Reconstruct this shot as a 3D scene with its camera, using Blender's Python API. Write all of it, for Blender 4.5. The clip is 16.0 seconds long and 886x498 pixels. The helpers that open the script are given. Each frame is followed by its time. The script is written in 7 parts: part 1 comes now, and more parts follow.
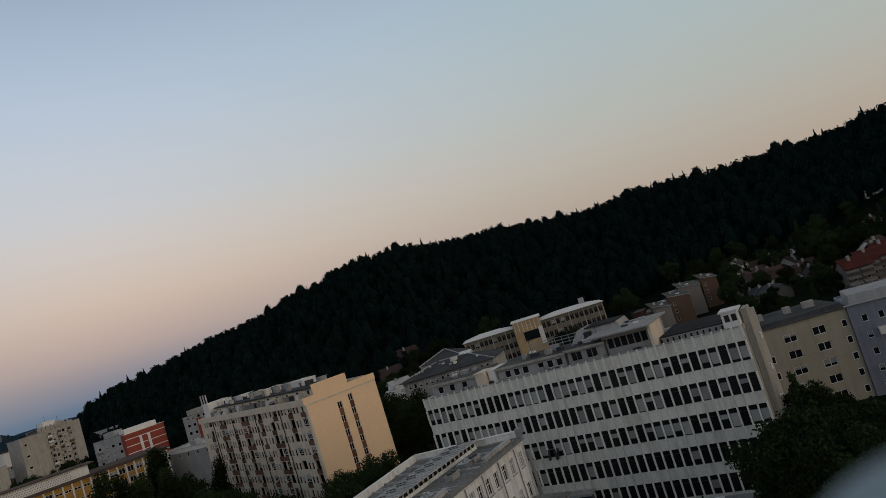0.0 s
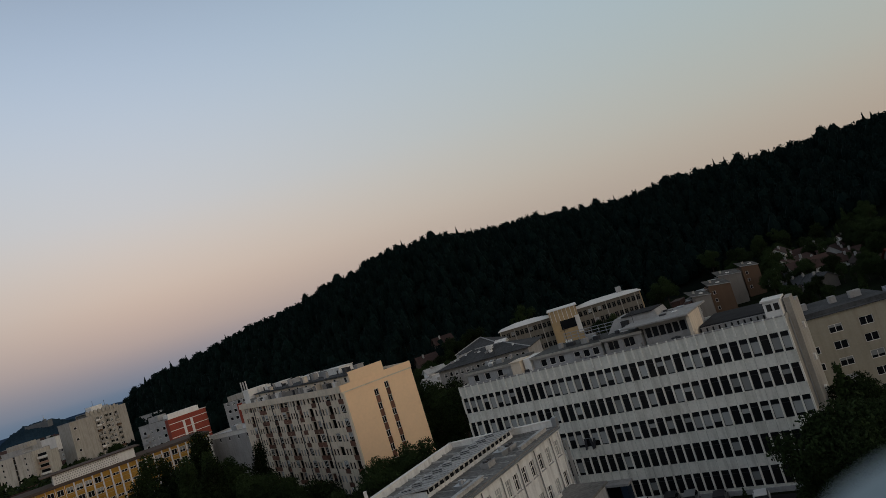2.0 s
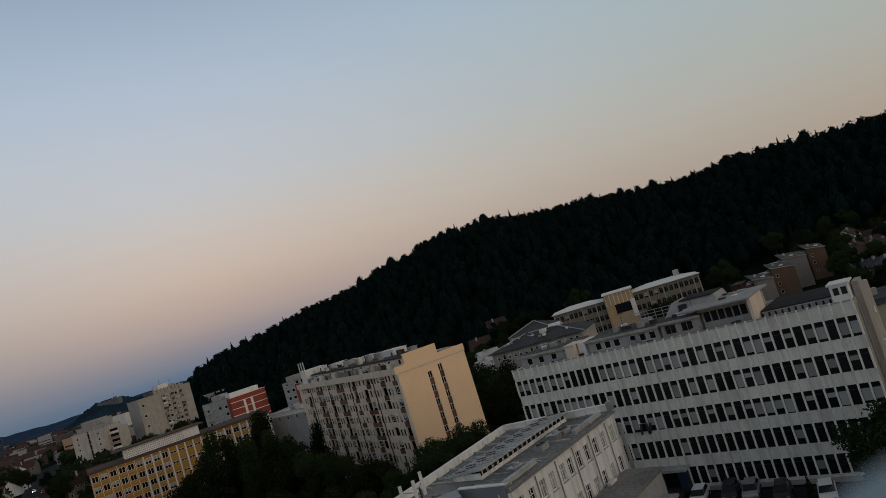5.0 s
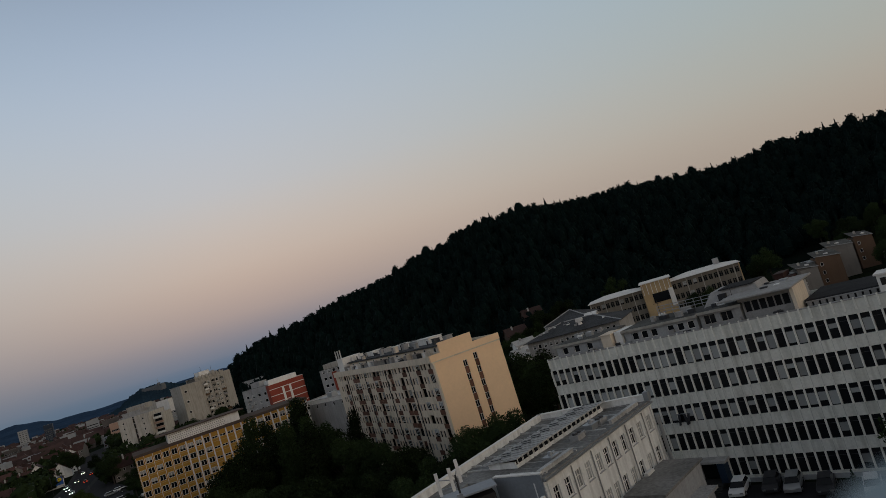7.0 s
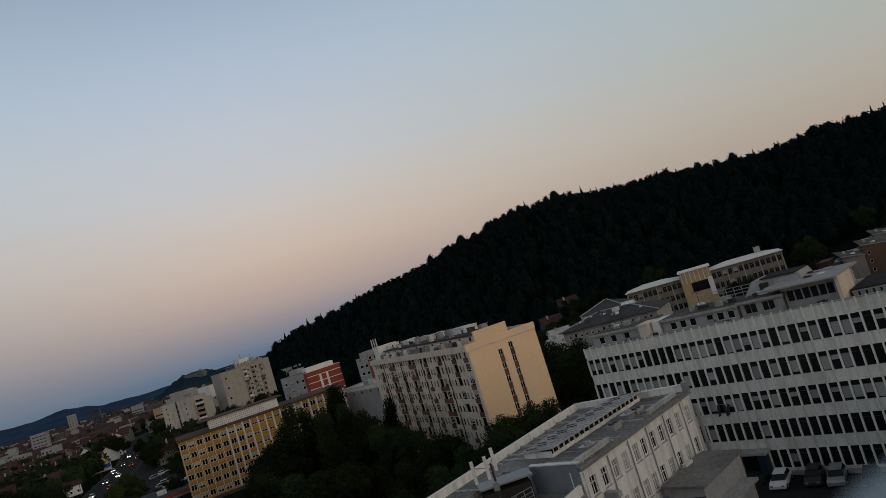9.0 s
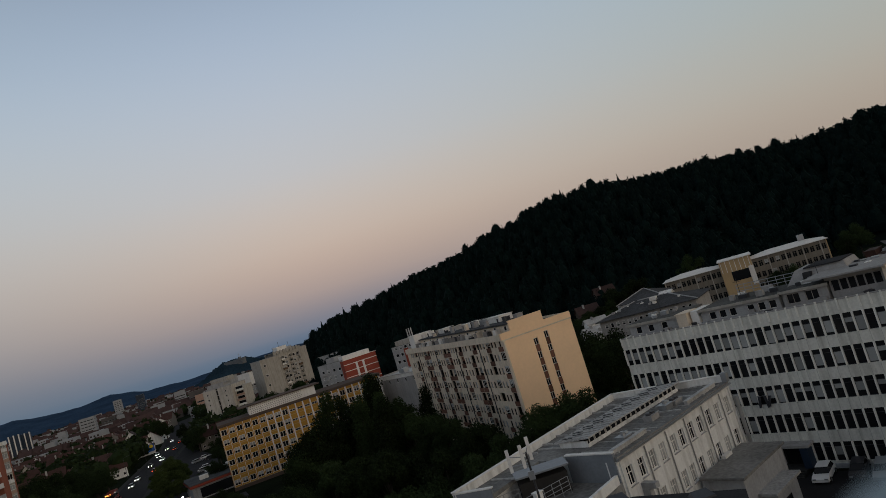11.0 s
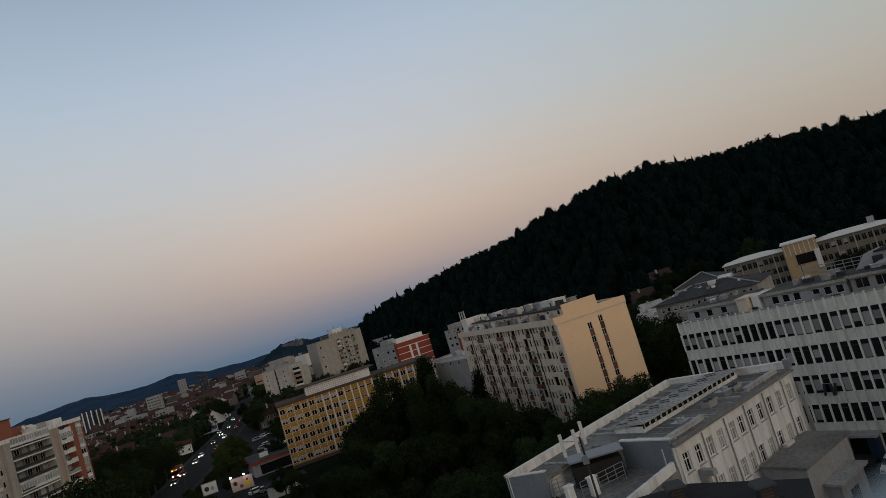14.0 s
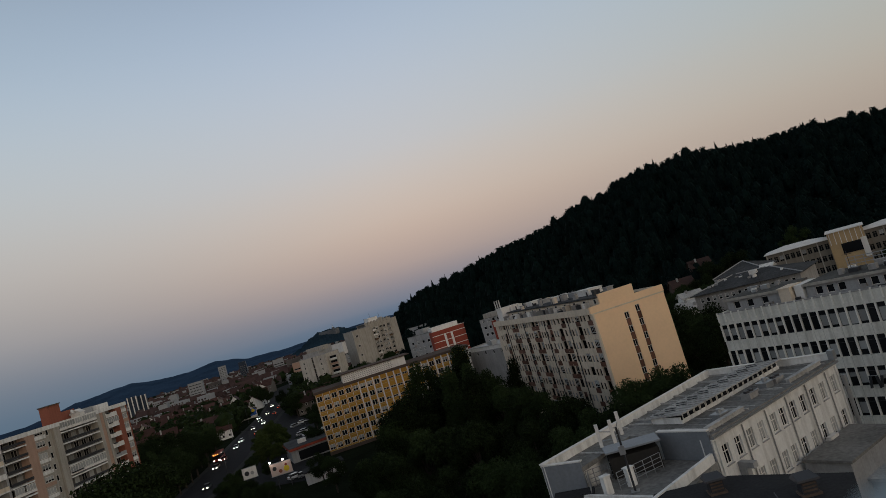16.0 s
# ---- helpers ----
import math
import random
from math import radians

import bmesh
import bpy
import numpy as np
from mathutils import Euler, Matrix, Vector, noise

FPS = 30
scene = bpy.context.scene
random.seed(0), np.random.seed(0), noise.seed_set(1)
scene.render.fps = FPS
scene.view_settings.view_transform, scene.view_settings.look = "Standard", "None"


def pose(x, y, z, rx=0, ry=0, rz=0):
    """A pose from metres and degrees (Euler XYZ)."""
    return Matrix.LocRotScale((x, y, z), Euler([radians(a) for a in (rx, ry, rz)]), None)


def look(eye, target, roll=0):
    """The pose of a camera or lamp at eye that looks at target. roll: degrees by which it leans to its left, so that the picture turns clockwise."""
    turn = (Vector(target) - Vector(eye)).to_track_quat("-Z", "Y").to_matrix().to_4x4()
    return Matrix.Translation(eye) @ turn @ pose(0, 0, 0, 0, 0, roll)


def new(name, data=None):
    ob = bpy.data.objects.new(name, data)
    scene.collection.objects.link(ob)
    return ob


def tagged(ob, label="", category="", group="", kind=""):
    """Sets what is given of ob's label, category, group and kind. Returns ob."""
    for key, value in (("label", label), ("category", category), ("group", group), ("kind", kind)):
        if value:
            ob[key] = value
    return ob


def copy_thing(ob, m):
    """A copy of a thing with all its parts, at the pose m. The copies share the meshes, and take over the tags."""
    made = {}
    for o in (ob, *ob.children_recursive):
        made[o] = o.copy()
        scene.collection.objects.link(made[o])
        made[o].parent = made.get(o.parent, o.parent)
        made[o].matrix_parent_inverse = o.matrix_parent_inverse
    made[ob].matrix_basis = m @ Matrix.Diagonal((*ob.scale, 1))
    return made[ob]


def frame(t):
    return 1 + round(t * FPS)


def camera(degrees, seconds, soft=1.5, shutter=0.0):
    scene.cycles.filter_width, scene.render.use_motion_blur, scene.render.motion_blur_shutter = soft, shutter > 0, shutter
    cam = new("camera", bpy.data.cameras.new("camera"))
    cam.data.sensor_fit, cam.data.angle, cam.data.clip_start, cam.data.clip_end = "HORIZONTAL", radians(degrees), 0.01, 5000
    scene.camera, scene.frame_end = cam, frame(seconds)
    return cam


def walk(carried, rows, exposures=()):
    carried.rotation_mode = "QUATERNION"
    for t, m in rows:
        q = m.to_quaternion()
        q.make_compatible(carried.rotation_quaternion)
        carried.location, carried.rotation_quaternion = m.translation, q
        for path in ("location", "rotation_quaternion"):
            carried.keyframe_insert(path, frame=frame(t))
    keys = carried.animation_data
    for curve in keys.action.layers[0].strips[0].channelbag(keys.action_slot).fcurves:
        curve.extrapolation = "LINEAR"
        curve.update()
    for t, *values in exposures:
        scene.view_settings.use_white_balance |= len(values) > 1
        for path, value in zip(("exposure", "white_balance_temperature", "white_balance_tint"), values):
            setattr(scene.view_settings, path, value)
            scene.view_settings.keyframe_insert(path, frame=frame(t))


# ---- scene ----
cam = camera(66.21, 16.0, soft=0.55)
EYE = 32.0
# seconds, then the camera's turn in degrees; it pans on one spot high above the street
ROWS = [
    (0.0, 94.571, 17.462, -11.092),
    (0.5, 94.566, 17.439, -10.308),
    (1.0, 94.561, 17.417, -9.524),
    (1.5, 94.556, 17.396, -8.742),
    (2.0, 94.552, 17.375, -7.961),
    (2.5, 94.547, 17.355, -7.182),
    (3.0, 94.543, 17.335, -6.403),
    (3.5, 94.539, 17.315, -5.625),
    (4.0, 94.535, 17.296, -4.848),
    (4.5, 94.531, 17.277, -4.072),
    (5.0, 94.527, 17.259, -3.297),
    (5.5, 94.524, 17.240, -2.522),
    (6.0, 94.520, 17.221, -1.749),
    (6.5, 94.516, 17.202, -0.975),
    (7.0, 94.513, 17.183, -0.203),
    (7.5, 94.510, 17.164, 0.570),
    (8.0, 94.506, 17.145, 1.341),
    (8.5, 94.503, 17.125, 2.113),
    (9.0, 94.500, 17.104, 2.884),
    (9.5, 94.496, 17.084, 3.655),
    (10.0, 94.493, 17.062, 4.425),
    (10.5, 94.490, 17.040, 5.195),
    (11.0, 94.486, 17.017, 5.966),
    (11.5, 94.482, 16.994, 6.736),
    (12.0, 94.479, 16.969, 7.506),
    (12.5, 94.475, 16.944, 8.276),
    (13.0, 94.470, 16.917, 9.046),
    (13.5, 94.466, 16.890, 9.817),
    (14.0, 94.461, 16.861, 10.588),
    (14.5, 94.455, 16.831, 11.358),
    (15.0, 94.450, 16.800, 12.129),
    (15.5, 94.443, 16.767, 12.901),
    (16.0, 94.437, 16.734, 13.673),
]
# the eye circles an added ball, which thus keeps its corner of the view
NEAR_BALL = Vector((0.0911, 0.136, EYE + -0.1018))


def eye_at(rz):
    a = radians(0.9 * rz)
    return (NEAR_BALL.x - 0.0911 * math.cos(a) + 0.136 * math.sin(a), NEAR_BALL.y - 0.0911 * math.sin(a) - 0.136 * math.cos(a), EYE)


cam.data.dof.use_dof, cam.data.dof.focus_distance, cam.data.dof.aperture_fstop = True, 120.0, 3.6
walk(cam, [(t, pose(*eye_at(rz), rx, ry, rz)) for t, rx, ry, rz in ROWS],
     exposures=[(0.0, 0.06), (1.0, 0.04), (3.0, 0.0), (4.2, -0.03), (6.4, -0.11), (7.0, -0.12), (7.8, 0.0), (9.0, -0.03), (11.5, -0.12), (12.2, -0.11), (14.0, -0.03), (16.0, -0.06)])

# ---- sky and light: clear dusk, afterglow behind and to the right of the camera ----
SUN_AZ, SUN_EL = 128.0, 8.0


def make_world():
    world = bpy.data.worlds.new("dusk_sky")
    scene.world = world
    world.use_nodes = True
    nt = world.node_tree
    nt.nodes.clear()
    N, L = nt.nodes.new, nt.links.new
    out, bg = N("ShaderNodeOutputWorld"), N("ShaderNodeBackground")
    co, sep = N("ShaderNodeTexCoord"), N("ShaderNodeSeparateXYZ")
    L(co.outputs["Generated"], sep.inputs[0])

    def ramp(stops):
        r = N("ShaderNodeValToRGB")
        r.color_ramp.interpolation = "B_SPLINE"
        el = r.color_ramp.elements
        while len(el) < len(stops):
            el.new(0.5)
        for e, (p, c) in zip(el, stops):
            e.position, e.color = p, (*c, 1)
        L(sep.outputs["Z"], r.inputs[0])
        return r.outputs[0]

    # away from the sun: the earth's shadow, the pink belt, then pale blue
    east = ramp([(0.0, (0.11, 0.16, 0.235)), (0.02, (0.145, 0.19, 0.265)), (0.07, (0.44, 0.335, 0.305)), (0.14, (0.635, 0.495, 0.40)),
                 (0.24, (0.575, 0.58, 0.585)), (0.42, (0.425, 0.54, 0.70)), (0.6, (0.19, 0.24, 0.32)), (0.8, (0.16, 0.175, 0.20)), (1.0, (0.14, 0.15, 0.17))])
    # across the sun: no pink, a grey-green haze turning into blue
    south = ramp([(0.0, (0.34, 0.27, 0.21)), (0.07, (0.44, 0.36, 0.29)), (0.16, (0.415, 0.43, 0.385)), (0.30, (0.365, 0.455, 0.475)),
                  (0.48, (0.31, 0.425, 0.51)), (0.65, (0.19, 0.22, 0.25)), (1.0, (0.14, 0.15, 0.17))])
    # the afterglow
    west = ramp([(0.0, (0.9, 0.56, 0.32)), (0.1, (0.98, 0.78, 0.56)), (0.3, (0.55, 0.52, 0.46)), (0.6, (0.22, 0.23, 0.26)), (1.0, (0.14, 0.15, 0.17))])

    def towards(az, lo, hi):
        d = N("ShaderNodeVectorMath")
        d.operation = "DOT_PRODUCT"
        L(co.outputs["Generated"], d.inputs[0])
        d.inputs[1].default_value = (math.sin(radians(az)), math.cos(radians(az)), 0)
        m = N("ShaderNodeMapRange")
        m.interpolation_type = "SMOOTHSTEP"
        m.inputs["From Min"].default_value, m.inputs["From Max"].default_value = lo, hi
        L(d.outputs["Value"], m.inputs["Value"])
        return m.outputs[0]

    def mix(f, a, b):
        m = N("ShaderNodeMix")
        m.data_type = "RGBA"
        L(f, m.inputs["Factor"]), L(a, m.inputs[6]), L(b, m.inputs[7])
        return m.outputs[2]

    # away to the left the belt fades into blue haze
    north = ramp([(0.0, (0.105, 0.16, 0.22)), (0.05, (0.15, 0.20, 0.26)), (0.10, (0.275, 0.295, 0.325)), (0.18, (0.475, 0.445, 0.42)),
                  (0.28, (0.52, 0.555, 0.555)), (0.42, (0.40, 0.53, 0.655)), (0.65, (0.19, 0.23, 0.29)), (1.0, (0.14, 0.15, 0.17))])
    c = mix(towards(-85, 0.3, 0.95), east, north)
    c = mix(towards(75, -0.08, 0.95), c, south)
    c = mix(towards(SUN_AZ, 0.2, 1.0), c, west)
    L(c, bg.inputs["Color"])
    bg.inputs["Strength"].default_value = 1.0
    L(bg.outputs[0], out.inputs[0])


make_world()
sun = new("sun", bpy.data.lights.new("sun", "SUN"))
sun.data.energy, sun.data.angle, sun.data.color = 0.45, radians(30), (1.0, 0.87, 0.72)
sun.matrix_world = look((300 * math.sin(radians(SUN_AZ)), 300 * math.cos(radians(SUN_AZ)), 300 * math.tan(radians(SUN_EL))), (0, 0, 0))

# ---- materials ----


def material(name, color, rough=0.8, var=0.12, scale=1.0, streak=0.0, dirt=(0.5, 0.47, 0.42), metal=0.0, bump=0.0, per_object=0.0, spec=0.18):
    """Painted or mineral surface: two scales of blotches, optional rain streaks running down, optional change from piece to piece."""
    m = bpy.data.materials.new(name)
    m.use_nodes = True
    nt = m.node_tree
    N, L = nt.nodes.new, nt.links.new
    b = nt.nodes["Principled BSDF"]
    b.inputs["Roughness"].default_value, b.inputs["Metallic"].default_value = rough, metal
    b.inputs["Specular IOR Level"].default_value = spec
    geo = N("ShaderNodeNewGeometry")
    n1, n2 = N("ShaderNodeTexNoise"), N("ShaderNodeTexNoise")
    n1.inputs["Scale"].default_value, n1.inputs["Detail"].default_value = 0.35 * scale, 4
    n2.inputs["Scale"].default_value, n2.inputs["Detail"].default_value = 4.0 * scale, 6
    L(geo.outputs["Position"], n1.inputs["Vector"]), L(geo.outputs["Position"], n2.inputs["Vector"])
    add = N("ShaderNodeMath")
    add.operation = "ADD"
    L(n1.outputs[0], add.inputs[0]), L(n2.outputs[0], add.inputs[1])
    mr = N("ShaderNodeMapRange")
    mr.inputs["From Min"].default_value, mr.inputs["From Max"].default_value = 0.7, 1.3
    mr.inputs["To Min"].default_value, mr.inputs["To Max"].default_value = 1 - var, 1 + var
    L(add.outputs[0], mr.inputs["Value"])
    val = mr.outputs[0]
    if per_object:
        oi, r2 = N("ShaderNodeObjectInfo"), N("ShaderNodeMapRange")
        r2.inputs["To Min"].default_value, r2.inputs["To Max"].default_value = 1 - per_object, 1 + per_object
        L(oi.outputs["Random"], r2.inputs["Value"])
        mu = N("ShaderNodeMath")
        mu.operation = "MULTIPLY"
        L(val, mu.inputs[0]), L(r2.outputs[0], mu.inputs[1])
        val = mu.outputs[0]
    sc = N("ShaderNodeVectorMath")
    sc.operation = "SCALE"
    sc.inputs[0].default_value = color
    L(val, sc.inputs["Scale"])
    col = sc.outputs[0]
    if streak:
        mp = N("ShaderNodeMapping")
        mp.inputs["Scale"].default_value = (1.6, 1.6, 0.12)
        L(geo.outputs["Position"], mp.inputs["Vector"])
        n3 = N("ShaderNodeTexNoise")
        n3.inputs["Scale"].default_value, n3.inputs["Detail"].default_value = 1.0, 5
        L(mp.outputs[0], n3.inputs["Vector"])
        r3 = N("ShaderNodeMapRange")
        r3.inputs["From Min"].default_value, r3.inputs["From Max"].default_value = 0.45, 0.75
        r3.inputs["To Min"].default_value, r3.inputs["To Max"].default_value = 0, streak
        L(n3.outputs[0], r3.inputs["Value"])
        mx = N("ShaderNodeMix")
        mx.data_type, mx.blend_type = "RGBA", "MULTIPLY"
        mx.inputs[7].default_value = (*dirt, 1)
        L(r3.outputs[0], mx.inputs["Factor"]), L(col, mx.inputs[6])
        col = mx.outputs[2]
    L(col, b.inputs["Base Color"])
    if bump:
        bp = N("ShaderNodeBump")
        bp.inputs["Strength"].default_value, bp.inputs["Distance"].default_value = bump, 0.05
        L(n2.outputs[0], bp.inputs["Height"]), L(bp.outputs[0], b.inputs["Normal"])
    return m


def leaf_material(name, color, var=0.5):
    m = bpy.data.materials.new(name)
    m.use_nodes = True
    nt = m.node_tree
    N, L = nt.nodes.new, nt.links.new
    b = nt.nodes["Principled BSDF"]
    b.inputs["Roughness"].default_value = 0.75
    b.inputs["Specular IOR Level"].default_value = 0.03
    geo, oi = N("ShaderNodeNewGeometry"), N("ShaderNodeObjectInfo")
    a = N("ShaderNodeMath")
    a.operation = "ADD"
    L(geo.outputs["Random Per Island"], a.inputs[0]), L(oi.outputs["Random"], a.inputs[1])
    mr = N("ShaderNodeMapRange")
    mr.inputs["From Max"].default_value = 2.0
    mr.inputs["To Min"].default_value, mr.inputs["To Max"].default_value = 1 - var, 1 + var
    L(a.outputs[0], mr.inputs["Value"])
    sc = N("ShaderNodeVectorMath")
    sc.operation = "SCALE"
    sc.inputs[0].default_value = color
    L(mr.outputs[0], sc.inputs["Scale"])
    L(sc.outputs[0], b.inputs["Base Color"])
    return m


def glass_material(name, color, rough=0.08):
    m = bpy.data.materials.new(name)
    m.use_nodes = True
    b = m.node_tree.nodes["Principled BSDF"]
    b.inputs["Base Color"].default_value = (*color, 1)
    b.inputs["Roughness"].default_value = rough
    b.inputs["Specular IOR Level"].default_value = 0.22
    return m


def glow_material(name, color, strength):
    m = bpy.data.materials.new(name)
    m.use_nodes = True
    b = m.node_tree.nodes["Principled BSDF"]
    b.inputs["Base Color"].default_value = (*color, 1)
    b.inputs["Emission Color"].default_value = (*color, 1)
    b.inputs["Emission Strength"].default_value = strength
    return m


M_OFFICE = material("grey_white_concrete_panel", (0.69, 0.675, 0.615), 0.85, 0.12, 1, 0.6, (0.45, 0.44, 0.40))
M_MULLION = material("pale_concrete_fin", (0.80, 0.78, 0.715), 0.8, 0.08, 1, 0.3)
M_DARKBAND = material("weathered_concrete", (0.33, 0.32, 0.31), 0.9, 0.15, 1, 0.4)
M_CREAM = material("cream_yellow_render", (0.90, 0.635, 0.40), 0.85, 0.04, 0.5)
M_APT = material("grey_beige_render", (0.69, 0.585, 0.465), 0.85, 0.10, 1, 0.4)
M_BROWN = material("red_brown_panel", (0.135, 0.062, 0.043), 0.6, 0.2, 1, 0, per_object=0.35)
M_WHITE = material("white_paint", (0.74, 0.715, 0.68), 0.7, 0.08, 1, 0.3)
M_PLASTER = material("dirty_white_plaster", (0.77, 0.76, 0.735), 0.85, 0.10, 1, 0.55, (0.45, 0.43, 0.40))
M_SHEET = material("grey_metal_sheet_roof", (0.39, 0.38, 0.365), 0.6, 0.35, 0.9, 0.0)
M_ROOF = material("grey_bitumen_roof", (0.10, 0.098, 0.092), 0.92, 0.4, 0.5, bump=0.2, spec=0.03)
M_DARKROOF = material("black_bitumen_roof", (0.04, 0.04, 0.042), 0.92, 0.25, 1, spec=0.03)
M_SLATE = material("dark_grey_tiles", (0.075, 0.077, 0.08), 0.9, 0.35, 0.6, 0.3, spec=0.04)
M_TILE = material("red_brown_roof_tiles", (0.065, 0.033, 0.027), 0.8, 0.3, 1, per_object=0.4)
M_YELLOW = material("ochre_yellow_panel", (0.43, 0.232, 0.04), 0.7, 0.10, 1, 0.25)
M_OCHRE = material("ochre_render", (0.46, 0.33, 0.18), 0.85, 0.08, 1, 0.2)
M_BEIGE = material("pale_beige_render", (0.37, 0.33, 0.255), 0.85, 0.08, 1, 0.3)
M_BLUE = material("pale_blue_grey_render", (0.22, 0.228, 0.275), 0.85, 0.08, 1, 0.25)
M_RED = material("orange_red_cladding", (0.28, 0.058, 0.036), 0.7, 0.12, 1, 0.2)
M_SALMON = material("salmon_pink_render", (0.42, 0.28, 0.215), 0.85, 0.1, 1, 0.25)
M_ORANGE = material("orange_red_render", (0.28, 0.10, 0.065), 0.85, 0.1, 1, 0.25)
M_GREYC = material("grey_concrete", (0.36, 0.36, 0.36), 0.85, 0.15, 1, 0.35)
M_BLUESHEET = material("blue_grey_sheet", (0.25, 0.27, 0.295), 0.5, 0.12, 1, 0.15, metal=0.3)
M_TOWER = material("warm_grey_tower_concrete", (0.385, 0.36, 0.32), 0.85, 0.12, 1, 0.55)
M_PALETOWER = material("pale_streaked_render", (0.50, 0.465, 0.41), 0.85, 0.12, 1, 0.6, (0.45, 0.43, 0.40))
M_HOSPITAL = material("grey_ochre_render", (0.19, 0.168, 0.138), 0.85, 0.12, 1, 0.3)
M_BROWNWALL = material("brown_ochre_render", (0.135, 0.085, 0.056), 0.85, 0.08, 1, 0.2)
M_SLOPETILE = material("old_brown_roof_tiles", (0.046, 0.027, 0.023), 0.8, 0.3, 1, per_object=0.4)
M_HOUSE = material("house_render", (0.19, 0.175, 0.158), 0.85, 0.1, 1, 0.2, per_object=0.35)
M_BLIND = material("pale_roller_blind", (0.31, 0.315, 0.31), 0.7, 0.06, 3, per_object=0.3)
M_GLASS = glass_material("dark_window_glass", (0.012, 0.013, 0.015))
M_BLUEGLASS = glass_material("blue_tower_glass", (0.02, 0.035, 0.06), 0.35)
# near-black put in for the darkness of rooms and voids; the cores are solid
M_INSIDE = material("interior_shade_black", (0.03, 0.028, 0.026), 0.9, 0.1)
# dark tone carries the shade of deep loggias; also plain frames and walls
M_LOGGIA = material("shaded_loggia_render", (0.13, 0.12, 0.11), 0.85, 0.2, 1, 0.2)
# far stone, walls and roofs: distance haze is painted into the base colour
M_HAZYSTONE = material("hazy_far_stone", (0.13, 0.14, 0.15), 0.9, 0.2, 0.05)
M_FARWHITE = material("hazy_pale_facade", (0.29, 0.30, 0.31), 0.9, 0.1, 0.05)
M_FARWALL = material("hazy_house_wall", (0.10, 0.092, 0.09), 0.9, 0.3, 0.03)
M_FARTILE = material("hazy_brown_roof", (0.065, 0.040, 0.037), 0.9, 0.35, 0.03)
M_STEEL = material("galvanised_steel", (0.35, 0.36, 0.37), 0.45, 0.1, 4, metal=0.7)
M_IRON = material("dark_painted_steel", (0.05, 0.05, 0.055), 0.5, 0.1, 4, metal=0.3)
M_ASPHALT = material("asphalt", (0.025, 0.025, 0.027), 0.9, 0.2, 1, spec=0.04)
M_PAVE = material("concrete_paving", (0.04, 0.039, 0.037), 0.9, 0.2, 1, spec=0.04)
M_BARK = material("grey_brown_bark", (0.05, 0.042, 0.034), 0.9, 0.3, 3)
M_LEAF = leaf_material("dark_green_leaves", (0.0195, 0.031, 0.0115), 0.95)
M_LEAF_Y = leaf_material("yellow_green_leaves", (0.045, 0.062, 0.018))
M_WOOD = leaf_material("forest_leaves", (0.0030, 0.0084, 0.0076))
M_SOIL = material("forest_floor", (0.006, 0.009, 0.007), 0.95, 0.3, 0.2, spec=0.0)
M_GRASS = material("grass_and_earth", (0.013, 0.017, 0.010), 0.95, 0.35, 0.3, spec=0.0)
# the air's blue haze is mixed into these two base colours
M_FAR = material("haze_blue_distant_woods", (0.032, 0.058, 0.10), 0.95, 0.25, 0.03, spec=0.0)
M_FAR_MID = material("haze_blue_wooded_hill", (0.022, 0.040, 0.055), 0.95, 0.3, 0.05, spec=0.0)
M_RUBBER = material("black_rubber", (0.02, 0.02, 0.02), 0.8, 0.1)
M_STANDIN = material("stand_in_blue_grey", (0.27, 0.34, 0.37), 0.6, 0.04, 4)
M_FELT = material("pale_worn_roofing_felt", (0.20, 0.195, 0.185), 0.9, 0.4, 0.6, bump=0.2, spec=0.05)
M_JOINT = material("grey_panel_joint", (0.50, 0.485, 0.45), 0.9, 0.2, 1, 0.5)
M_EAVES = material("dark_brown_roof_edge", (0.10, 0.075, 0.062), 0.9, 0.2, 1, spec=0.05)
M_ROWTILE = material("dark_red_roof_tiles", (0.085, 0.028, 0.022), 0.85, 0.3, 1, spec=0.05)
M_HEAD = glow_material("lit_headlamp", (1.0, 0.93, 0.8), 12)
M_TAIL = glow_material("lit_tail_lamp", (1.0, 0.08, 0.03), 3)
M_SIGNAL = glow_material("lit_orange_display", (1.0, 0.42, 0.08), 3)

# ---- mesh helpers ----


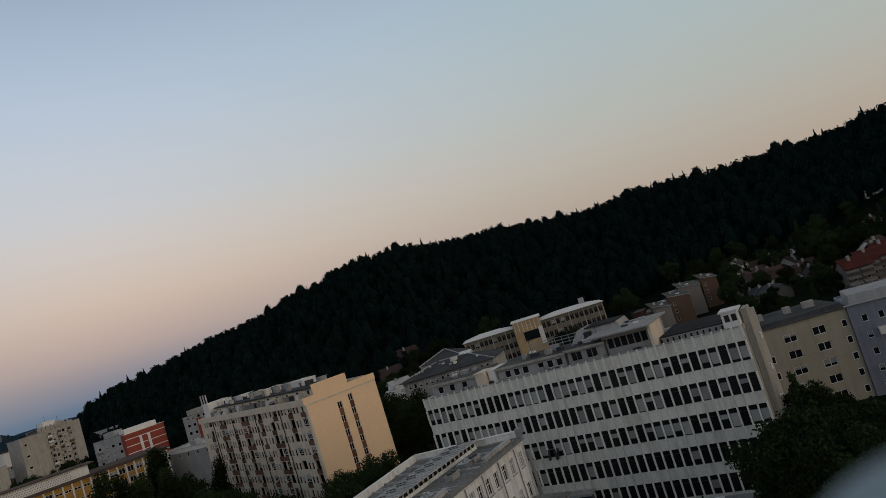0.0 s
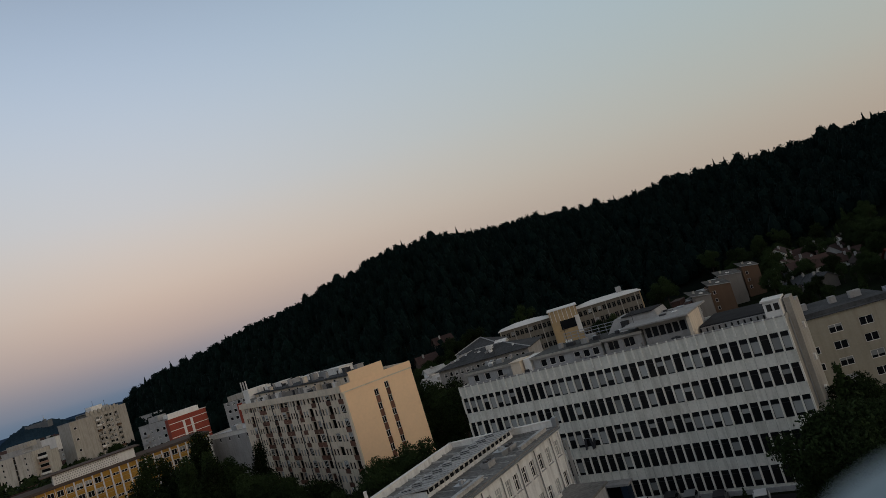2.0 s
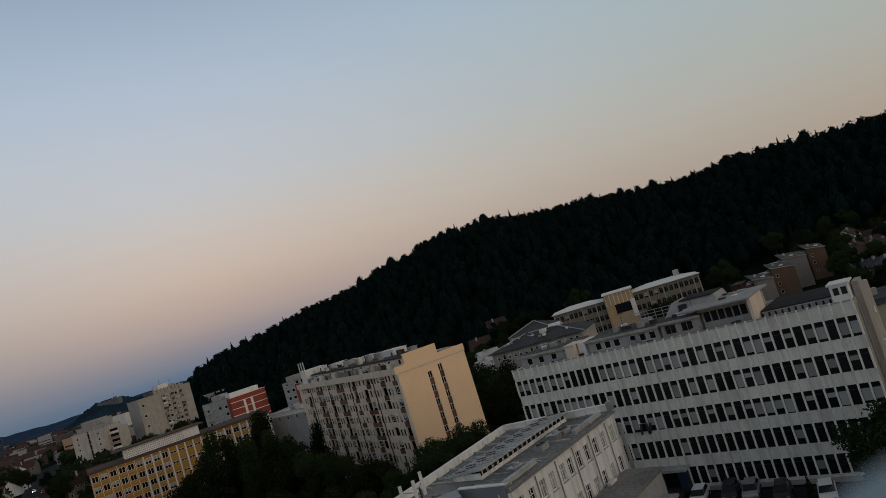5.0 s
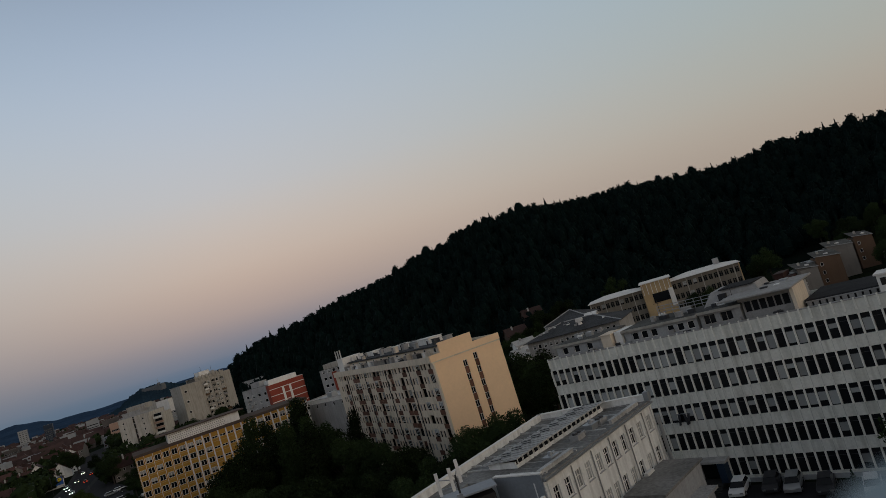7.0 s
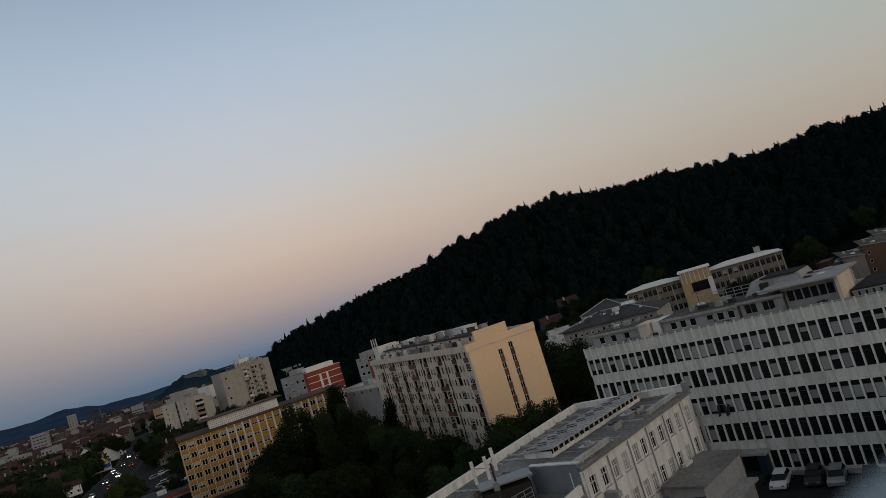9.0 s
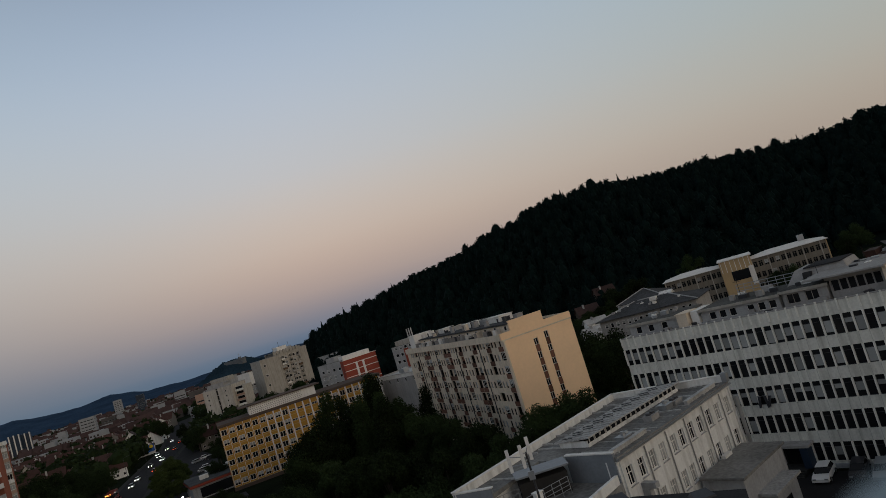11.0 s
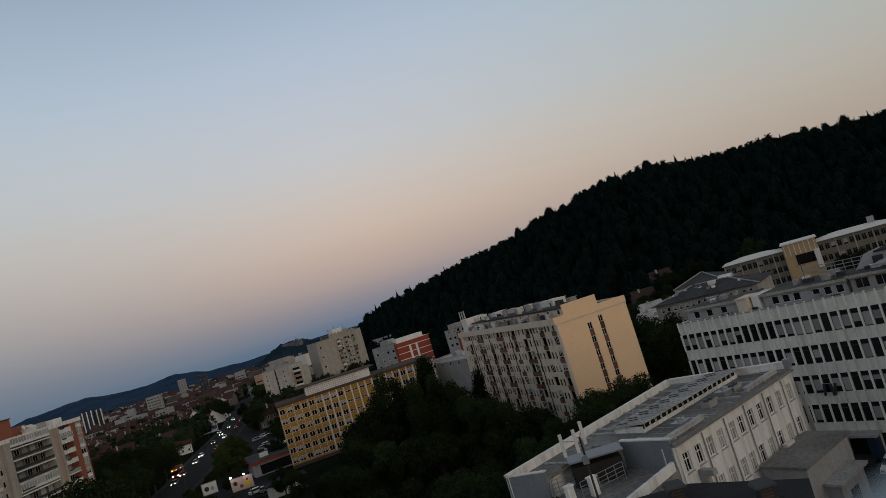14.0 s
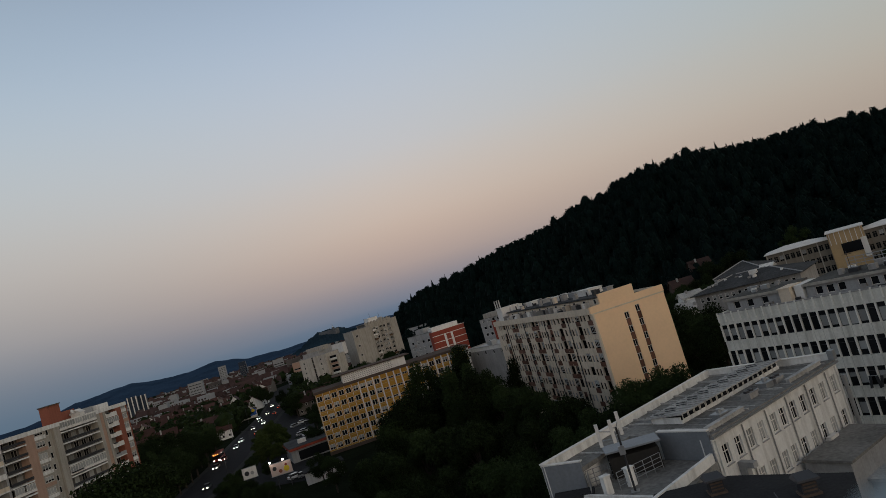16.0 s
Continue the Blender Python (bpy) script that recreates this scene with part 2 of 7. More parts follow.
class Geo:
    """Gathers faces for one mesh."""

    def __init__(self):
        self.v, self.f, self.m = [], [], []

    def face(self, pts, m=0):
        n = len(self.v)
        self.v += [tuple(p) for p in pts]
        self.f.append(tuple(range(n, n + len(pts))))
        self.m.append(m)
        return self

    def solid(self, pts, faces, m=0):
        n = len(self.v)
        self.v += [tuple(p) for p in pts]
        self.f += [tuple(n + i for i in fc) for fc in faces]
        self.m += [m] * len(faces)
        return self

    def box(self, x0, x1, y0, y1, z0, z1, m=0):
        return self.solid([(x0, y0, z0), (x1, y0, z0), (x1, y1, z0), (x0, y1, z0), (x0, y0, z1), (x1, y0, z1), (x1, y1, z1), (x0, y1, z1)],
                          [(0, 3, 2, 1), (4, 5, 6, 7), (0, 1, 5, 4), (1, 2, 6, 5), (2, 3, 7, 6), (3, 0, 4, 7)], m)

    def prism(self, poly, z0, z1, m=0):
        n = len(poly)
        pts = [(x, y, z0) for x, y in poly] + [(x, y, z1) for x, y in poly]
        return self.solid(pts, [tuple(range(n - 1, -1, -1)), tuple(range(n, 2 * n))] + [(i, (i + 1) % n, n + (i + 1) % n, n + i) for i in range(n)], m)

    def gable(self, x0, x1, y0, y1, z0, z1, over=0.4, m=0, t=0.18):
        """A saddle roof with thickness, its ridge along x."""
        x0, x1, ya, yb, ym = x0 - over, x1 + over, y0 - over, y1 + over, (y0 + y1) / 2
        drop = over * (z1 - z0) / ((y1 - y0) / 2)
        pts = []
        for x in (x0, x1):
            pts += [(x, ya, z0 - drop), (x, ym, z1), (x, yb, z0 - drop), (x, yb, z0 - drop - t), (x, ym, z1 - t), (x, ya, z0 - drop - t)]
        return self.solid(pts, [(0, 6, 7, 1), (1, 7, 8, 2), (2, 8, 9, 3), (3, 9, 10, 4), (4, 10, 11, 5), (5, 11, 6, 0), (5, 4, 1, 0), (4, 3, 2, 1), (6, 7, 10, 11), (7, 8, 9, 10)], m)

    def hip(self, x0, x1, y0, y1, z0, z1, over=0.5, m=0, t=0.2):
        x0, x1, y0, y1 = x0 - over, x1 + over, y0 - over, y1 + over
        ym, h = (y0 + y1) / 2, min(y1 - y0, x1 - x0) / 2
        pts = [(x0, y0, z0 - t), (x1, y0, z0 - t), (x1, y1, z0 - t), (x0, y1, z0 - t), (x0, y0, z0), (x1, y0, z0), (x1, y1, z0), (x0, y1, z0), (x0 + h, ym, z1), (x1 - h, ym, z1)]
        return self.solid(pts, [(3, 2, 1, 0), (0, 1, 5, 4), (1, 2, 6, 5), (2, 3, 7, 6), (3, 0, 4, 7), (4, 5, 9, 8), (5, 6, 9), (6, 7, 8, 9), (7, 4, 8)], m)

    def tube(self, p, q, r, r2=None, n=8, m=0):
        p, q = Vector(p), Vector(q)
        r2 = r if r2 is None else r2
        d = (q - p).normalized()
        a = d.orthogonal().normalized()
        b = d.cross(a)
        ring = [(a * math.cos(2 * math.pi * i / n) + b * math.sin(2 * math.pi * i / n)) for i in range(n)]
        pts = [p + w * r for w in ring] + [q + w * r2 for w in ring]
        return self.solid(pts, [tuple(range(n - 1, -1, -1)), tuple(range(n, 2 * n))] + [(i, (i + 1) % n, n + (i + 1) % n, n + i) for i in range(n)], m)

    def mesh(self, name, *mats):
        me = bpy.data.meshes.new(name)
        me.from_pydata(self.v, [], self.f)
        for x in mats:
            me.materials.append(x)
        if len(mats) > 1:
            me.polygons.foreach_set("material_index", self.m)
        me.update()
        return me


def part(name, g, mat, parent, label=""):
    """Links a Geo (or a ready mesh) as one mesh object under a thing or a part."""
    ob = new(name, g if isinstance(g, bpy.types.Mesh) else g.mesh(name, *(mat if isinstance(mat, (list, tuple)) else [mat])))
    ob.parent = parent
    return tagged(ob, label)


def thing(name, m, label, category, group="", kind=""):
    ob = new(name)
    ob.matrix_basis = m
    return tagged(ob, label, category, group, kind)


def polar(az, d, z=0.0):
    return Vector((d * math.sin(radians(az)), d * math.cos(radians(az)), z))


def along(p, q):
    """A local frame at p whose x axis runs to q over the ground; y points away from the viewer of the front."""
    d = Vector(q) - Vector(p)
    return pose(p[0], p[1], p[2] if len(p) > 2 else 0.0, 0, 0, math.degrees(math.atan2(d.y, d.x)))


def lattice(g, xs, zs, y0, y1, m=0):
    """A welded plate between the lines xs and zs, open in every cell that is odd both ways."""
    nx, nz, at = len(xs) - 1, len(zs) - 1, {}

    def solid(i, k):
        return 0 <= i < nx and 0 <= k < nz and (i % 2 == 0 or k % 2 == 0) and xs[i + 1] - xs[i] > 1e-4 and zs[k + 1] - zs[k] > 1e-4

    def vert(i, d, k):
        if (i, d, k) not in at:
            at[i, d, k] = len(g.v)
            g.v.append((xs[i], y1 if d else y0, zs[k]))
        return at[i, d, k]

    def quad(*c):
        g.f.append(tuple(vert(*q) for q in c))
        g.m.append(m)

    for i in range(nx):
        for k in range(nz):
            if not solid(i, k):
                continue
            quad((i, 0, k), (i + 1, 0, k), (i + 1, 0, k + 1), (i, 0, k + 1))
            quad((i, 1, k), (i, 1, k + 1), (i + 1, 1, k + 1), (i + 1, 1, k))
            if not solid(i - 1, k):
                quad((i, 0, k), (i, 0, k + 1), (i, 1, k + 1), (i, 1, k))
            if not solid(i + 1, k):
                quad((i + 1, 0, k), (i + 1, 1, k), (i + 1, 1, k + 1), (i + 1, 0, k + 1))
            if not solid(i, k - 1):
                quad((i, 0, k), (i, 1, k), (i + 1, 1, k), (i + 1, 0, k))
            if not solid(i, k + 1):
                quad((i, 0, k + 1), (i + 1, 0, k + 1), (i + 1, 1, k + 1), (i, 1, k + 1))
    return g


def wall_grid(g, x0, x1, z0, z1, cols, rows, y0=0.0, t=0.3, m=0):
    """A wall in the x-z plane with openings at every crossing of cols and rows, y0 its front."""
    merged = []
    for c, d in cols:
        if merged and c < merged[-1][1] + 0.02:
            merged[-1][1] = max(d, merged[-1][1])
        else:
            merged.append([c, d])
    cols = [(max(c, x0 + 0.05), min(d, x1 - 0.05)) for c, d in merged]
    return lattice(g, [x0, *(v for c in cols for v in c), x1], [z0, *(v for r in rows for v in r), z1], y0, y0 + t, m)


def window_frame_mesh(w, h, splits=2, bar=0.06, depth=0.08, transom=0.0):
    """A window frame of width w, height h round the origin's lower left corner: one welded lattice of bars."""
    step = (w - bar) / splits
    xs = [v for i in range(splits + 1) for v in (i * step, i * step + bar)]
    zs = [0, bar] + ([h * transom, h * transom + bar * 0.8] if transom else []) + [h - bar, h]
    return lattice(Geo(), xs, zs, 0, depth)


class WindowKit:
    """Shares the meshes of one kind of window between all its copies."""

    def __init__(self, w, h, splits=2, bar=0.06, transom=0.0, frame_mat=None, glass=None, blinds=(), far=False):
        self.far = far
        self.w, self.h, self.bar = w, h, bar
        self.frame = window_frame_mesh(w, h, splits, bar, 0.08, transom).mesh("window", frame_mat or M_WHITE)
        if far:
            g = window_frame_mesh(w, h, splits, bar, 0.08, transom)
            g.box(bar * 0.5, w - bar * 0.5, 0.03, 0.05, bar * 0.5, h - bar * 0.5, 1)
            self.frame = g.mesh("window", frame_mat or M_WHITE, glass or M_GLASS)
        self.pane = Geo().box(bar * 0.5, w - bar * 0.5, 0.03, 0.05, bar * 0.5, h - bar * 0.5).mesh("pane", glass or M_GLASS)
        self.blinds = [Geo().box(bar * 0.6, w - bar * 0.6, 0.012, 0.027, h * a, h * b).mesh("blind", M_BLIND) for a, b in blinds]

    def put(self, parent, x, y, z, blind=None, turn=0):
        w = part("window", self.frame, None, parent)
        w.matrix_basis = pose(x, y, z, 0, 0, turn)
        if not self.far:
            part("pane", self.pane, None, w)
        if blind is not None:
            part("blind", self.blinds[blind], None, w)
        return w

# ---- the land: one sheet with the wooded hill, reaching the horizon ----
HILL_AZ = (-40, -24, -19.5, -17.9, -15.5, -12.3, -10.72, -7.66, -5.49, -3.04, -1.13, 0.86, 2.8, 5.48, 6.75, 8.81, 10.54, 12.45, 13.97, 15.74, 17.32, 18.28, 23.05, 25.13, 27.08, 28.72, 30.7, 32.41, 34.31, 36.36, 38.36, 40.27, 42.18, 44.01, 45.37, 46.95, 60, 100)
HILL_TAN = (-0.05, -0.05, -0.03, 0.005, 0.028, 0.032, 0.043, 0.0549, 0.0603, 0.0658, 0.0801, 0.0823, 0.0943, 0.1026, 0.1019, 0.103, 0.0989, 0.091, 0.0887, 0.0867, 0.0883, 0.0837, 0.0718, 0.0699, 0.0749, 0.0772, 0.075, 0.0725, 0.0702, 0.0671, 0.0674, 0.0642, 0.0642, 0.0641, 0.0707, 0.0729, 0.08, 0.05)
CONIFER = 12.0


def ridge_distance(az):
    return np.interp(az, (-20, 0, 20, 50), (760, 740, 680, 620))


def land(x, y):
    """Height of the ground over a place in the plan (arrays)."""
    r = np.hypot(x, y)
    az = np.degrees(np.arctan2(x, y))
    rd = ridge_distance(az)
    top = EYE + np.interp(az, HILL_AZ, HILL_TAN) * rd - CONIFER
    top = np.maximum(top, 0)
    foot = np.interp(az, (-20, -10, 0, 20, 50), (420, 330, 290, 300, 270))
    k = np.clip((r - foot) / (rd - foot), 0, 1)
    up = k * k * (3 - 2 * k) * 0.75 + 0.25 * k
    back = 1 - 0.6 * np.clip((r - rd - 40) / 900, 0, 1)
    wave = 1.2 * np.sin(x * 0.021) * np.cos(y * 0.017)
    return top * up * back + wave * k


def make_ground():
    rs = np.concatenate([[0.001], np.linspace(20, 280, 14), np.linspace(300, 900, 46), np.geomspace(950, 4800, 16)])
    az = np.radians(np.concatenate([np.linspace(-180, -62, 40)[:-1], np.linspace(-62, 62, 160), np.linspace(62, 180, 40)[1:-1]]))
    A, R = np.meshgrid(az, rs)
    X, Y = R * np.sin(A), R * np.cos(A)
    Z = land(X, Y)
    na, nr = len(az), len(rs)
    faces = [(j * na + i, (j + 1) * na + i, (j + 1) * na + (i + 1) % na, j * na + (i + 1) % na) for j in range(nr - 1) for i in range(na)]
    me = bpy.data.meshes.new("ground")
    me.from_pydata(np.stack([X.ravel(), Y.ravel(), Z.ravel()], 1).tolist(), [], faces)
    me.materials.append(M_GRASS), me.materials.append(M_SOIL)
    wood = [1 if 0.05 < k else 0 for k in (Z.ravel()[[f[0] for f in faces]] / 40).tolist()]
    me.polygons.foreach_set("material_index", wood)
    me.polygons.foreach_set("use_smooth", [True] * len(faces))
    tagged(new("ground", me), "dark grassy ground rising into a wooded hill", "ground", kind="structure")


make_ground()


def backdrop(name, azs, tans, dist, mat, label, thick=500, rough=6.0):
    """A far ridge as a solid mound: crest line with foot in front and behind."""
    n = 240
    a = np.linspace(azs[0], azs[-1], n)
    t = np.interp(a, azs, tans)
    rng = np.random.RandomState(len(azs))
    h = EYE + t * dist + rough * np.convolve(rng.rand(n + 8) - 0.5, np.ones(3) / 2, "same")[4:-4]
    pts, faces = [], []
    for k, (dd, f) in enumerate(((-thick, -0.02), (-thick * 0.45, 0.55), (0, 1.0), (thick * 0.3, 0.6), (thick * 0.5, -0.02))):
        for i in range(n):
            p = polar(a[i], dist + dd)
            pts.append((p.x, p.y, max(h[i], 3) * f))
    for k in range(4):
        faces += [(k * n + i, k * n + i + 1, (k + 1) * n + i + 1, (k + 1) * n + i) for i in range(n - 1)]
    me = bpy.data.meshes.new(name)
    me.from_pydata(pts, [], faces)
    me.materials.append(mat)
    return tagged(new(name, me), label, "hill", kind="structure")


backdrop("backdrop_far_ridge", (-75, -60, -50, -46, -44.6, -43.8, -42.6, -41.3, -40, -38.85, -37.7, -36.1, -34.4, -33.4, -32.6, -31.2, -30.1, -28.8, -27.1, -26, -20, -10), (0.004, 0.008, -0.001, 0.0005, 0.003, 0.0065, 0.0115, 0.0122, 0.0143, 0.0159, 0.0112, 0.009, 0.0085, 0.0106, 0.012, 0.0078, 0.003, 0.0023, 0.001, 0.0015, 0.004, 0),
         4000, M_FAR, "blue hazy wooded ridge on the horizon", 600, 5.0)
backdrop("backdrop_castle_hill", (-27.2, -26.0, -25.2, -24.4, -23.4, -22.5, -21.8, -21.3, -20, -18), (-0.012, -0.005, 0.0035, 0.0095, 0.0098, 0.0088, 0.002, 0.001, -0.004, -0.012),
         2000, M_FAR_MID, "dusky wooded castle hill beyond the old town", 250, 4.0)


def forest():
    """All the woods of the hill in one mesh: a dark heart for every tree, wrapped in small leaf clumps."""
    rng = np.random.RandomState(7)
    n = 6400
    az = rng.uniform(-19, 56, n)
    rd = ridge_distance(az)
    foot = np.interp(az, (-20, -10, 0, 20, 50), (430, 345, 305, 325, 400))
    r = np.sqrt(rng.uniform(foot ** 2, (rd + 20) ** 2))
    h = 9 + 5 * rng.rand(n)
    h = np.where(r > rd - 45, 6.0 + 2.0 * rng.rand(n), h)
    spruce = rng.rand(n) < 0.4
    # the crest, denser and spikier
    ca = np.arange(-18.5, 56, 0.25)
    ca = ca + 0.15 * rng.rand(len(ca))
    cr = ridge_distance(ca) - 6 + 14 * rng.rand(len(ca))
    stand = 0.5 + 0.5 * np.sin(ca * 2.3 + 1.7 * np.sin(ca * 0.9)) * np.sin(ca * 5.1 + 1)
    ch = CONIFER * (0.62 + 0.16 * stand + 0.12 * rng.rand(len(ca)) + np.where(rng.rand(len(ca)) < 0.22, 0.15 + 0.5 * rng.rand(len(ca)) ** 1.3, 0))
    cs = rng.rand(len(ca)) < np.where(ca > 4, 0.5, 0.3)
    az, r, h, spruce = np.concatenate([az, ca]), np.concatenate([r, cr]), np.concatenate([h, ch]), np.concatenate([spruce, cs])
    x, y = r * np.sin(np.radians(az)), r * np.cos(np.radians(az))
    z = land(x, y) - 0.5
    N = len(h)
    wide = np.where(spruce, np.where(np.arange(N) < n, 0.15, 0.19) + 0.06 * rng.rand(N), 0.26 + 0.1 * rng.rand(N)) * h
    # hearts: six-sided spindles
    prof = np.array([(0.45, 0.12), (0.76, 0.36), (0.66, 0.68), (0.25, 0.93)])
    prof_s = np.array([(0.6, 0.1), (0.62, 0.25), (0.34, 0.6), (0.02, 0.95)])
    an = np.arange(6) * math.pi / 3
    P = np.where(spruce[:, None, None], prof_s[None], prof[None])
    stout = np.where(np.arange(N) >= n, 1.4, 1.0)
    ring = P[:, :, 0, None] * (wide * stout)[:, None, None] * (1 + 0.4 * (rng.rand(N, 4, 6) - 0.5))
    V = np.stack([x[:, None, None] + ring * np.cos(an), y[:, None, None] + ring * np.sin(an), z[:, None, None] + P[:, :, 1, None] * h[:, None, None] + 0 * ring], -1).reshape(-1, 3)
    k, j = np.meshgrid(np.arange(3), np.arange(6), indexing="ij")
    q = np.stack([k * 6 + j, k * 6 + (j + 1) % 6, (k + 1) * 6 + (j + 1) % 6, (k + 1) * 6 + j], -1).reshape(-1, 4)
    F = (np.arange(N)[:, None, None] * 24 + q[None]).reshape(-1, 4)
    # leaf clumps
    per = np.where(np.arange(N) >= n, 120, 42)
    t = np.repeat(np.arange(N), per)
    M = len(t)
    u, phi = rng.rand(M), rng.rand(M) * 6.2832
    sp = spruce[t]
    zz = np.where(sp, 0.1 + 0.92 * u, 0.14 + 0.84 * u)
    bulge = np.where(sp, (1.02 - zz) * (0.75 + 0.35 * np.sin(zz * 40 + t)), np.sqrt(np.maximum(0.03, 1 - ((zz - 0.5) / 0.52) ** 2)))
    rr = wide[t] * bulge * np.where(t >= n, 0.78 + 0.2 * rng.rand(M), 0.75 + 0.4 * rng.rand(M)) * (1 + 0.22 * np.sin(phi * 3 + t))
    c = np.stack([x[t] + rr * np.cos(phi), y[t] + rr * np.sin(phi), z[t] + zz * h[t]], -1)
    nrm = np.stack([np.cos(phi), np.sin(phi), 0.5 + 0 * phi], -1) + 0.8 * rng.normal(size=(M, 3))
    nrm /= np.linalg.norm(nrm, axis=1)[:, None]
    a = np.cross(nrm, rng.normal(size=(M, 3)))
    a /= np.linalg.norm(a, axis=1)[:, None]
    b = np.cross(nrm, a)
    s = (np.where(sp, 0.55, 0.85) * np.where(t >= n, 0.85, 1.0) * (0.6 + 0.8 * rng.rand(M)))[:, None]
    C = np.stack([c - a * s, c - b * s * 0.7 + nrm * s * 0.3, c + a * s, c + b * s * 0.7 + nrm * s * 0.3], 1).reshape(-1, 3)
    G = len(V) + np.arange(M * 4).reshape(-1, 4)
    me = bpy.data.meshes.new("forest")
    me.from_pydata(np.concatenate([V, C]).tolist(), [], np.concatenate([F, G]).tolist())
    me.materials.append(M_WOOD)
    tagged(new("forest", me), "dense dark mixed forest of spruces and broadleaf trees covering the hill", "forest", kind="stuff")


forest()

# ---- streets ----


def strip(name, pts, width, z, mat, label, category):
    g = Geo()
    P = [Vector((a, b, 0)) for a, b in pts]
    sides = []
    for i, p in enumerate(P):
        d = (P[min(i + 1, len(P) - 1)] - P[max(i - 1, 0)]).normalized()
        n = Vector((-d.y, d.x, 0)) * width / 2
        sides.append((p + n, p - n))
    for (a, b), (c, d) in zip(sides, sides[1:]):
        g.solid([(*a.xy, z - 0.3), (*b.xy, z - 0.3), (*d.xy, z - 0.3), (*c.xy, z - 0.3), (*a.xy, z), (*b.xy, z), (*d.xy, z), (*c.xy, z)],
                [(0, 1, 5, 4), (1, 2, 6, 5), (2, 3, 7, 6), (3, 0, 4, 7), (4, 5, 6, 7)])
    return tagged(new(name, g.mesh(name, mat)), label, category, kind="structure")


ROAD = [tuple(polar(a, d).xy) for a, d in ((-46, 150), (-40.5, 178), (-36.3, 212), (-33.6, 255), (-31.9, 305), (-30.6, 350), (-29.3, 410), (-28.6, 520), (-28.2, 700))]
strip("pavement", ROAD, 17, 0.14, M_PAVE, "grey paved pavements along the street", "pavement")
strip("road", ROAD, 12.5, 0.16, M_ASPHALT, "dark asphalt street with traffic at dusk", "road")


def road_point(s):
    """Place and heading at a share s of the street."""
    k = s * (len(ROAD) - 1)
    i = min(int(k), len(ROAD) - 2)
    a, b = Vector(ROAD[i]), Vector(ROAD[i + 1])
    return a.lerp(b, k - i), math.degrees(math.atan2(b.y - a.y, b.x - a.x))


g = Geo().prism([tuple(polar(a, d).xy) for a, d in ((8, 60), (34, 50), (33, 83), (20, 88.5), (13, 92), (5, 95))], -0.2, 0.06)
tagged(new("car_park", g.mesh("car_park", M_ASPHALT)), "dark asphalt car park in front of the office block", "car park", kind="structure")
g = Geo().prism([tuple(polar(a, d).xy) for a, d in ((-33, 190), (-26.5, 170), (-26.6, 300), (-28.6, 380), (-30.6, 330))], -0.2, 0.1)
tagged(new("forecourt", g.mesh("forecourt", M_ASPHALT)), "asphalt forecourt and parking beside the street", "forecourt", kind="structure")

# ---- office block ----


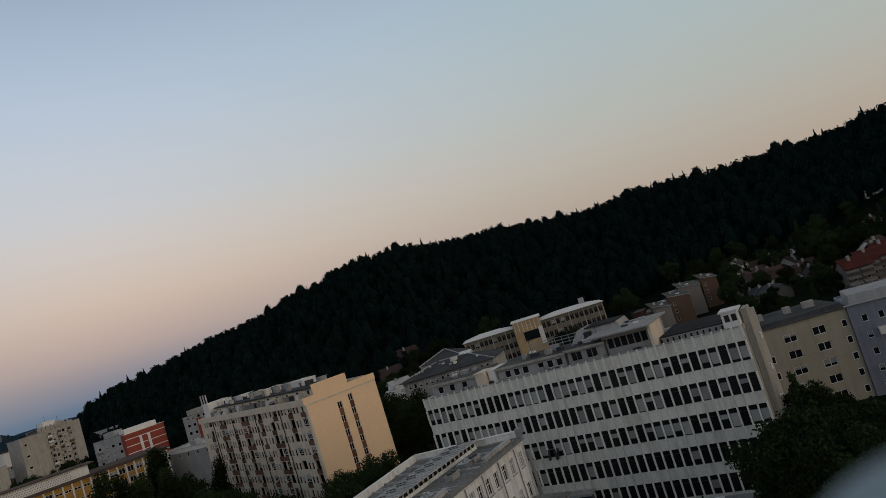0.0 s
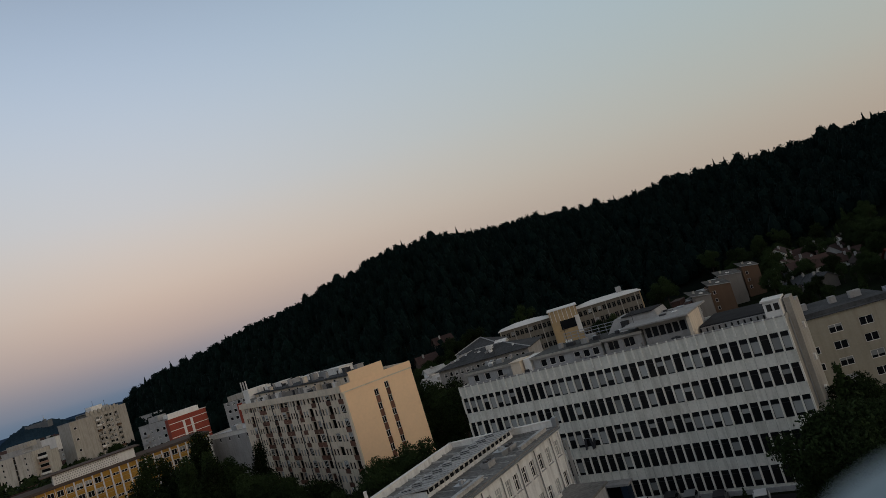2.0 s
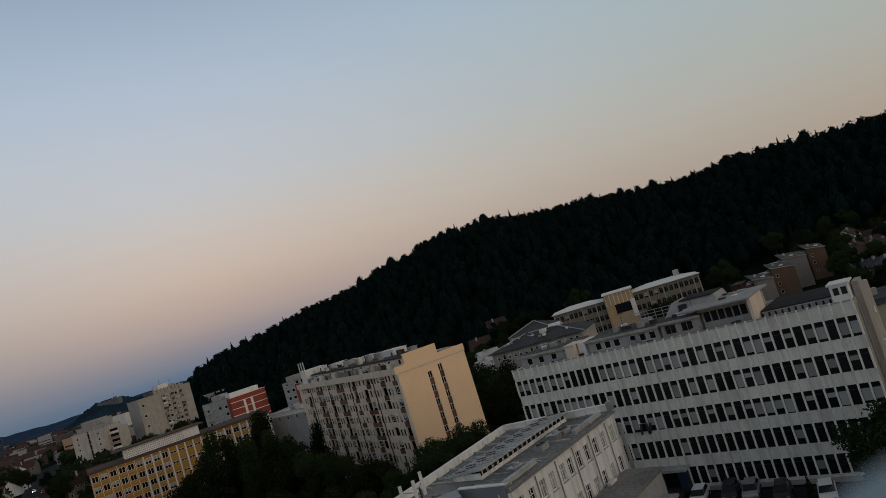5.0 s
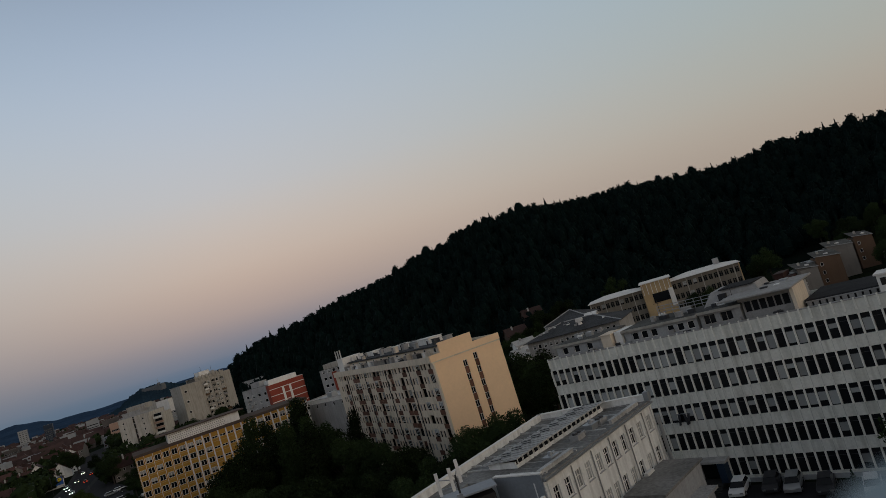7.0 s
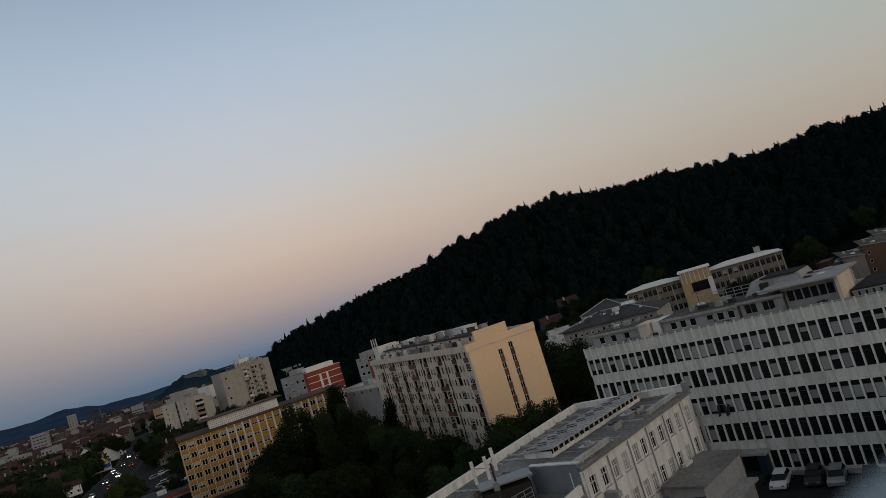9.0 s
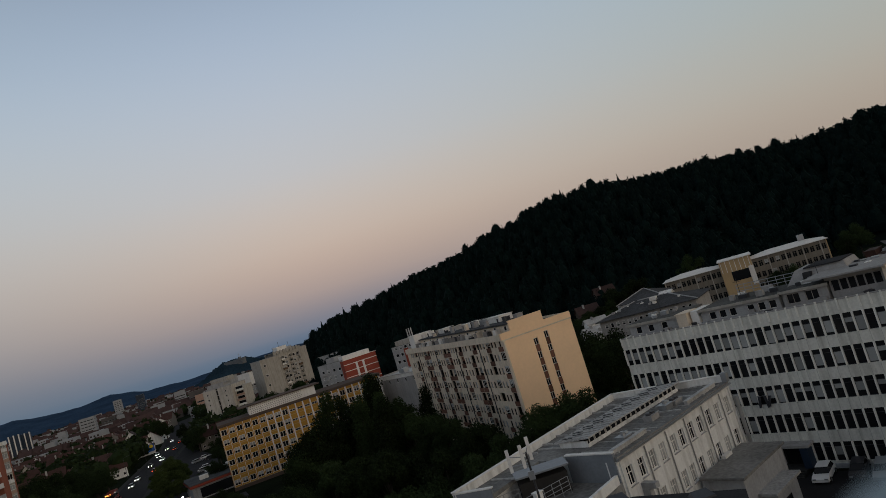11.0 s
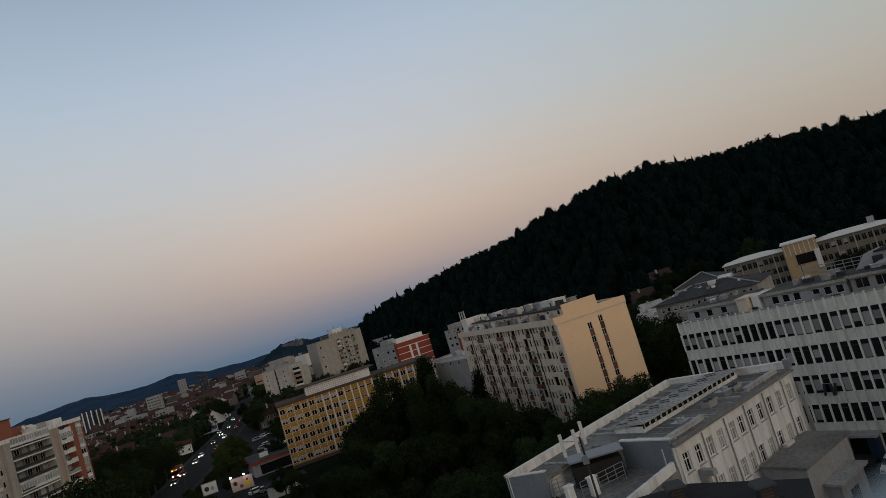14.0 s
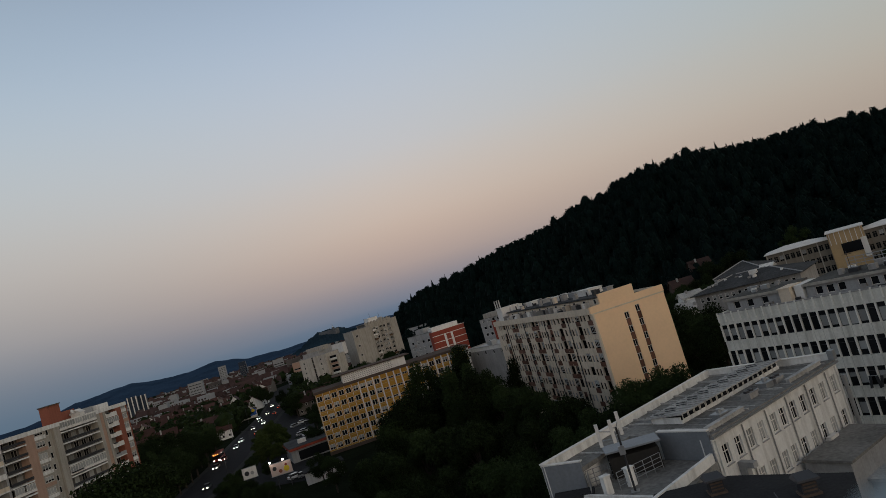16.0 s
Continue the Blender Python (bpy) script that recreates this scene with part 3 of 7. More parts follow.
def office_block():
    p, q = Vector((12.5, 100.6, 0)), Vector((46.0, 70.3, 0))
    LEN, DEP, TOP, N = (q - p).length, 14.0, 19.3, 40
    b = thing("office_block", along(p, q), "long grey-white concrete office block with rows of narrow windows", "building")
    mod = LEN / N
    rows = [(17.7 - 3.65 * k - 2.25, 17.7 - 3.65 * k) for k in range(4, -1, -1)]
    cols = [(mod * i + 0.08, mod * (i + 1) - 0.08) for i in range(N)]
    door = range(14, 19)
    z = 0.0
    for k, (a, c) in enumerate(rows):
        for x0, x1 in (((0, LEN),) if k else ((0, mod * door[0]), (mod * (door[-1] + 1), LEN))):
            part("spandrel", Geo().box(x0, x1, 0, 0.35, z, a), M_OFFICE, b)
        z = c
    part("spandrel", Geo().box(0, LEN, 0, 0.35, z, TOP), M_OFFICE, b)
    fin = Geo().box(-0.085, 0.085, -0.14, 0.36, 0, 2.25).mesh("mullion", M_MULLION)
    cap = Geo().box(-0.09, 0.09, -0.12, 0.0, 0, 1.35).mesh("parapet_fin", M_MULLION)
    for k, (a, c) in enumerate(rows):
        for i in range(N + 1):
            if k == 0 and i in range(door[0] + 1, door[-1] + 1):
                continue
            part("mullion", fin, None, b).matrix_basis = pose(min(max(mod * i, 0.08), LEN - 0.08), 0, a)
    for i in range(N + 1):
        part("parapet_fin", cap, None, b).matrix_basis = pose(min(max(mod * i, 0.09), LEN - 0.09), 0, 18.15)
    kit = WindowKit(mod - 0.16, 2.25, 1, 0.05, 0.74, M_IRON, M_GLASS, ((0.14, 0.73), (0.3, 0.73), (0.14, 0.73), (0.5, 0.73), (0.05, 0.73)))
    joint = Geo().box(-0.03, 0.03, -0.006, -0.001, 0, 1.38).mesh("panel_joint", M_JOINT)
    for k in range(4):
        for i in range(1, N):
            part("panel_joint", joint, None, b).matrix_basis = pose(mod * i, 0, 17.7 - 3.65 * k - 3.645)
    rng = random.Random(5)
    for k, (a, c) in enumerate(rows):
        for i in range(N):
            if k == 0 and i in door:
                continue
            p_blind = (0.02, 0.12, 0.7, 0.6, 0.68)[k]
            kit.put(b, cols[i][0], 0.12, a, rng.randrange(5) if rng.random() < p_blind else None)
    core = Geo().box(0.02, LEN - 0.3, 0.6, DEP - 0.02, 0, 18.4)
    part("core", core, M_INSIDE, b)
    g = Geo()
    g.box(-0.02, 0.33, 0.352, DEP, 0, TOP), g.box(0, LEN, DEP, DEP + 0.3, 0, TOP)
    part("rear_wall", g, M_OFFICE, b)
    # end wall with stair bay and pipes
    g = Geo()
    g.box(LEN - 0.33, LEN + 0.02, 0.352, DEP, 0, TOP)
    g.box(LEN + 0.022, LEN + 0.7, 2.5, 5.4, 0, TOP + 1.6)
    part("end_wall", g, M_TOWER, b, "weathered grey-beige end wall")
    for y, r in ((1.6, 0.10), (6.1, 0.14), (7.6, 0.08)):
        part("downpipe", Geo().tube((LEN + 0.17, y, 0.2), (LEN + 0.17, y, TOP - 0.5), r), M_STEEL, b)
    for z in (4, 8, 12, 16):
        part("air_conditioner", Geo().box(LEN + 0.03, LEN + 0.5, 8.4, 9.4, z, z + 0.75), M_WHITE, b)
    part("roof_slab", Geo().box(0.34, LEN - 0.34, 0.36, DEP - 0.01, 18.4, 18.6), M_ROOF, b)
    part("parapet_cap", Geo().box(-0.06, LEN + 0.06, -0.10, 0.42, TOP + 0.002, TOP + 0.09), M_DARKBAND, b)
    part("plinth", Geo().box(0, mod * door[0], -0.15, -0.002, 0, 0.55).box(mod * (door[-1] + 1), LEN, -0.15, -0.002, 0, 0.55), M_GREYC, b)
    # set-back top storey
    wk = WindowKit(0.9, 1.0, 1, 0.06, 0, M_WHITE)
    wk2 = WindowKit(1.5, 1.2, 2, 0.06, 0, M_TOWER)

    rr = random.Random(41)

    def setback(x0, x1, y0, y1, z1, xs, kit2, zb, mat, name):
        g = Geo()
        wall_grid(g, x0, x1, 18.6, z1, [(x, x + kit2.w) for x in xs], [(zb, zb + kit2.h)], y0, 0.25)
        g.box(x0, x0 + 0.25, y0 + 0.252, y1, 18.6, z1), g.box(x1 - 0.25, x1, y0 + 0.252, y1, 18.6, z1), g.box(x0, x1, y1, y1 + 0.25, 18.6, z1)
        w = part(name, g, mat, b)
        part("core", Geo().box(x0 + 0.3, x1 - 0.3, y0 + 0.4, y1 - 0.1, 18.62, z1 - 0.1), M_INSIDE, w)
        part("roof", Geo().box(x0 - 0.25, x1 + 0.25, y0 - 0.35, y1 + 0.3, z1 + 0.002, z1 + 0.2), M_ROOF, w)
        part("fascia", Geo().box(x0 - 0.26, x1 + 0.26, y0 - 0.42, y0 - 0.352, z1 - 0.12, z1 + 0.23), M_TOWER, w)
        for _ in range(9):
            x, y, s = rr.uniform(x0 + 0.5, x1 - 1.5), rr.uniform(y0 + 1, y1 - 1), rr.uniform(0.3, 0.9)
            part("roof_vent", Geo().box(x, x + s * rr.uniform(0.7, 1.8), y, y + s, z1 + 0.2, z1 + 0.2 + rr.uniform(0.25, 0.7)), rr.choice((M_STEEL, M_DARKBAND, M_PLASTER, M_IRON)), w)
        for x in xs:
            kit2.put(w, x, y0 + 0.1, zb)

    setback(0.6, 8.6, 2.2, 9, 20.7, [1.6, 3.6, 5.8], wk, 19.35, M_GREYC, "top_storey")
    setback(11.9, 22.4, 2.4, 10, 20.75, [13, 14.4, 15.8, 18.2, 19.6, 21], wk, 19.35, M_GREYC, "top_storey")
    setback(22.7, 28.0, 2.6, 9, 20.9, [23.2, 25.4], wk2, 19.4, M_DARKBAND, "top_storey")
    setback(28.2, 33.9, 3.0, 11, 21.4, [28.4 + 0.9 * i for i in range(6)], WindowKit(0.82, 1.35, 1, 0.05, 0, M_DARKBAND), 19.8, M_DARKBAND, "top_storey")
    part("stair_head", Geo().box(8.9, 10.4, 1.2, 4.2, 18.602, 20.95).box(8.75, 10.55, 1.05, 4.35, 20.952, 21.08), M_APT, b, "cream rendered stair head")
    part("stair_head", Geo().box(10.61, 11.7, 2.0, 6, 18.602, 21.0), M_PLASTER, b)
    part("end_screen", Geo().box(34.2, 34.6, 2.0, 7.5, 18.602, 21.74), M_APT, b, "cream rendered end wall of the top storey")
    part("roof", Geo().box(26.0, 34.7, 1.2, 11.2, 21.75, 21.95), M_DARKBAND, b)
    part("plant_room", Geo().solid([(22.0, 6.6, 20.9), (29.8, 6.6, 20.9), (29.8, 12, 20.9), (22.0, 12, 20.9), (23.2, 7.5, 22.7), (29.0, 7.5, 22.7), (29.0, 12, 22.7), (23.2, 12, 22.7)], [(3, 2, 1, 0), (4, 5, 6, 7), (0, 1, 5, 4), (1, 2, 6, 5), (2, 3, 7, 6), (3, 0, 4, 7)]), M_DARKBAND, b, "pale grey roof plant room")
    # black box set on the slanted side for the shade of a recess
    part("hatch", Geo().box(24.3, 25.3, 6.6, 7.45, 21.0, 22.3), M_DARKROOF, b)
    part("plant_roof", Geo().box(24.4, 28.8, 7.2, 12.1, 22.702, 22.85), M_DARKROOF, b)
    for i in range(9):
        x = 14.2 + i * 1.1
        part("railing_post", Geo().tube((x, 9.8, 20.9), (x, 9.8, 22.3), 0.05), M_STEEL, b)
    for z in (21.4, 21.85, 22.3):
        part("rail", Geo().tube((14.2, 9.8, z), (23.0, 9.8, z), 0.045), M_STEEL, b)
    part("chimney", Geo().box(43.2, 45.0, 0.9, 3.4, 18.602, 21.1).box(43.0, 45.25, 0.7, 3.6, 21.102, 21.3), M_WHITE, b)
    # near-black panels give the shade of two openings; the wall behind is closed
    for x in (43.5, 44.3):
        part("opening", Geo().box(x, x + 0.55, 0.86, 0.899, 20.0, 20.8), M_INSIDE, b)
    g = Geo()
    for i in range(12):
        g.box(35.0 + i * 0.75, 35.5 + i * 0.75, 4.2, 4.4, 18.602, 19.3)
    g.box(34.9, 43.6, 4.15, 4.45, 19.302, 19.42)
    part("roof_parapet", g, M_DARKBAND, b)
    part("roof_deck", Geo().box(34.75, 44.6, 4.5, DEP - 0.4, 18.602, 19.6), M_DARKROOF, b)
    ro = random.Random(23)
    for _ in range(16):
        x, y = ro.uniform(1.0, 33), ro.uniform(0.7, 1.9)
        part("roof_box", Geo().box(x, x + ro.uniform(0.3, 1.1), y, y + 0.4, 18.602, 19.0 + ro.uniform(0.1, 0.8)), ro.choice((M_DARKBAND, M_IRON, M_STEEL)), b)
    for x in (4.4, 16.5, 26.5):
        part("aerial", Geo().tube((x, 5.5, 20.9), (x, 5.5, 23.6), 0.035, n=6).tube((x - 0.6, 5.5, 23.2), (x + 0.6, 5.5, 23.2), 0.025, n=6), M_IRON, b)
    # trousers hung out to dry from a third-floor window
    for x, a in ((17.2, 8), (17.9, -6), (18.5, 14)):
        l = part("laundry", Geo().box(-0.16, 0.16, -0.05, 0.05, -0.7, 0).box(-0.15, -0.02, -0.05, 0.05, -1.5, -0.701).box(0.02, 0.15, -0.05, 0.05, -1.4, -0.701), M_IRON, b, "dark trousers drying outside a window")
        l.matrix_basis = pose(x, -0.22, 9.3, 0, a, 0)
    part("drying_rod", Geo().tube((16.6, -0.22, 9.32), (19.0, -0.22, 9.32), 0.03), M_STEEL, b)
    # entrance
    x0, x1 = mod * door[0], mod * (door[-1] + 1)
    e = part("entrance", Geo().box(x0 + 0.05, x0 + 1.9, 0.1, 0.3, 0.6, 3.1), M_GREYC, b)
    part("side_panel", Geo().box(x1 - 1.1, x1 - 0.05, 0.1, 0.3, 0.6, 3.1), M_GREYC, e)
    part("canopy", Geo().box(x0 - 0.3, x1 + 0.3, -1.8, 0.0, 3.12, 3.42), M_DARKBAND, e)
    part("door", Geo().box(x0 + 2.1, x1 - 1.3, 0.35, 0.45, 0.6, 2.9), M_GLASS, e)
    part("side_screen", Geo().box(x1 - 0.95, x1 - 0.05, -1.6, -0.05, 0.6, 3.1), M_BLUEGLASS, e)
    for i in range(4):
        part("step", Geo().box(x0 - 0.4, x1 - 0.6, -2.0 - 0.35 * (i + 1), 0.0 if i == 0 else -2.0 - 0.35 * i, 0, 0.6 - 0.15 * i), M_PAVE, e)


office_block()

# ---- apartment slab with cream gable ----


def apartment_slab():
    p, q = Vector((-31.1, 175.3, 0)), Vector((-4.7, 127.9, 0))
    LEN, DEP, TOP = (q - p).length, 15.65, 23.1
    b = thing("apartment_block", along(p, q), "eight-storey grey-beige apartment slab with a cream gable end", "building")
    rows = [(1.2 + 2.65 * k + 0.95, 1.2 + 2.65 * k + 2.25) for k in range(8)]
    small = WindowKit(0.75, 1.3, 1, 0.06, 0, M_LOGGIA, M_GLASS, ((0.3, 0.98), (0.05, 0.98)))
    wide = WindowKit(1.9, 1.25, 3, 0.07, 0, M_WHITE, M_GLASS, ((0.4, 0.98), (0.1, 0.98), (0.65, 0.98)))
    # columns from the gable leftwards: s small window, d loggia with brown panel, D double loggia
    pattern, x, cols = "dssdsssDssdsssDssdssDsssdssDssdsss", LEN - 0.4, []
    for c in pattern:
        w = {"s": 0.75, "d": 1.9, "D": 1.9}[c]
        x -= w + (0.66 if c == "s" else 0.42)
        if x < 0.6:
            break
        cols.append((x, x + w, c))
        if c == "D":
            x -= 1.9 + 0.2
            cols.append((x, x + w, c))
    cols.sort()
    rng = random.Random(3)
    g = Geo()
    # walls storey by storey: small windows are holes, loggias are full-height recesses
    for k, (a, c) in enumerate(rows):
        zf = 1.2 + 2.65 * k
        x = 0.0
        for x0, x1, t in cols:
            g.box(x, x0, 0, 0.3, zf, zf + 2.65)
            if t == "s":
                g.box(x0, x1, 0, 0.3, zf, a), g.box(x0, x1, 0, 0.3, c, zf + 2.65)
            else:
                g.box(x0, x1, 0, 0.3, zf, zf + 0.12)
            x = x1
        g.box(x, LEN, 0, 0.3, zf, zf + 2.65)
    g.box(0, LEN, 0, 0.3, 0, 1.2)
    g.box(0, LEN, -0.25, 0.3, 22.4, TOP - 0.05)
    part("front_wall", g, M_APT, b)
    part("cornice", Geo().box(-0.1, LEN + 0.02, -0.35, -0.25, 21.9, TOP), M_APT, b)
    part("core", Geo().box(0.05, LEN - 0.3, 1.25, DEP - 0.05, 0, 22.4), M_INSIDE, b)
    panel = Geo().box(0, 1.9, -0.12, -0.04, 0, 0.9).mesh("balcony_panel", M_BROWN)
    pale = Geo().box(0, 1.9, -0.12, -0.04, 0, 0.9).mesh("balcony_panel", M_APT)
    shade = [Geo().box(0, 1.9, 0.25, 0.35, 0, h).mesh("sunshade", M_BROWN) for h in (0.9, 1.3)]
    infill_wall = lattice(Geo(), [0, 0.6, 1.35, 1.9], [0, 0, 1.31, 1.55], 0.02, 0.3).mesh("loggia_infill", M_APT)
    for k, (a, c) in enumerate(rows):
        for x0, x1, t in cols:
            if t == "s":
                small.put(b, x0, 0.12, a, rng.choice((None, None, 0, 1)))
            else:
                part("balcony_panel", panel if rng.random() < 0.82 else pale, None, b).matrix_basis = pose(x0, 0.05, 1.2 + 2.65 * k + 0.13)
                r = rng.random() if t == "d" else 0.25 + 0.75 * rng.random()
                if r < 0.42:
                    wide.put(b, x0, 0.10, 1.2 + 2.65 * k + 1.3, rng.choice((None, 0, 2)))
                elif r < 0.52:
                    part("sunshade", rng.choice(shade), None, b).matrix_basis = pose(x0, 0.1, 1.2 + 2.65 * k + 1.5)
                    wide.put(b, x0, 0.9, 1.2 + 2.65 * k + 1.25)
                elif r < (0.72 if t == "d" else 0.56):
                    part("loggia_infill", infill_wall, None, b).matrix_basis = pose(x0, 0.0, 1.2 + 2.65 * k + 1.05)
                    small.put(b, x0 + 0.6, 0.12, 1.2 + 2.65 * k + 1.06, rng.choice((None, 0)))
                else:
                    wide.put(b, x0, 0.9, 1.2 + 2.65 * k + 1.25, rng.choice((None, 1)))
    for x in (8.2, 19.6, 31.5, 43.2):
        part("downpipe", Geo().tube((x, -0.12, 0), (x, -0.12, 22), 0.09), M_IRON, b)
    # gable: two slots of stair windows with brown infill
    s1, s2 = (6.3, 7.25), (8.9, 9.85)
    for y0, y1, z0, z1 in ((0.302, s1[0], 0, 22.0), (s1[1], s2[0], 3.0, 22.0), (s2[1], DEP, 0, 22.0), (s1[0], s1[1], 20.4, 22.0), (s2[0], s2[1], 21.1, 22.0), (s1[0], s2[1], 0, 3.0)):
        part("gable_wall", Geo().box(LEN - 0.3, LEN + 0.03, y0, y1, z0, z1), M_CREAM, b, "smooth cream-yellow gable end")
    part("gable_parapet", Geo().box(LEN - 0.35, LEN + 0.12, -0.36, DEP + 0.1, 22.002, TOP + 0.12), M_CREAM, b)
    sk = WindowKit(0.95, 1.25, 2, 0.06, 0, M_WHITE)
    infill = Geo().box(-0.08, 0, 0, 0.95, 0, 1.36).mesh("infill_panel", M_BROWN)
    for (y0, y1), top in ((s1, 20.4), (s2, 21.1)):
        z = top
        while z > 4.4:
            w = sk.put(b, LEN - 0.12, y0, z - 1.27, None, 90)
            part("infill_panel", infill, None, b).matrix_basis = pose(LEN - 0.08, y0, z - 2.65)
            z -= 2.65
    # darker ledge added for the shadow line below the gable's parapet
    part("string_course", Geo().box(LEN + 0.031, LEN + 0.16, -0.3, DEP, 21.75, 21.99), M_APT, b)
    g = Geo().box(-0.02, 0.28, 0.302, DEP, 0, TOP).box(0.28, LEN - 0.36, DEP - 0.3, DEP, 0, TOP)
    part("rear_wall", g, M_APT, b)
    part("roof_slab", Geo().box(0.3, LEN - 0.36, 0.302, DEP - 0.31, 22.402, 22.7), M_ROOF, b)
    # roof storey with dormers, ledges and cables
    part("attic", Geo().box(1.2, LEN - 0.4, 2.6, 9.2, 22.702, 24.3), M_APT, b)
    part("attic_roof", Geo().box(0.9, LEN - 0.2, 2.1, 9.6, 24.502, 24.72), M_SLATE, b)
    part("gable_upstand", Geo().box(LEN - 0.38, LEN + 0.05, 2.1, 9.6, TOP + 0.13, 25.1), M_CREAM, b)
    ak = WindowKit(1.0, 0.9, 1, 0.06, 0, M_WHITE)
    for i in range(11):
        ak.put(b, LEN - 3.0 - 4.4 * i, 2.52, 23.3)
        part("dividing_wall", Geo().box(LEN - 5.2 - 4.4 * i, LEN - 5.05 - 4.4 * i, 1.0, 2.6, 22.702, 23.9), M_DARKBAND if i % 3 else M_WHITE, b)
    for x, y, w, d, h, m in ((1.5, 1.0, 3.6, 5, 2.6, M_WHITE), (10, 6, 3.2, 3, 2.0, M_WHITE), (17, 6.5, 2.4, 2.6, 1.7, M_GREYC), (24, 6.5, 4.2, 3, 1.9, M_WHITE), (33, 6.6, 3.6, 3, 2.1, M_GREYC), (38, 6.2, 5.4, 3.2, 2.3, M_WHITE), (47, 7.5, 1.6, 1.4, 1.5, M_DARKBAND)):
        part("roof_shed", Geo().box(x, x + w, y, y + d, 24.722 if y > 2 else 22.702, 24.72 + h * 0.5).box(x - 0.15, x + w + 0.15, y - 0.15, y + d + 0.15, 24.722 + h * 0.5, 24.82 + h * 0.5), m, b)
    rr = random.Random(19)
    for _ in range(46):
        x, y = rr.uniform(1, LEN - 2), rr.choice((rr.uniform(0.8, 2.0), rr.uniform(2.4, 9.0)))
        z = 22.7 if y < 2.1 else 24.72
        w, d, h = rr.uniform(0.3, 1.5), rr.uniform(0.3, 1.1), rr.uniform(0.4, 1.3)
        part("roof_clutter", Geo().box(x, x + w, y, y + d, z, z + h).box(x - 0.08, x + w + 0.08, y - 0.08, y + d + 0.08, z + h, z + h + 0.08), rr.choice((M_IRON, M_DARKBAND, M_DARKBAND, M_WHITE, M_APT, M_SLATE)), b)
    for i in range(8):
        x = 6.5 + i * 5.6
        part("vent_pipe", Geo().tube((x, 4.5, 24.7), (x, 4.5, 25.6), 0.16), M_IRON, b)
    # aerial mast at the far end
    for dx, dy in ((-1.1, 2.0), (-0.5, 2.4), (0.1, 2.8)):
        part("aerial", Geo().tube((dx, dy, 23), (dx, dy, 28.0), 0.07).box(dx - 0.16, dx + 0.16, dy - 0.12, dy + 0.12, 26.0, 28.2), M_STEEL, b)


apartment_slab()

# ---- low clinic wing with sheet roof ----


def clinic_wing():
    C1, FR, FL, C4, C3, C2 = (4.0, 60.6), (18.9, 76.7), (7.4, 83.7), (-10.5, 61.1), (-7.0, 59.9), (0.0, 64.0)
    b = thing("clinic_wing", pose(0, 0, 0), "low white-plastered clinic wing with a worn grey sheet roof", "building")
    poly = [C1, FR, FL, C4, C3, (-2.6, 66.2), C2]
    part("core", Geo().prism([(3.2, 61.1), (18.1, 77.0), (7.6, 83.2), (-9.9, 61.6), (-7.2, 60.5), (-2.6, 66.7), (0.1, 64.5)], 0, 14.5), M_PLASTER, b)
    part("roof", Geo().prism([(4.15, 60.45), (19.05, 76.6), (7.4, 83.7), (-10.5, 61.1), (-7.0, 59.9), (-2.6, 66.2), (0.0, 64.0)], 14.502, 14.9), M_FELT, b, "worn grey felt roof with patches")
    # right-hand wall with two rows of windows
    m = along((*C1, 0), (*FR, 0))
    LEN = math.dist(C1, FR)
    w = part("side_wall", Geo(), M_PLASTER, b)
    w.matrix_basis = m
    xs = [1.0, 2.9, 4.8, 6.6, 8.7, 10.3, 12.2, 14.0, 16.0, 17.9, 20.2]
    cols = [(x, x + 0.95) for x in xs]
    rows = [(4.9, 6.6), (8.4, 10.1), (11.9, 13.6)]
    g = Geo()
    wall_grid(g, 0, LEN, 0, 14.5, cols, rows, 0, 0.32)
    w.data = g.mesh("side_wall", M_PLASTER)
    kit = WindowKit(0.95, 1.7, 2, 0.095, 0.62, M_WHITE, M_GLASS, ((0.1, 0.98), (0.5, 0.98)))
    rng = random.Random(8)
    for z, _ in rows:
        for x in xs:
            kit.put(w, x, 0.16, z, rng.choice((None, None, None, 0)))
            part("sill", Geo().box(x - 0.08, x + 1.03, -0.10, 0.0, z - 0.09, z - 0.01), M_GREYC, w)
    for x in (0.3, 4.35, 8.1, 11.7, 15.4, 19.4, 21.6):
        part("downpipe", Geo().tube((x, -0.11, 1.0), (x, -0.11, 14.3), 0.065), M_PLASTER if x in (0.3, 21.6) else M_DARKBAND, w)
    part("gutter", Geo().box(-0.1, LEN + 0.15, -0.38, -0.16, 14.55, 14.74), M_STEEL, w)
    part("duct", Geo().box(2.3, 2.9, -0.75, -0.02, 8.6, 11.2).box(2.3, 2.9, -1.5, -0.02, 11.202, 11.7), M_GREYC, w, "grey sheet-metal ventilation duct")
    part("ladder_box", Geo().box(LEN - 0.3, LEN + 0.3, -0.3, 0.3, 14.9, 15.9), M_STEEL, w)
    part("elbow_pipe", Geo().tube((LEN + 0.25, -0.35, 13.2), (LEN + 0.25, -0.35, 8.0), 0.22).tube((LEN + 0.25, -0.35, 8.0), (LEN + 1.0, -0.6, 6.8), 0.22), M_STEEL, w)
    # parapet along the left side and the far end
    for a, c in ((C4, FL), (FL, (19.0, 76.9))):
        mm = along((*a, 0), (*c, 0))
        o = part("parapet", Geo().box(0, math.dist(a, c), -0.25, 0.1, 0, 15.55), M_PLASTER, b)
        o.matrix_basis = mm
        part("coping", Geo().box(-0.1, math.dist(a, c) + 0.1, -0.33, 0.18, 15.552, 15.66), M_WHITE, o)
    m3 = along((*C4, 0), (*C3, 0))
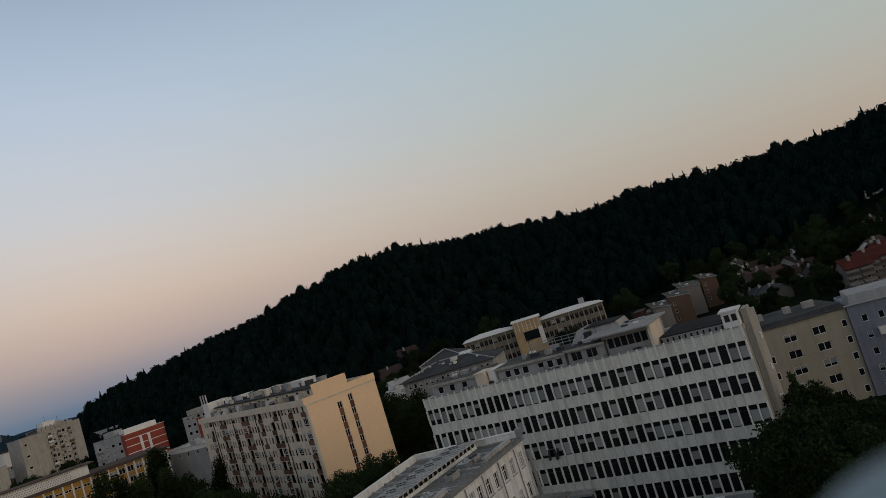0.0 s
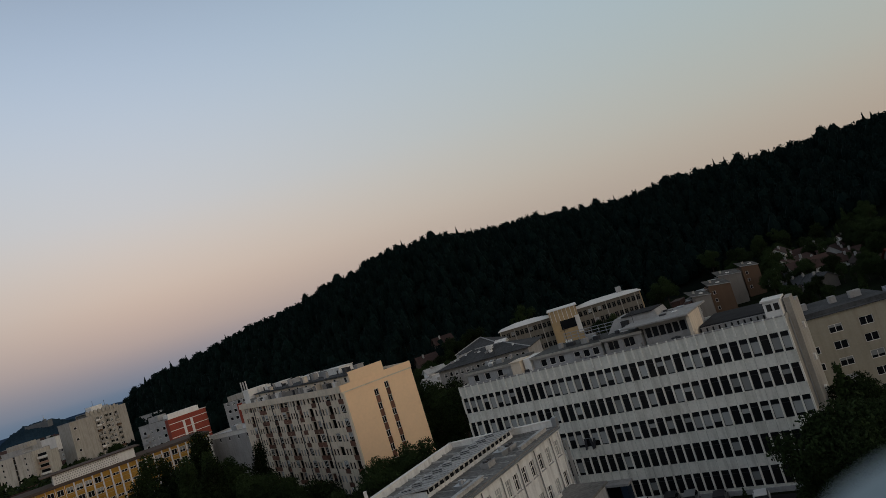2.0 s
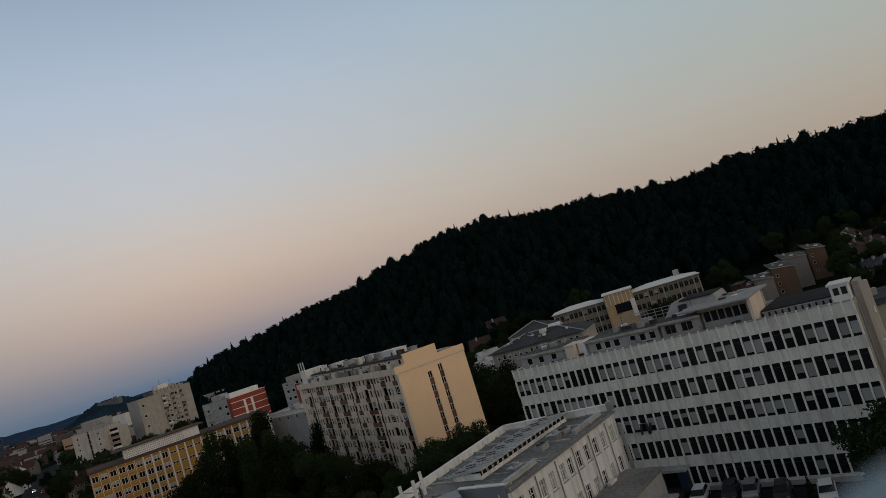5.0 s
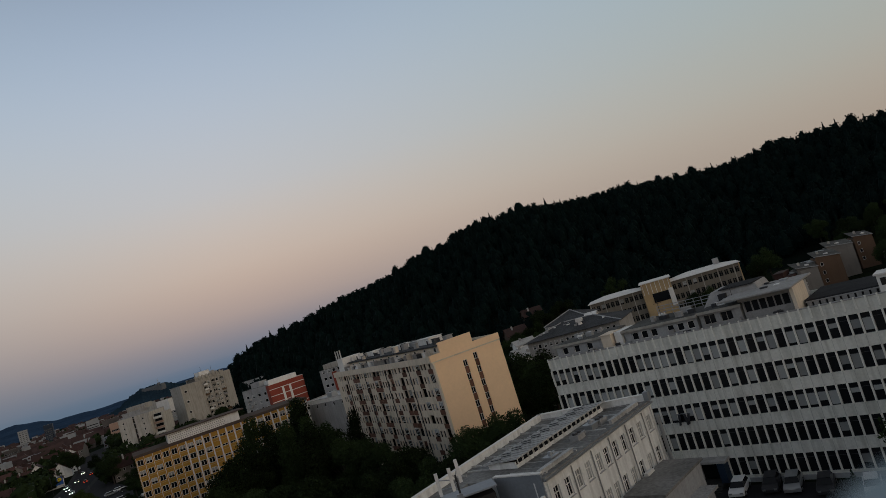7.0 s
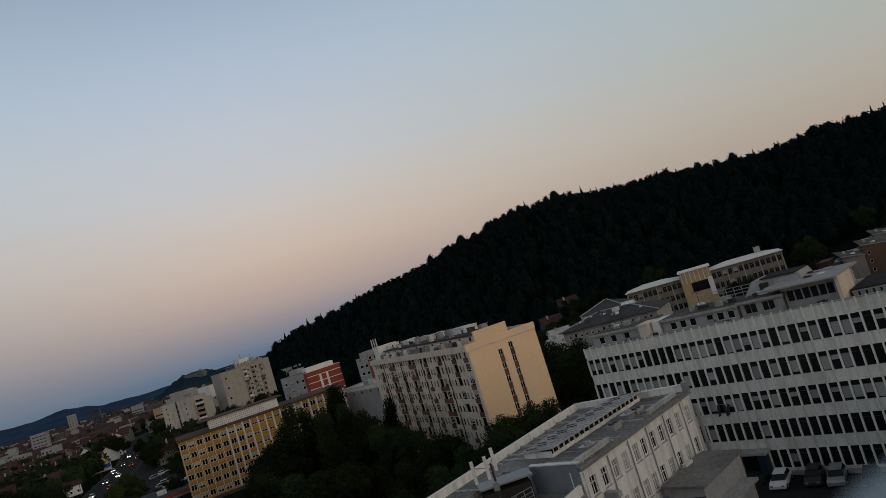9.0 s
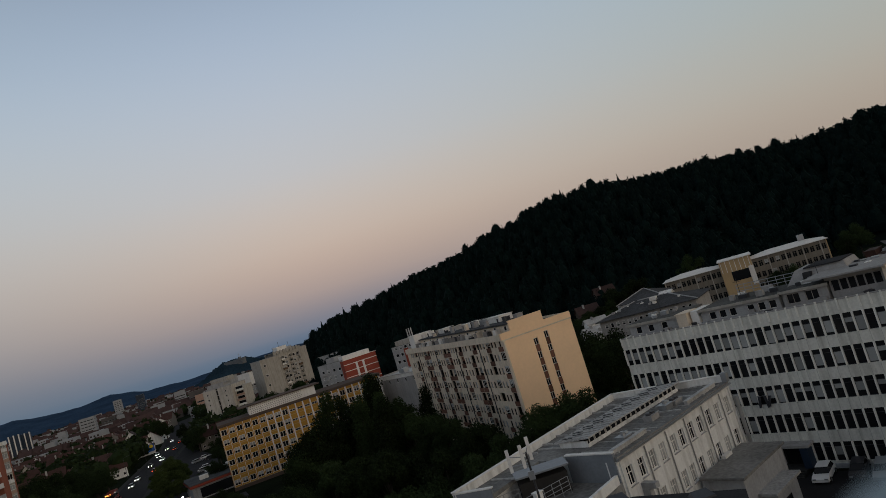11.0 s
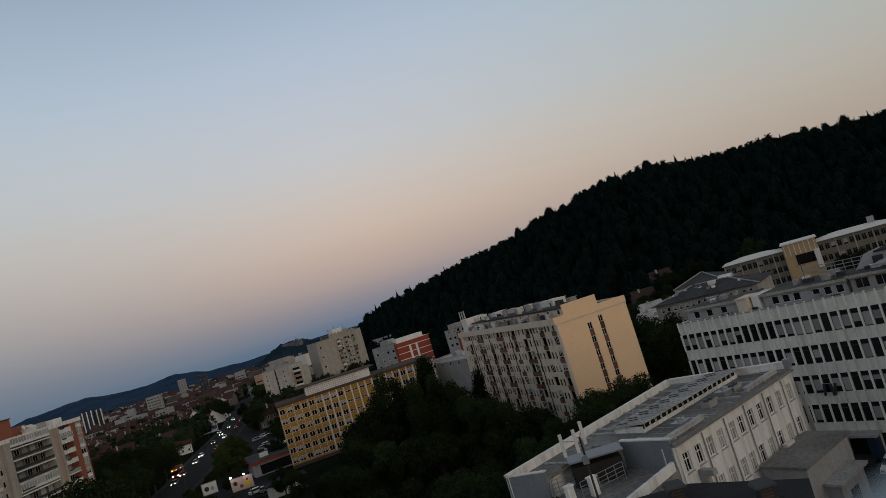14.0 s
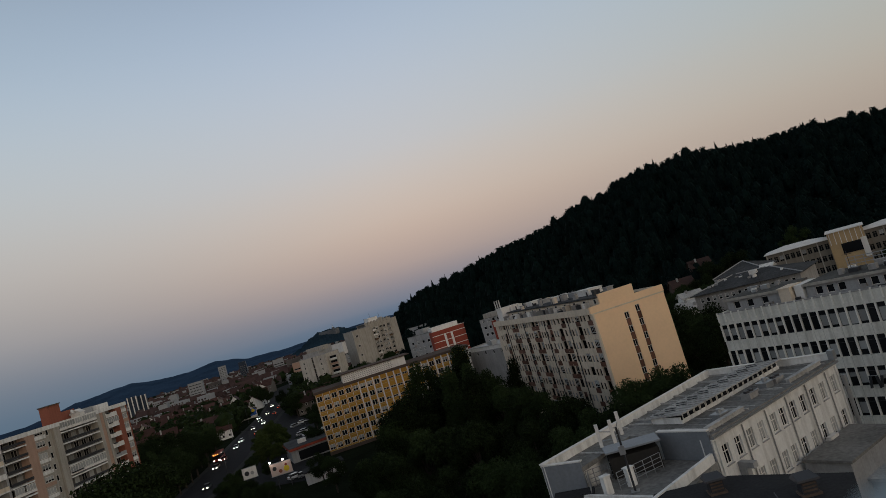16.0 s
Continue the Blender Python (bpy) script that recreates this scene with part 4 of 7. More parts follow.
    o = part("end_wall", Geo().box(0, 3.7, -0.05, 0.25, 0, 15.4), M_BLUESHEET, b, "blue-grey clad end wall")
    o.matrix_basis = m3
    part("coping", Geo().box(-0.1, 3.8, -0.12, 0.32, 15.402, 15.5), M_WHITE, o)
    # blue-grey upstand wall facing the lower terrace
    mB = along((*C2, 0), (*C1, 0))
    o = part("upstand_wall", Geo().box(0, math.dist(C2, C1) - 0.1, -0.12, 0.2, 12.6, 15.25), M_BLUESHEET, b, "blue-grey sheet-clad upstand wall")
    o.matrix_basis = mB
    part("coping", Geo().box(-0.05, math.dist(C2, C1) - 0.05, -0.2, 0.28, 15.252, 15.36), M_WHITE, o)
    # monitor roof: slanting ribbed sheet with a strip of windows
    mM = along((2.4, 66.0, 0), (15.0, 79.6, 0))
    o = part("monitor", Geo().box(0, 17.2, 0, 0.12, 14.9, 15.2).box(0, 0.12, 0.12, 3.6, 14.9, 15.5).box(17.08, 17.2, 0.12, 3.6, 14.9, 15.5), M_PLASTER, b)
    o.matrix_basis = mM
    part("core", Geo().box(0.2, 17.0, 0.3, 3.5, 14.91, 15.5), M_INSIDE, o)
    mk = WindowKit(0.8, 0.55, 1, 0.06, 0, M_WHITE)
    for i in range(18):
        mk.put(o, 0.35 + 0.93 * i, 0.04, 15.2)
    g = Geo()
    g.solid([(-0.3, -0.45, 15.95), (17.5, -0.45, 15.95), (17.5, 4.1, 15.5), (-0.3, 4.1, 15.5), (-0.3, -0.45, 15.83), (17.5, -0.45, 15.83), (17.5, 4.1, 15.38), (-0.3, 4.1, 15.38)],
            [(0, 1, 2, 3), (7, 6, 5, 4), (0, 4, 5, 1), (1, 5, 6, 2), (2, 6, 7, 3), (3, 7, 4, 0)])
    sheet = part("sheet_roof", g, M_SHEET, o, "ribbed grey metal sheet")
    seam = Geo().solid([(-0.03, -0.44, 15.95), (0.03, -0.44, 15.95), (0.03, 4.08, 15.51), (-0.03, 4.08, 15.51), (-0.03, -0.44, 16.02), (0.03, -0.44, 16.02), (0.03, 4.08, 15.58), (-0.03, 4.08, 15.58)],
                       [(4, 5, 6, 7), (0, 1, 5, 4), (1, 2, 6, 5), (2, 3, 7, 6), (3, 0, 4, 7)]).mesh("seam", M_SHEET)
    stud = Geo().tube((0, -0.4, 16.0), (0, 0.9, 15.87), 0.04, n=6).mesh("snow_guard", M_IRON)
    for i in range(20):
        part("seam", seam, None, o).matrix_basis = pose(i * 0.9, 0, 0)
        part("snow_guard", stud, None, o).matrix_basis = pose(i * 0.9 + 0.45, 1.9 if i % 2 else 2.6, -0.2 if i % 2 else -0.27)
    # roof vents, seams and kerbs
    for x, y, s in ((5.6, 64.6, 1.0), (11.2, 72.0, 1.1)):
        v = part("roof_vent", Geo().box(-0.6 * s, 0.6 * s, -0.45 * s, 0.45 * s, 0, 0.5), M_STEEL, b)
        v.matrix_basis = pose(x, y, 14.9, 0, 0, 47)
        part("cowl", Geo().tube((0, 0, 0.5), (0, 0, 0.95), 0.22).tube((0.35, 0.1, 0.62), (0.75, 0.1, 0.62), 0.2), M_STEEL, v)
        part("lid", Geo().box(-0.7 * s, 0.7 * s, -0.55 * s, 0.55 * s, 0.502, 0.6), M_STEEL, v)
    for a, c in (((4.6, 61.6), (1.5, 64.6)), ((8.2, 65.6), (4.9, 68.4)), ((12.2, 70.0), (9.2, 72.4)), ((15.6, 73.4), (13.0, 76.0)), ((-7.2, 64.2), (-4.9, 62.5)), ((-2.4, 70.2), (0.8, 67.8)), ((2.2, 75.8), (5.2, 73.6))):
        o = part("roof_seam", Geo().box(0, math.dist(a, c), -0.12, 0.12, 14.9, 15.02), M_SHEET, b)
        o.matrix_basis = along((*a, 0), (*c, 0))
    # fans beside the monitor
    for x, y in ((9.2, 69.6), (12.4, 73.0)):
        f = part("fan_unit", Geo().box(-0.7, 0.7, -0.5, 0.5, 0, 0.55), M_DARKBAND, b)
        f.matrix_basis = pose(x, y, 14.9, 0, 0, 47)
        for k in (-0.35, 0.35):
            part("fan", Geo().tube((k, 0, 0.552), (k, 0, 0.75), 0.3, 0.26, n=12), M_IRON, f)
        part("pipe", Geo().tube((0.7, 0.2, 0.3), (1.8, 0.2, 0.3), 0.08).tube((1.8, 0.2, 0.3), (1.8, 0.2, 0.02), 0.08), M_STEEL, f)
    # felt seams across the roof
    for i in range(13):
        x = 0.8 + i * 1.65
        part("felt_seam", Geo().box(x, x + 0.07, 0.2, 5.2 - 1.0 * (i % 3 == 1), 14.9, 14.96), M_DARKBAND if i % 2 else M_SHEET, w)
    for i in range(8):
        x = 1.5 + i * 2.5
        part("felt_seam", Geo().box(x, x + 0.14, 10.4, 13.4, 14.9, 15.08), M_SHEET, w)
    # low kerbs along the eaves
    for x0, x1 in ((0.6, 6.2), (14.2, 20.4)):
        part("kerb", Geo().box(x0, x1, 0.5, 0.85, 14.9, 15.25).box(x0 - 0.1, x1 + 0.1, 0.42, 0.93, 15.252, 15.32), M_SHEET, w)
    # lower terrace with its parapet
    part("terrace", Geo().prism([(-7.0, 59.9), (-9.0, 50.0), (-4.0, 46.0), (3.9, 60.2), (0.0, 63.7), (-2.6, 66.0)], 0, 12.8), M_FELT, b)
    for a, c, h in (((-5.5, 47.6), (3.6, 60.0), 13.6), ((-7.4, 58.2), (-1.6, 54.2), 13.2)):
        o = part("terrace_parapet", Geo().box(0, math.dist(a, c), -0.15, 0.15, 12.802, h), M_PLASTER, b)
        o.matrix_basis = along((*a, 0), (*c, 0))
    # shed roof over the stair, mesh railings
    o = part("stair_shed", Geo().box(-2.6, 2.3, -1.2, 1.3, 14.7, 14.85).box(-2.4, 2.1, 0.9, 1.1, 12.802, 14.69), M_BLUESHEET, b, "blue-grey sheet roof over the roof stair")
    o.matrix_basis = pose(-2.4, 62.6, 0.4, 0, 0, 8)
    # near-black block gives the shade beneath the shed roof
    o = part("stair_shed", Geo().box(-2.4, 2.0, -1.0, 0.88, 12.8, 14.6), M_INSIDE, b)
    o.matrix_basis = pose(-2.4, 62.7, 0, 0, 0, 8)
    for k, (a, c) in enumerate((((-6.9, 60.6), (-3.6, 62.2)), ((-4.2, 58.3), (-0.4, 61.2)), ((-6.6, 58.2), (-6.7, 60.6)))):
        mm, ln = along((*a, 0), (*c, 0)), math.dist(a, c)
        r = part("railing", Geo(), M_STEEL, b)
        r.matrix_basis = mm
        g = Geo()
        for i in range(6):
            g.tube((ln * i / 5, 0, 12.8), (ln * i / 5, 0, 14.3), 0.035, n=6)
        for z in (13.2, 13.55, 13.9, 14.3):
            g.tube((0, 0, z), (ln, 0, z), 0.03, n=6)
        r.data = g.mesh("railing", M_STEEL)
    for x, y in ((-5.2, 58.0), (-3.2, 58.9)):
        o = part("chimney", Geo().box(-0.35, 0.35, -0.25, 0.25, 12.802, 14.3).box(-0.42, 0.42, -0.32, 0.32, 14.302, 14.4), M_PLASTER, b)
        o.matrix_basis = pose(x, y, 0, 0, 0, 40)
    g = Geo().box(-9.6, -6.6, 58.4, 60.0, 9, 13.0)
    part("lean_to", g, M_PLASTER, b)
    part("lean_to_roof", Geo().prism([(-9.9, 58.1), (-6.4, 57.9), (-6.4, 59.7), (-9.9, 60.2)], 13.002, 13.2), M_DARKROOF, b)
    # annex against the right-hand wall
    a = part("annex", Geo().box(10.9, 19.8, -4.6, -0.4, 0, 8.5), M_GREYC, b)
    a.matrix_basis = m
    part("roof", Geo().box(10.6, 20.1, -4.9, -0.41, 8.502, 8.75), M_FELT, a)
    part("lower_roof", Geo().box(12.6, 18.4, -6.4, -4.61, 6.2, 6.45), M_SHEET, a)
    part("porch", Geo().box(13.0, 18.0, -6.0, -4.62, 0, 6.19), M_GREYC, a)
    part("door", Geo().box(14.5, 16.0, -6.08, -6.01, 2.8, 5.2), M_GLASS, a)
    part("drain_box", Geo().box(15.5, 17.0, -0.9, -0.42, 8.75, 9.05), M_WHITE, a)


clinic_wing()


def black_roof_wing():
    b = thing("boiler_house", pose(0, 0, 0), "low block with a flat black bitumen roof and square roof vents", "building")
    poly = [(-1.6, 53.6), (4.0, 54.0), (11.2, 49.6), (9.0, 40), (-6.0, 40)]
    part("body", Geo().prism(poly, 0, 13.2), M_GREYC, b)
    part("roof", Geo().prism([(x * 1.004, y * 1.004) for x, y in poly], 13.202, 13.5), M_DARKROOF, b)
    for az, d in ((3.0, 51.5), (9.4, 48.5)):
        p = polar(az, d)
        v = part("roof_vent", Geo().box(-0.5, 0.5, -0.45, 0.45, 0.15, 1.0), M_IRON, b)
        v.matrix_basis = pose(p.x, p.y, 13.5, 0, 0, 8)
        part("hood", Geo().solid([(-0.75, -0.7, 1.0), (0.75, -0.7, 1.0), (0.75, 0.7, 1.0), (-0.75, 0.7, 1.0), (-0.7, -0.65, 1.12), (0.7, -0.65, 1.12), (0.55, 0.5, 1.3), (-0.55, 0.5, 1.3)],
                                 [(3, 2, 1, 0), (4, 5, 6, 7), (0, 1, 5, 4), (1, 2, 6, 5), (2, 3, 7, 6), (3, 0, 4, 7)]), M_IRON, v)
        for k in range(3):
            part("louvre", Geo().box(-0.42, 0.42, -0.49, -0.452, 0.3 + 0.22 * k, 0.4 + 0.22 * k), M_EAVES, v)
        part("kerb", Geo().box(-0.62, 0.62, -0.58, 0.58, 0, 0.148), M_EAVES, v)
    # laps of the roofing felt
    for k in range(7):
        part("felt_lap", Geo().box(-3.5 + 1.9 * k, -3.42 + 1.9 * k, 41, 49.2, 13.502, 13.512), M_IRON, b)


black_roof_wing()


def antenna_mast():
    base = Vector((-3.05, 57.2, 12.8))
    t = thing("antenna_mast", pose(*base), "grey steel mast with white panel antennas on the terrace roof", "antenna")
    part("pole", Geo().tube((0, 0, 0), (0, 0, 5.4), 0.09), M_IRON, t)
    part("foot", Geo().box(-0.35, 0.35, -0.35, 0.35, 0, 0.12), M_STEEL, t)
    for k, (x, y, z) in enumerate(((-1.55, 0.3, 4.0), (0.35, 0.0, 4.7), (-0.35, -0.5, 4.3))):
        a = part("panel_antenna", Geo().box(x - 0.14, x + 0.14, y - 0.1, y + 0.1, z, z + 1.9), M_WHITE, t, "white panel antenna")
        part("bracket", Geo().tube((0, 0, z + 0.5), (x, y, z + 0.5), 0.04).tube((0, 0, z + 1.0 if z < 4.4 else z + 0.6), (x, y, z + 1.3), 0.04), M_STEEL, a)
    part("radio_box", Geo().box(-0.3, 0.2, -0.35, -0.1, 3.2, 3.9), M_STEEL, t)


antenna_mast()

# ---- other buildings ----


def plain_block(name, p, q, dep, top, label, wall, nx, nz, kit, z_first, pitch, blind_share=0.3, sides=True, roof=None, seed=1, base=0.0, margin=0.8, places=None, over=0.0):
    """A block with a window grid in its front and its right end, a flat roof and a parapet."""
    rng = random.Random(seed)
    b = thing(name, along(p, q), label, "building")
    ln = (Vector(q) - Vector(p)).length
    gap = (ln - 2 * margin) / nx
    xs = places or [margin + gap * (i + 0.5) - kit.w / 2 for i in range(nx)]
    rows = [(z_first + pitch * k, z_first + pitch * k + kit.h) for k in range(nz)]
    g = Geo()
    wall_grid(g, 0, ln, base, top, [(x, x + kit.w) for x in xs], rows, 0, 0.3)
    part("front_wall", g, wall, b)
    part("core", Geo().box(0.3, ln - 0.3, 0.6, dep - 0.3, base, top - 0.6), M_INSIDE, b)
    g = Geo().box(0, 0.29, 0.302, dep, base, top).box(0, ln, dep, dep + 0.3, base, top)
    part("rear_wall", g, wall, b)
    nside = max(1, int(dep / gap)) if sides else 0
    ys = [dep * (i + 0.5) / nside - kit.w / 2 for i in range(nside)]
    g = Geo()
    if ys:
        wall_grid(g, 0.302, dep, base, top, [(y, y + kit.w) for y in ys], rows, 0, 0.3)
    else:
        g.box(0.302, dep, 0, 0.3, base, top)
    e = part("end_wall", g, wall, b)
    e.matrix_basis = pose(ln, 0, 0, 0, 0, 90)
    for z, _ in rows:
        for i, x in enumerate(xs):
            kit.put(b, x, 0.1, z, rng.randrange(len(kit.blinds)) if kit.blinds and rng.random() < blind_share else None)
        for y in ys:
            kit.put(e, y, 0.1, z)
    part("roof_slab", Geo().box(0.3, ln - 0.31, 0.31, dep - 0.01, top - 0.6, top - 0.35), roof or M_ROOF, b)
    part("coping", Geo().box(-0.08 - over, ln + 0.38 + over, -0.08 - over, 0.36, top + 0.002, top + 0.12).box(ln + 0.0, ln + 0.38 + over, 0.362, dep + 0.38, top + 0.002, top + 0.12), roof or M_ROOF, b)
    return b, ln


K_SCHOOL = WindowKit(1.5, 1.5, 2, 0.09, 0, M_WHITE, M_GLASS, ((0.4, 0.98),))


def school():
    p, q = Vector((-86.6, 178.0, 0)), Vector((-59.6, 191.08, 0))
    d = (q - p).normalized()
    q = p + d * 46
    b = thing("school_block", along(p, q), "six-storey ochre-yellow school block with white pilasters", "building")
    LEN, DEP, TOP, N = 46.0, 13.0, 17.9, 22
    mod = LEN / N
    rows = [(1.35 + 2.72 * k, 2.85 + 2.72 * k) for k in range(6)]
    solid_from, solid_to = 9, 13
    g = Geo()
    cols = [(mod * i + 0.3, mod * i + 1.8) for i in range(N) if not solid_from <= i < solid_to]
    wall_grid(g, 0, LEN, 0, TOP - 0.7, cols, rows, 0, 0.3)
    part("front_wall", g, M_YELLOW, b)
    rng = random.Random(4)
    low = WindowKit(1.5, 0.6, 2, 0.07, 0, M_WHITE)
    for k, (a, c) in enumerate(rows):
        for i in range(N):
            if solid_from <= i < solid_to:
                w = low.put(b, mod * i + 0.3, -0.08, a + 0.4)
            else:
                K_SCHOOL.put(b, mod * i + 0.3, 0.06, a, 0 if rng.random() < 0.25 else None)
    slim = Geo().box(-0.06, 0.06, -0.14, 0.0, 0, 16.0).mesh("glazing_bar", M_WHITE)
    fin = Geo().box(-0.17, 0.17, -0.35, 0.0, 0, 16.1).mesh("pilaster", M_WHITE)
    for i in range(N + 1):
        big = i >= 6
        part("pilaster" if big else "glazing_bar", fin if big else slim, None, b).matrix_basis = pose(min(max(mod * i + 0.03, 0.18), LEN - 0.18), 0, 1.1)
    for k in range(7):
        part("floor_band", Geo().box(0.2, LEN, -0.03, -0.002, 0.95 + 2.72 * k - 0.06, 0.95 + 2.72 * k + 0.04), M_OCHRE, b)
    part("core", Geo().box(0.2, LEN - 0.2, 0.5, DEP, 0, TOP - 0.8), M_INSIDE, b)
    part("rear_wall", Geo().box(-0.02, 0.25, 0.302, DEP, 0, TOP - 0.7).box(0.25, LEN, DEP, DEP + 0.3, 0, TOP - 0.7).box(LEN, LEN + 0.3, 0.302, DEP, 0, TOP - 0.7), M_WHITE, b)
    part("eaves_band", Geo().box(-0.3, LEN + 0.3, -0.45, DEP + 0.4, TOP - 0.7, TOP), M_EAVES, b)
    part("base", Geo().box(-0.1, LEN, -0.2, 0.0, 0, 0.9), M_EAVES, b)
    # roof storey with lattice band
    part("roof_storey", Geo().box(8.6, 27.5, 1.2, 9, TOP + 0.002, TOP + 2.4), M_WHITE, b)
    part("roof_slab", Geo().box(6.0, 29, 0.6, 9.6, TOP + 2.402, TOP + 2.65), M_EAVES, b)
    # dark squares laid on the wall stand for the shade in the lattice's openings
    g = Geo()
    for i in range(26):
        for j in range(4):
            x = 9.0 + i * 0.56 + (0.28 if j % 2 else 0)
            g.box(x, x + 0.26, 1.13, 1.198, TOP + 0.25 + 0.54 * j, TOP + 0.52 + 0.54 * j)
    part("lattice", g, M_DARKBAND, b, "dark raised squares for the shaded openings of a lattice screen")


school()

K_BEIGE = WindowKit(1.9, 1.25, 2, 0.08, 0, M_WHITE, M_GLASS, ((0.35, 0.98), (0.65, 0.98)))
K_SMALL = WindowKit(0.8, 1.1, 1, 0.08, 0, M_WHITE, M_GLASS, ((0.4, 0.98),))


def beige_flats():
    p, q = polar(33.4, 112), polar(40.35, 116)
    b, ln = plain_block("beige_flats", p, q, 12, 32 - 0.1605 * 115, "five-storey pale beige apartment building behind the office block", M_BEIGE, 2, 5, K_BEIGE, 0.8, 2.49, 0.35, False, M_SLATE, 2, places=[4.75, 9.0], over=0.25)
    for z in range(5):
        K_SMALL.put(b, ln - 1.2, -0.04, 0.85 + 2.49 * z)
        if z in (2, 3):
            K_SMALL.put(b, 1.9, -0.04, 0.9 + 2.49 * z)
    part("balcony", Geo().box(0.2, 1.2, -0.9, 0, 4.0, 5.0), M_GREYC, b), part("balcony", Geo().box(0.2, 1.2, -0.9, 0, 9.0, 10.0), M_GREYC, b)
    for x, w in ((3, 1.2), (7.5, 1.0), (10.5, 1.6)):
        part("chimney", Geo().box(x, x + w, 5, 6, 12.9, 15.2), M_DARKBAND, b)
    part("roof_edge", Geo().box(-0.2, ln, 1.2, 11, 13.3, 14.2), M_SLATE, b)
    p2, q2 = polar(40.4, 115.6), polar(47.5, 118)
    b2, ln2 = plain_block("blue_flats", p2, q2, 12, 32 - 0.157 * 117, "five-storey blue-grey rendered apartment building", M_BLUE, 6, 5, K_SMALL, 0.9, 2.5, 0.2, False, M_GREYC, 5, over=0.2)
    for z in range(1, 5, 2):
        part("balcony", Geo().box(3.0, 6.0, -1.1, 0, 1.2 + 2.52 * z, 2.2 + 2.52 * z), M_WHITE, b2)
    part("roof_storey", Geo().box(0.8, 8, 2, 9, 13.2, 14.9), M_GREYC, b2)


beige_flats()


def balcony_flats():
    """The long block with loggias beside the street."""
    b = thing("balcony_apartment_block", along((-120.54, 105.53, 1.1), (-125.82, 156.05, 0)), "nine-storey pale grey apartment block with loggias and salmon bands", "building")
    LEN, DEP, TOP, S = 46.6, 13.0, 30.0, 2.5
    # bays: kind, from, to
    bays = [("loggia", 0, 4.6), ("wall", 4.6, 5.2), ("loggia", 5.2, 11.3), ("salmon", 11.3, 14.0), ("windows", 14.0, 17.4), ("stair", 17.4, 19.6), ("pier", 19.6, 21.6), ("loggia", 21.6, 34.4), ("pier", 34.4, 35.6), ("salmon", 35.6, 37.0), ("pier", 37.0, 37.8),
            ("loggia", 37.8, 42.2), ("orange", 42.2, 44.4), ("windows", 44.4, 46.6)]
    mats = {"wall": M_GREYC, "salmon": M_SALMON, "orange": M_ORANGE, "pier": M_TOWER, "windows": M_TOWER, "stair": M_TOWER}
    wk = WindowKit(2.5, 1.25, 3, 0.08, 0, M_WHITE, M_GLASS, ((0.35, 0.98), (0.05, 0.98)))
    gk = WindowKit(1.6, 1.8, 2, 0.08, 0, M_TOWER, M_GLASS, ((0.2, 0.98),))
    sk = WindowKit(0.8, 1.3, 1, 0.08, 0, M_WHITE)
    narrow = WindowKit(1.9, 1.25, 2, 0.08, 0, M_WHITE, M_GLASS, ((0.35, 0.98), (0.05, 0.98)))
    rng = random.Random(12)
    # the recess shade is in the core's colour
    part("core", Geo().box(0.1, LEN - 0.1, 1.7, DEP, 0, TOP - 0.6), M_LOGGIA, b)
    part("roof_slab", Geo().box(-0.1, LEN + 0.1, -0.05, DEP + 0.1, TOP - 0.59, TOP - 0.3), M_GREYC, b)
    part("roof_fascia", Geo().box(-0.2, LEN + 0.2, -0.25, -0.06, TOP - 0.9, TOP), M_PLASTER, b)
    colors = [M_PLASTER, M_GREYC, M_WHITE, M_APT]
    for kind, x0, x1 in bays:
        if kind in mats:
            g = Geo()
            c = (x0 + x1) / 2
            if kind in ("windows", "stair"):
                hw, za, zb, y, t = (min(1.25, (x1 - x0) / 2 - 0.15), 0.95, 2.2, 0, 1.69) if kind == "windows" else (0.4, 0.4, 1.7, 0.3, 1.39)
                for k in range(12):
                    ring = Geo()
                    wall_grid(ring, x0, x1, S * k, S * k + S, [(c - hw, c + hw)], [(S * k + za, S * k + zb)], y, t)
                    part("wall_panel", ring, mats[kind], b)
            else:
                g.box(x0, x1, -0.1 if kind in ("salmon", "orange") else -0.3 if kind == "pier" else 0, 1.69, 0, TOP - 0.9)
            if g.v:
                part("wall_bay", g, mats[kind], b)
        for k in range(12):
            z = S * k
            if kind == "windows":
                (wk if x1 - x0 > 3 else narrow).put(b, (x0 + x1) / 2 - min(1.25, (x1 - x0) / 2 - 0.15), 0.1, z + 0.95, rng.choice((None, 0, 1)))
                part("parapet_panel", Geo().box(x0 + 0.1, x1 - 0.1, -0.08, -0.01, z + 0.12, z + 0.85), M_PLASTER if (k + int(x0)) % 3 else M_SALMON, b)
            elif kind == "stair":
                sk.put(b, (x0 + x1) / 2 - 0.4, 0.4, z + 0.4)
            elif kind == "loggia":
                part("floor_slab", Geo().box(x0, x1, -0.35, 1.69, z - 0.15, z + 0.12), M_PLASTER, b)
                glazed = rng.random() < 0.1
                part("balustrade", Geo().box(x0, x1, -0.32, -0.22, z + (0.125 if x1 - x0 < 6 else 0.45), z + 0.95), M_WHITE if glazed else rng.choice(colors) if x1 - x0 < 6 else (M_IRON if k != 7 else M_WHITE), b)
                n = max(2, int((x1 - x0) / 2.2))
                for i in range(n):
                    gk.put(b, x0 + (x1 - x0) * (i + 0.5) / n - 0.8, 1.55, z + 0.3, rng.choice((None, 0)))
                    if glazed or (x1 - x0 > 6 and k == 7):
                        wk.put(b, x0 + (x1 - x0) * (i + 0.5) / n - 1.05, -0.3, z + 0.98, 1)
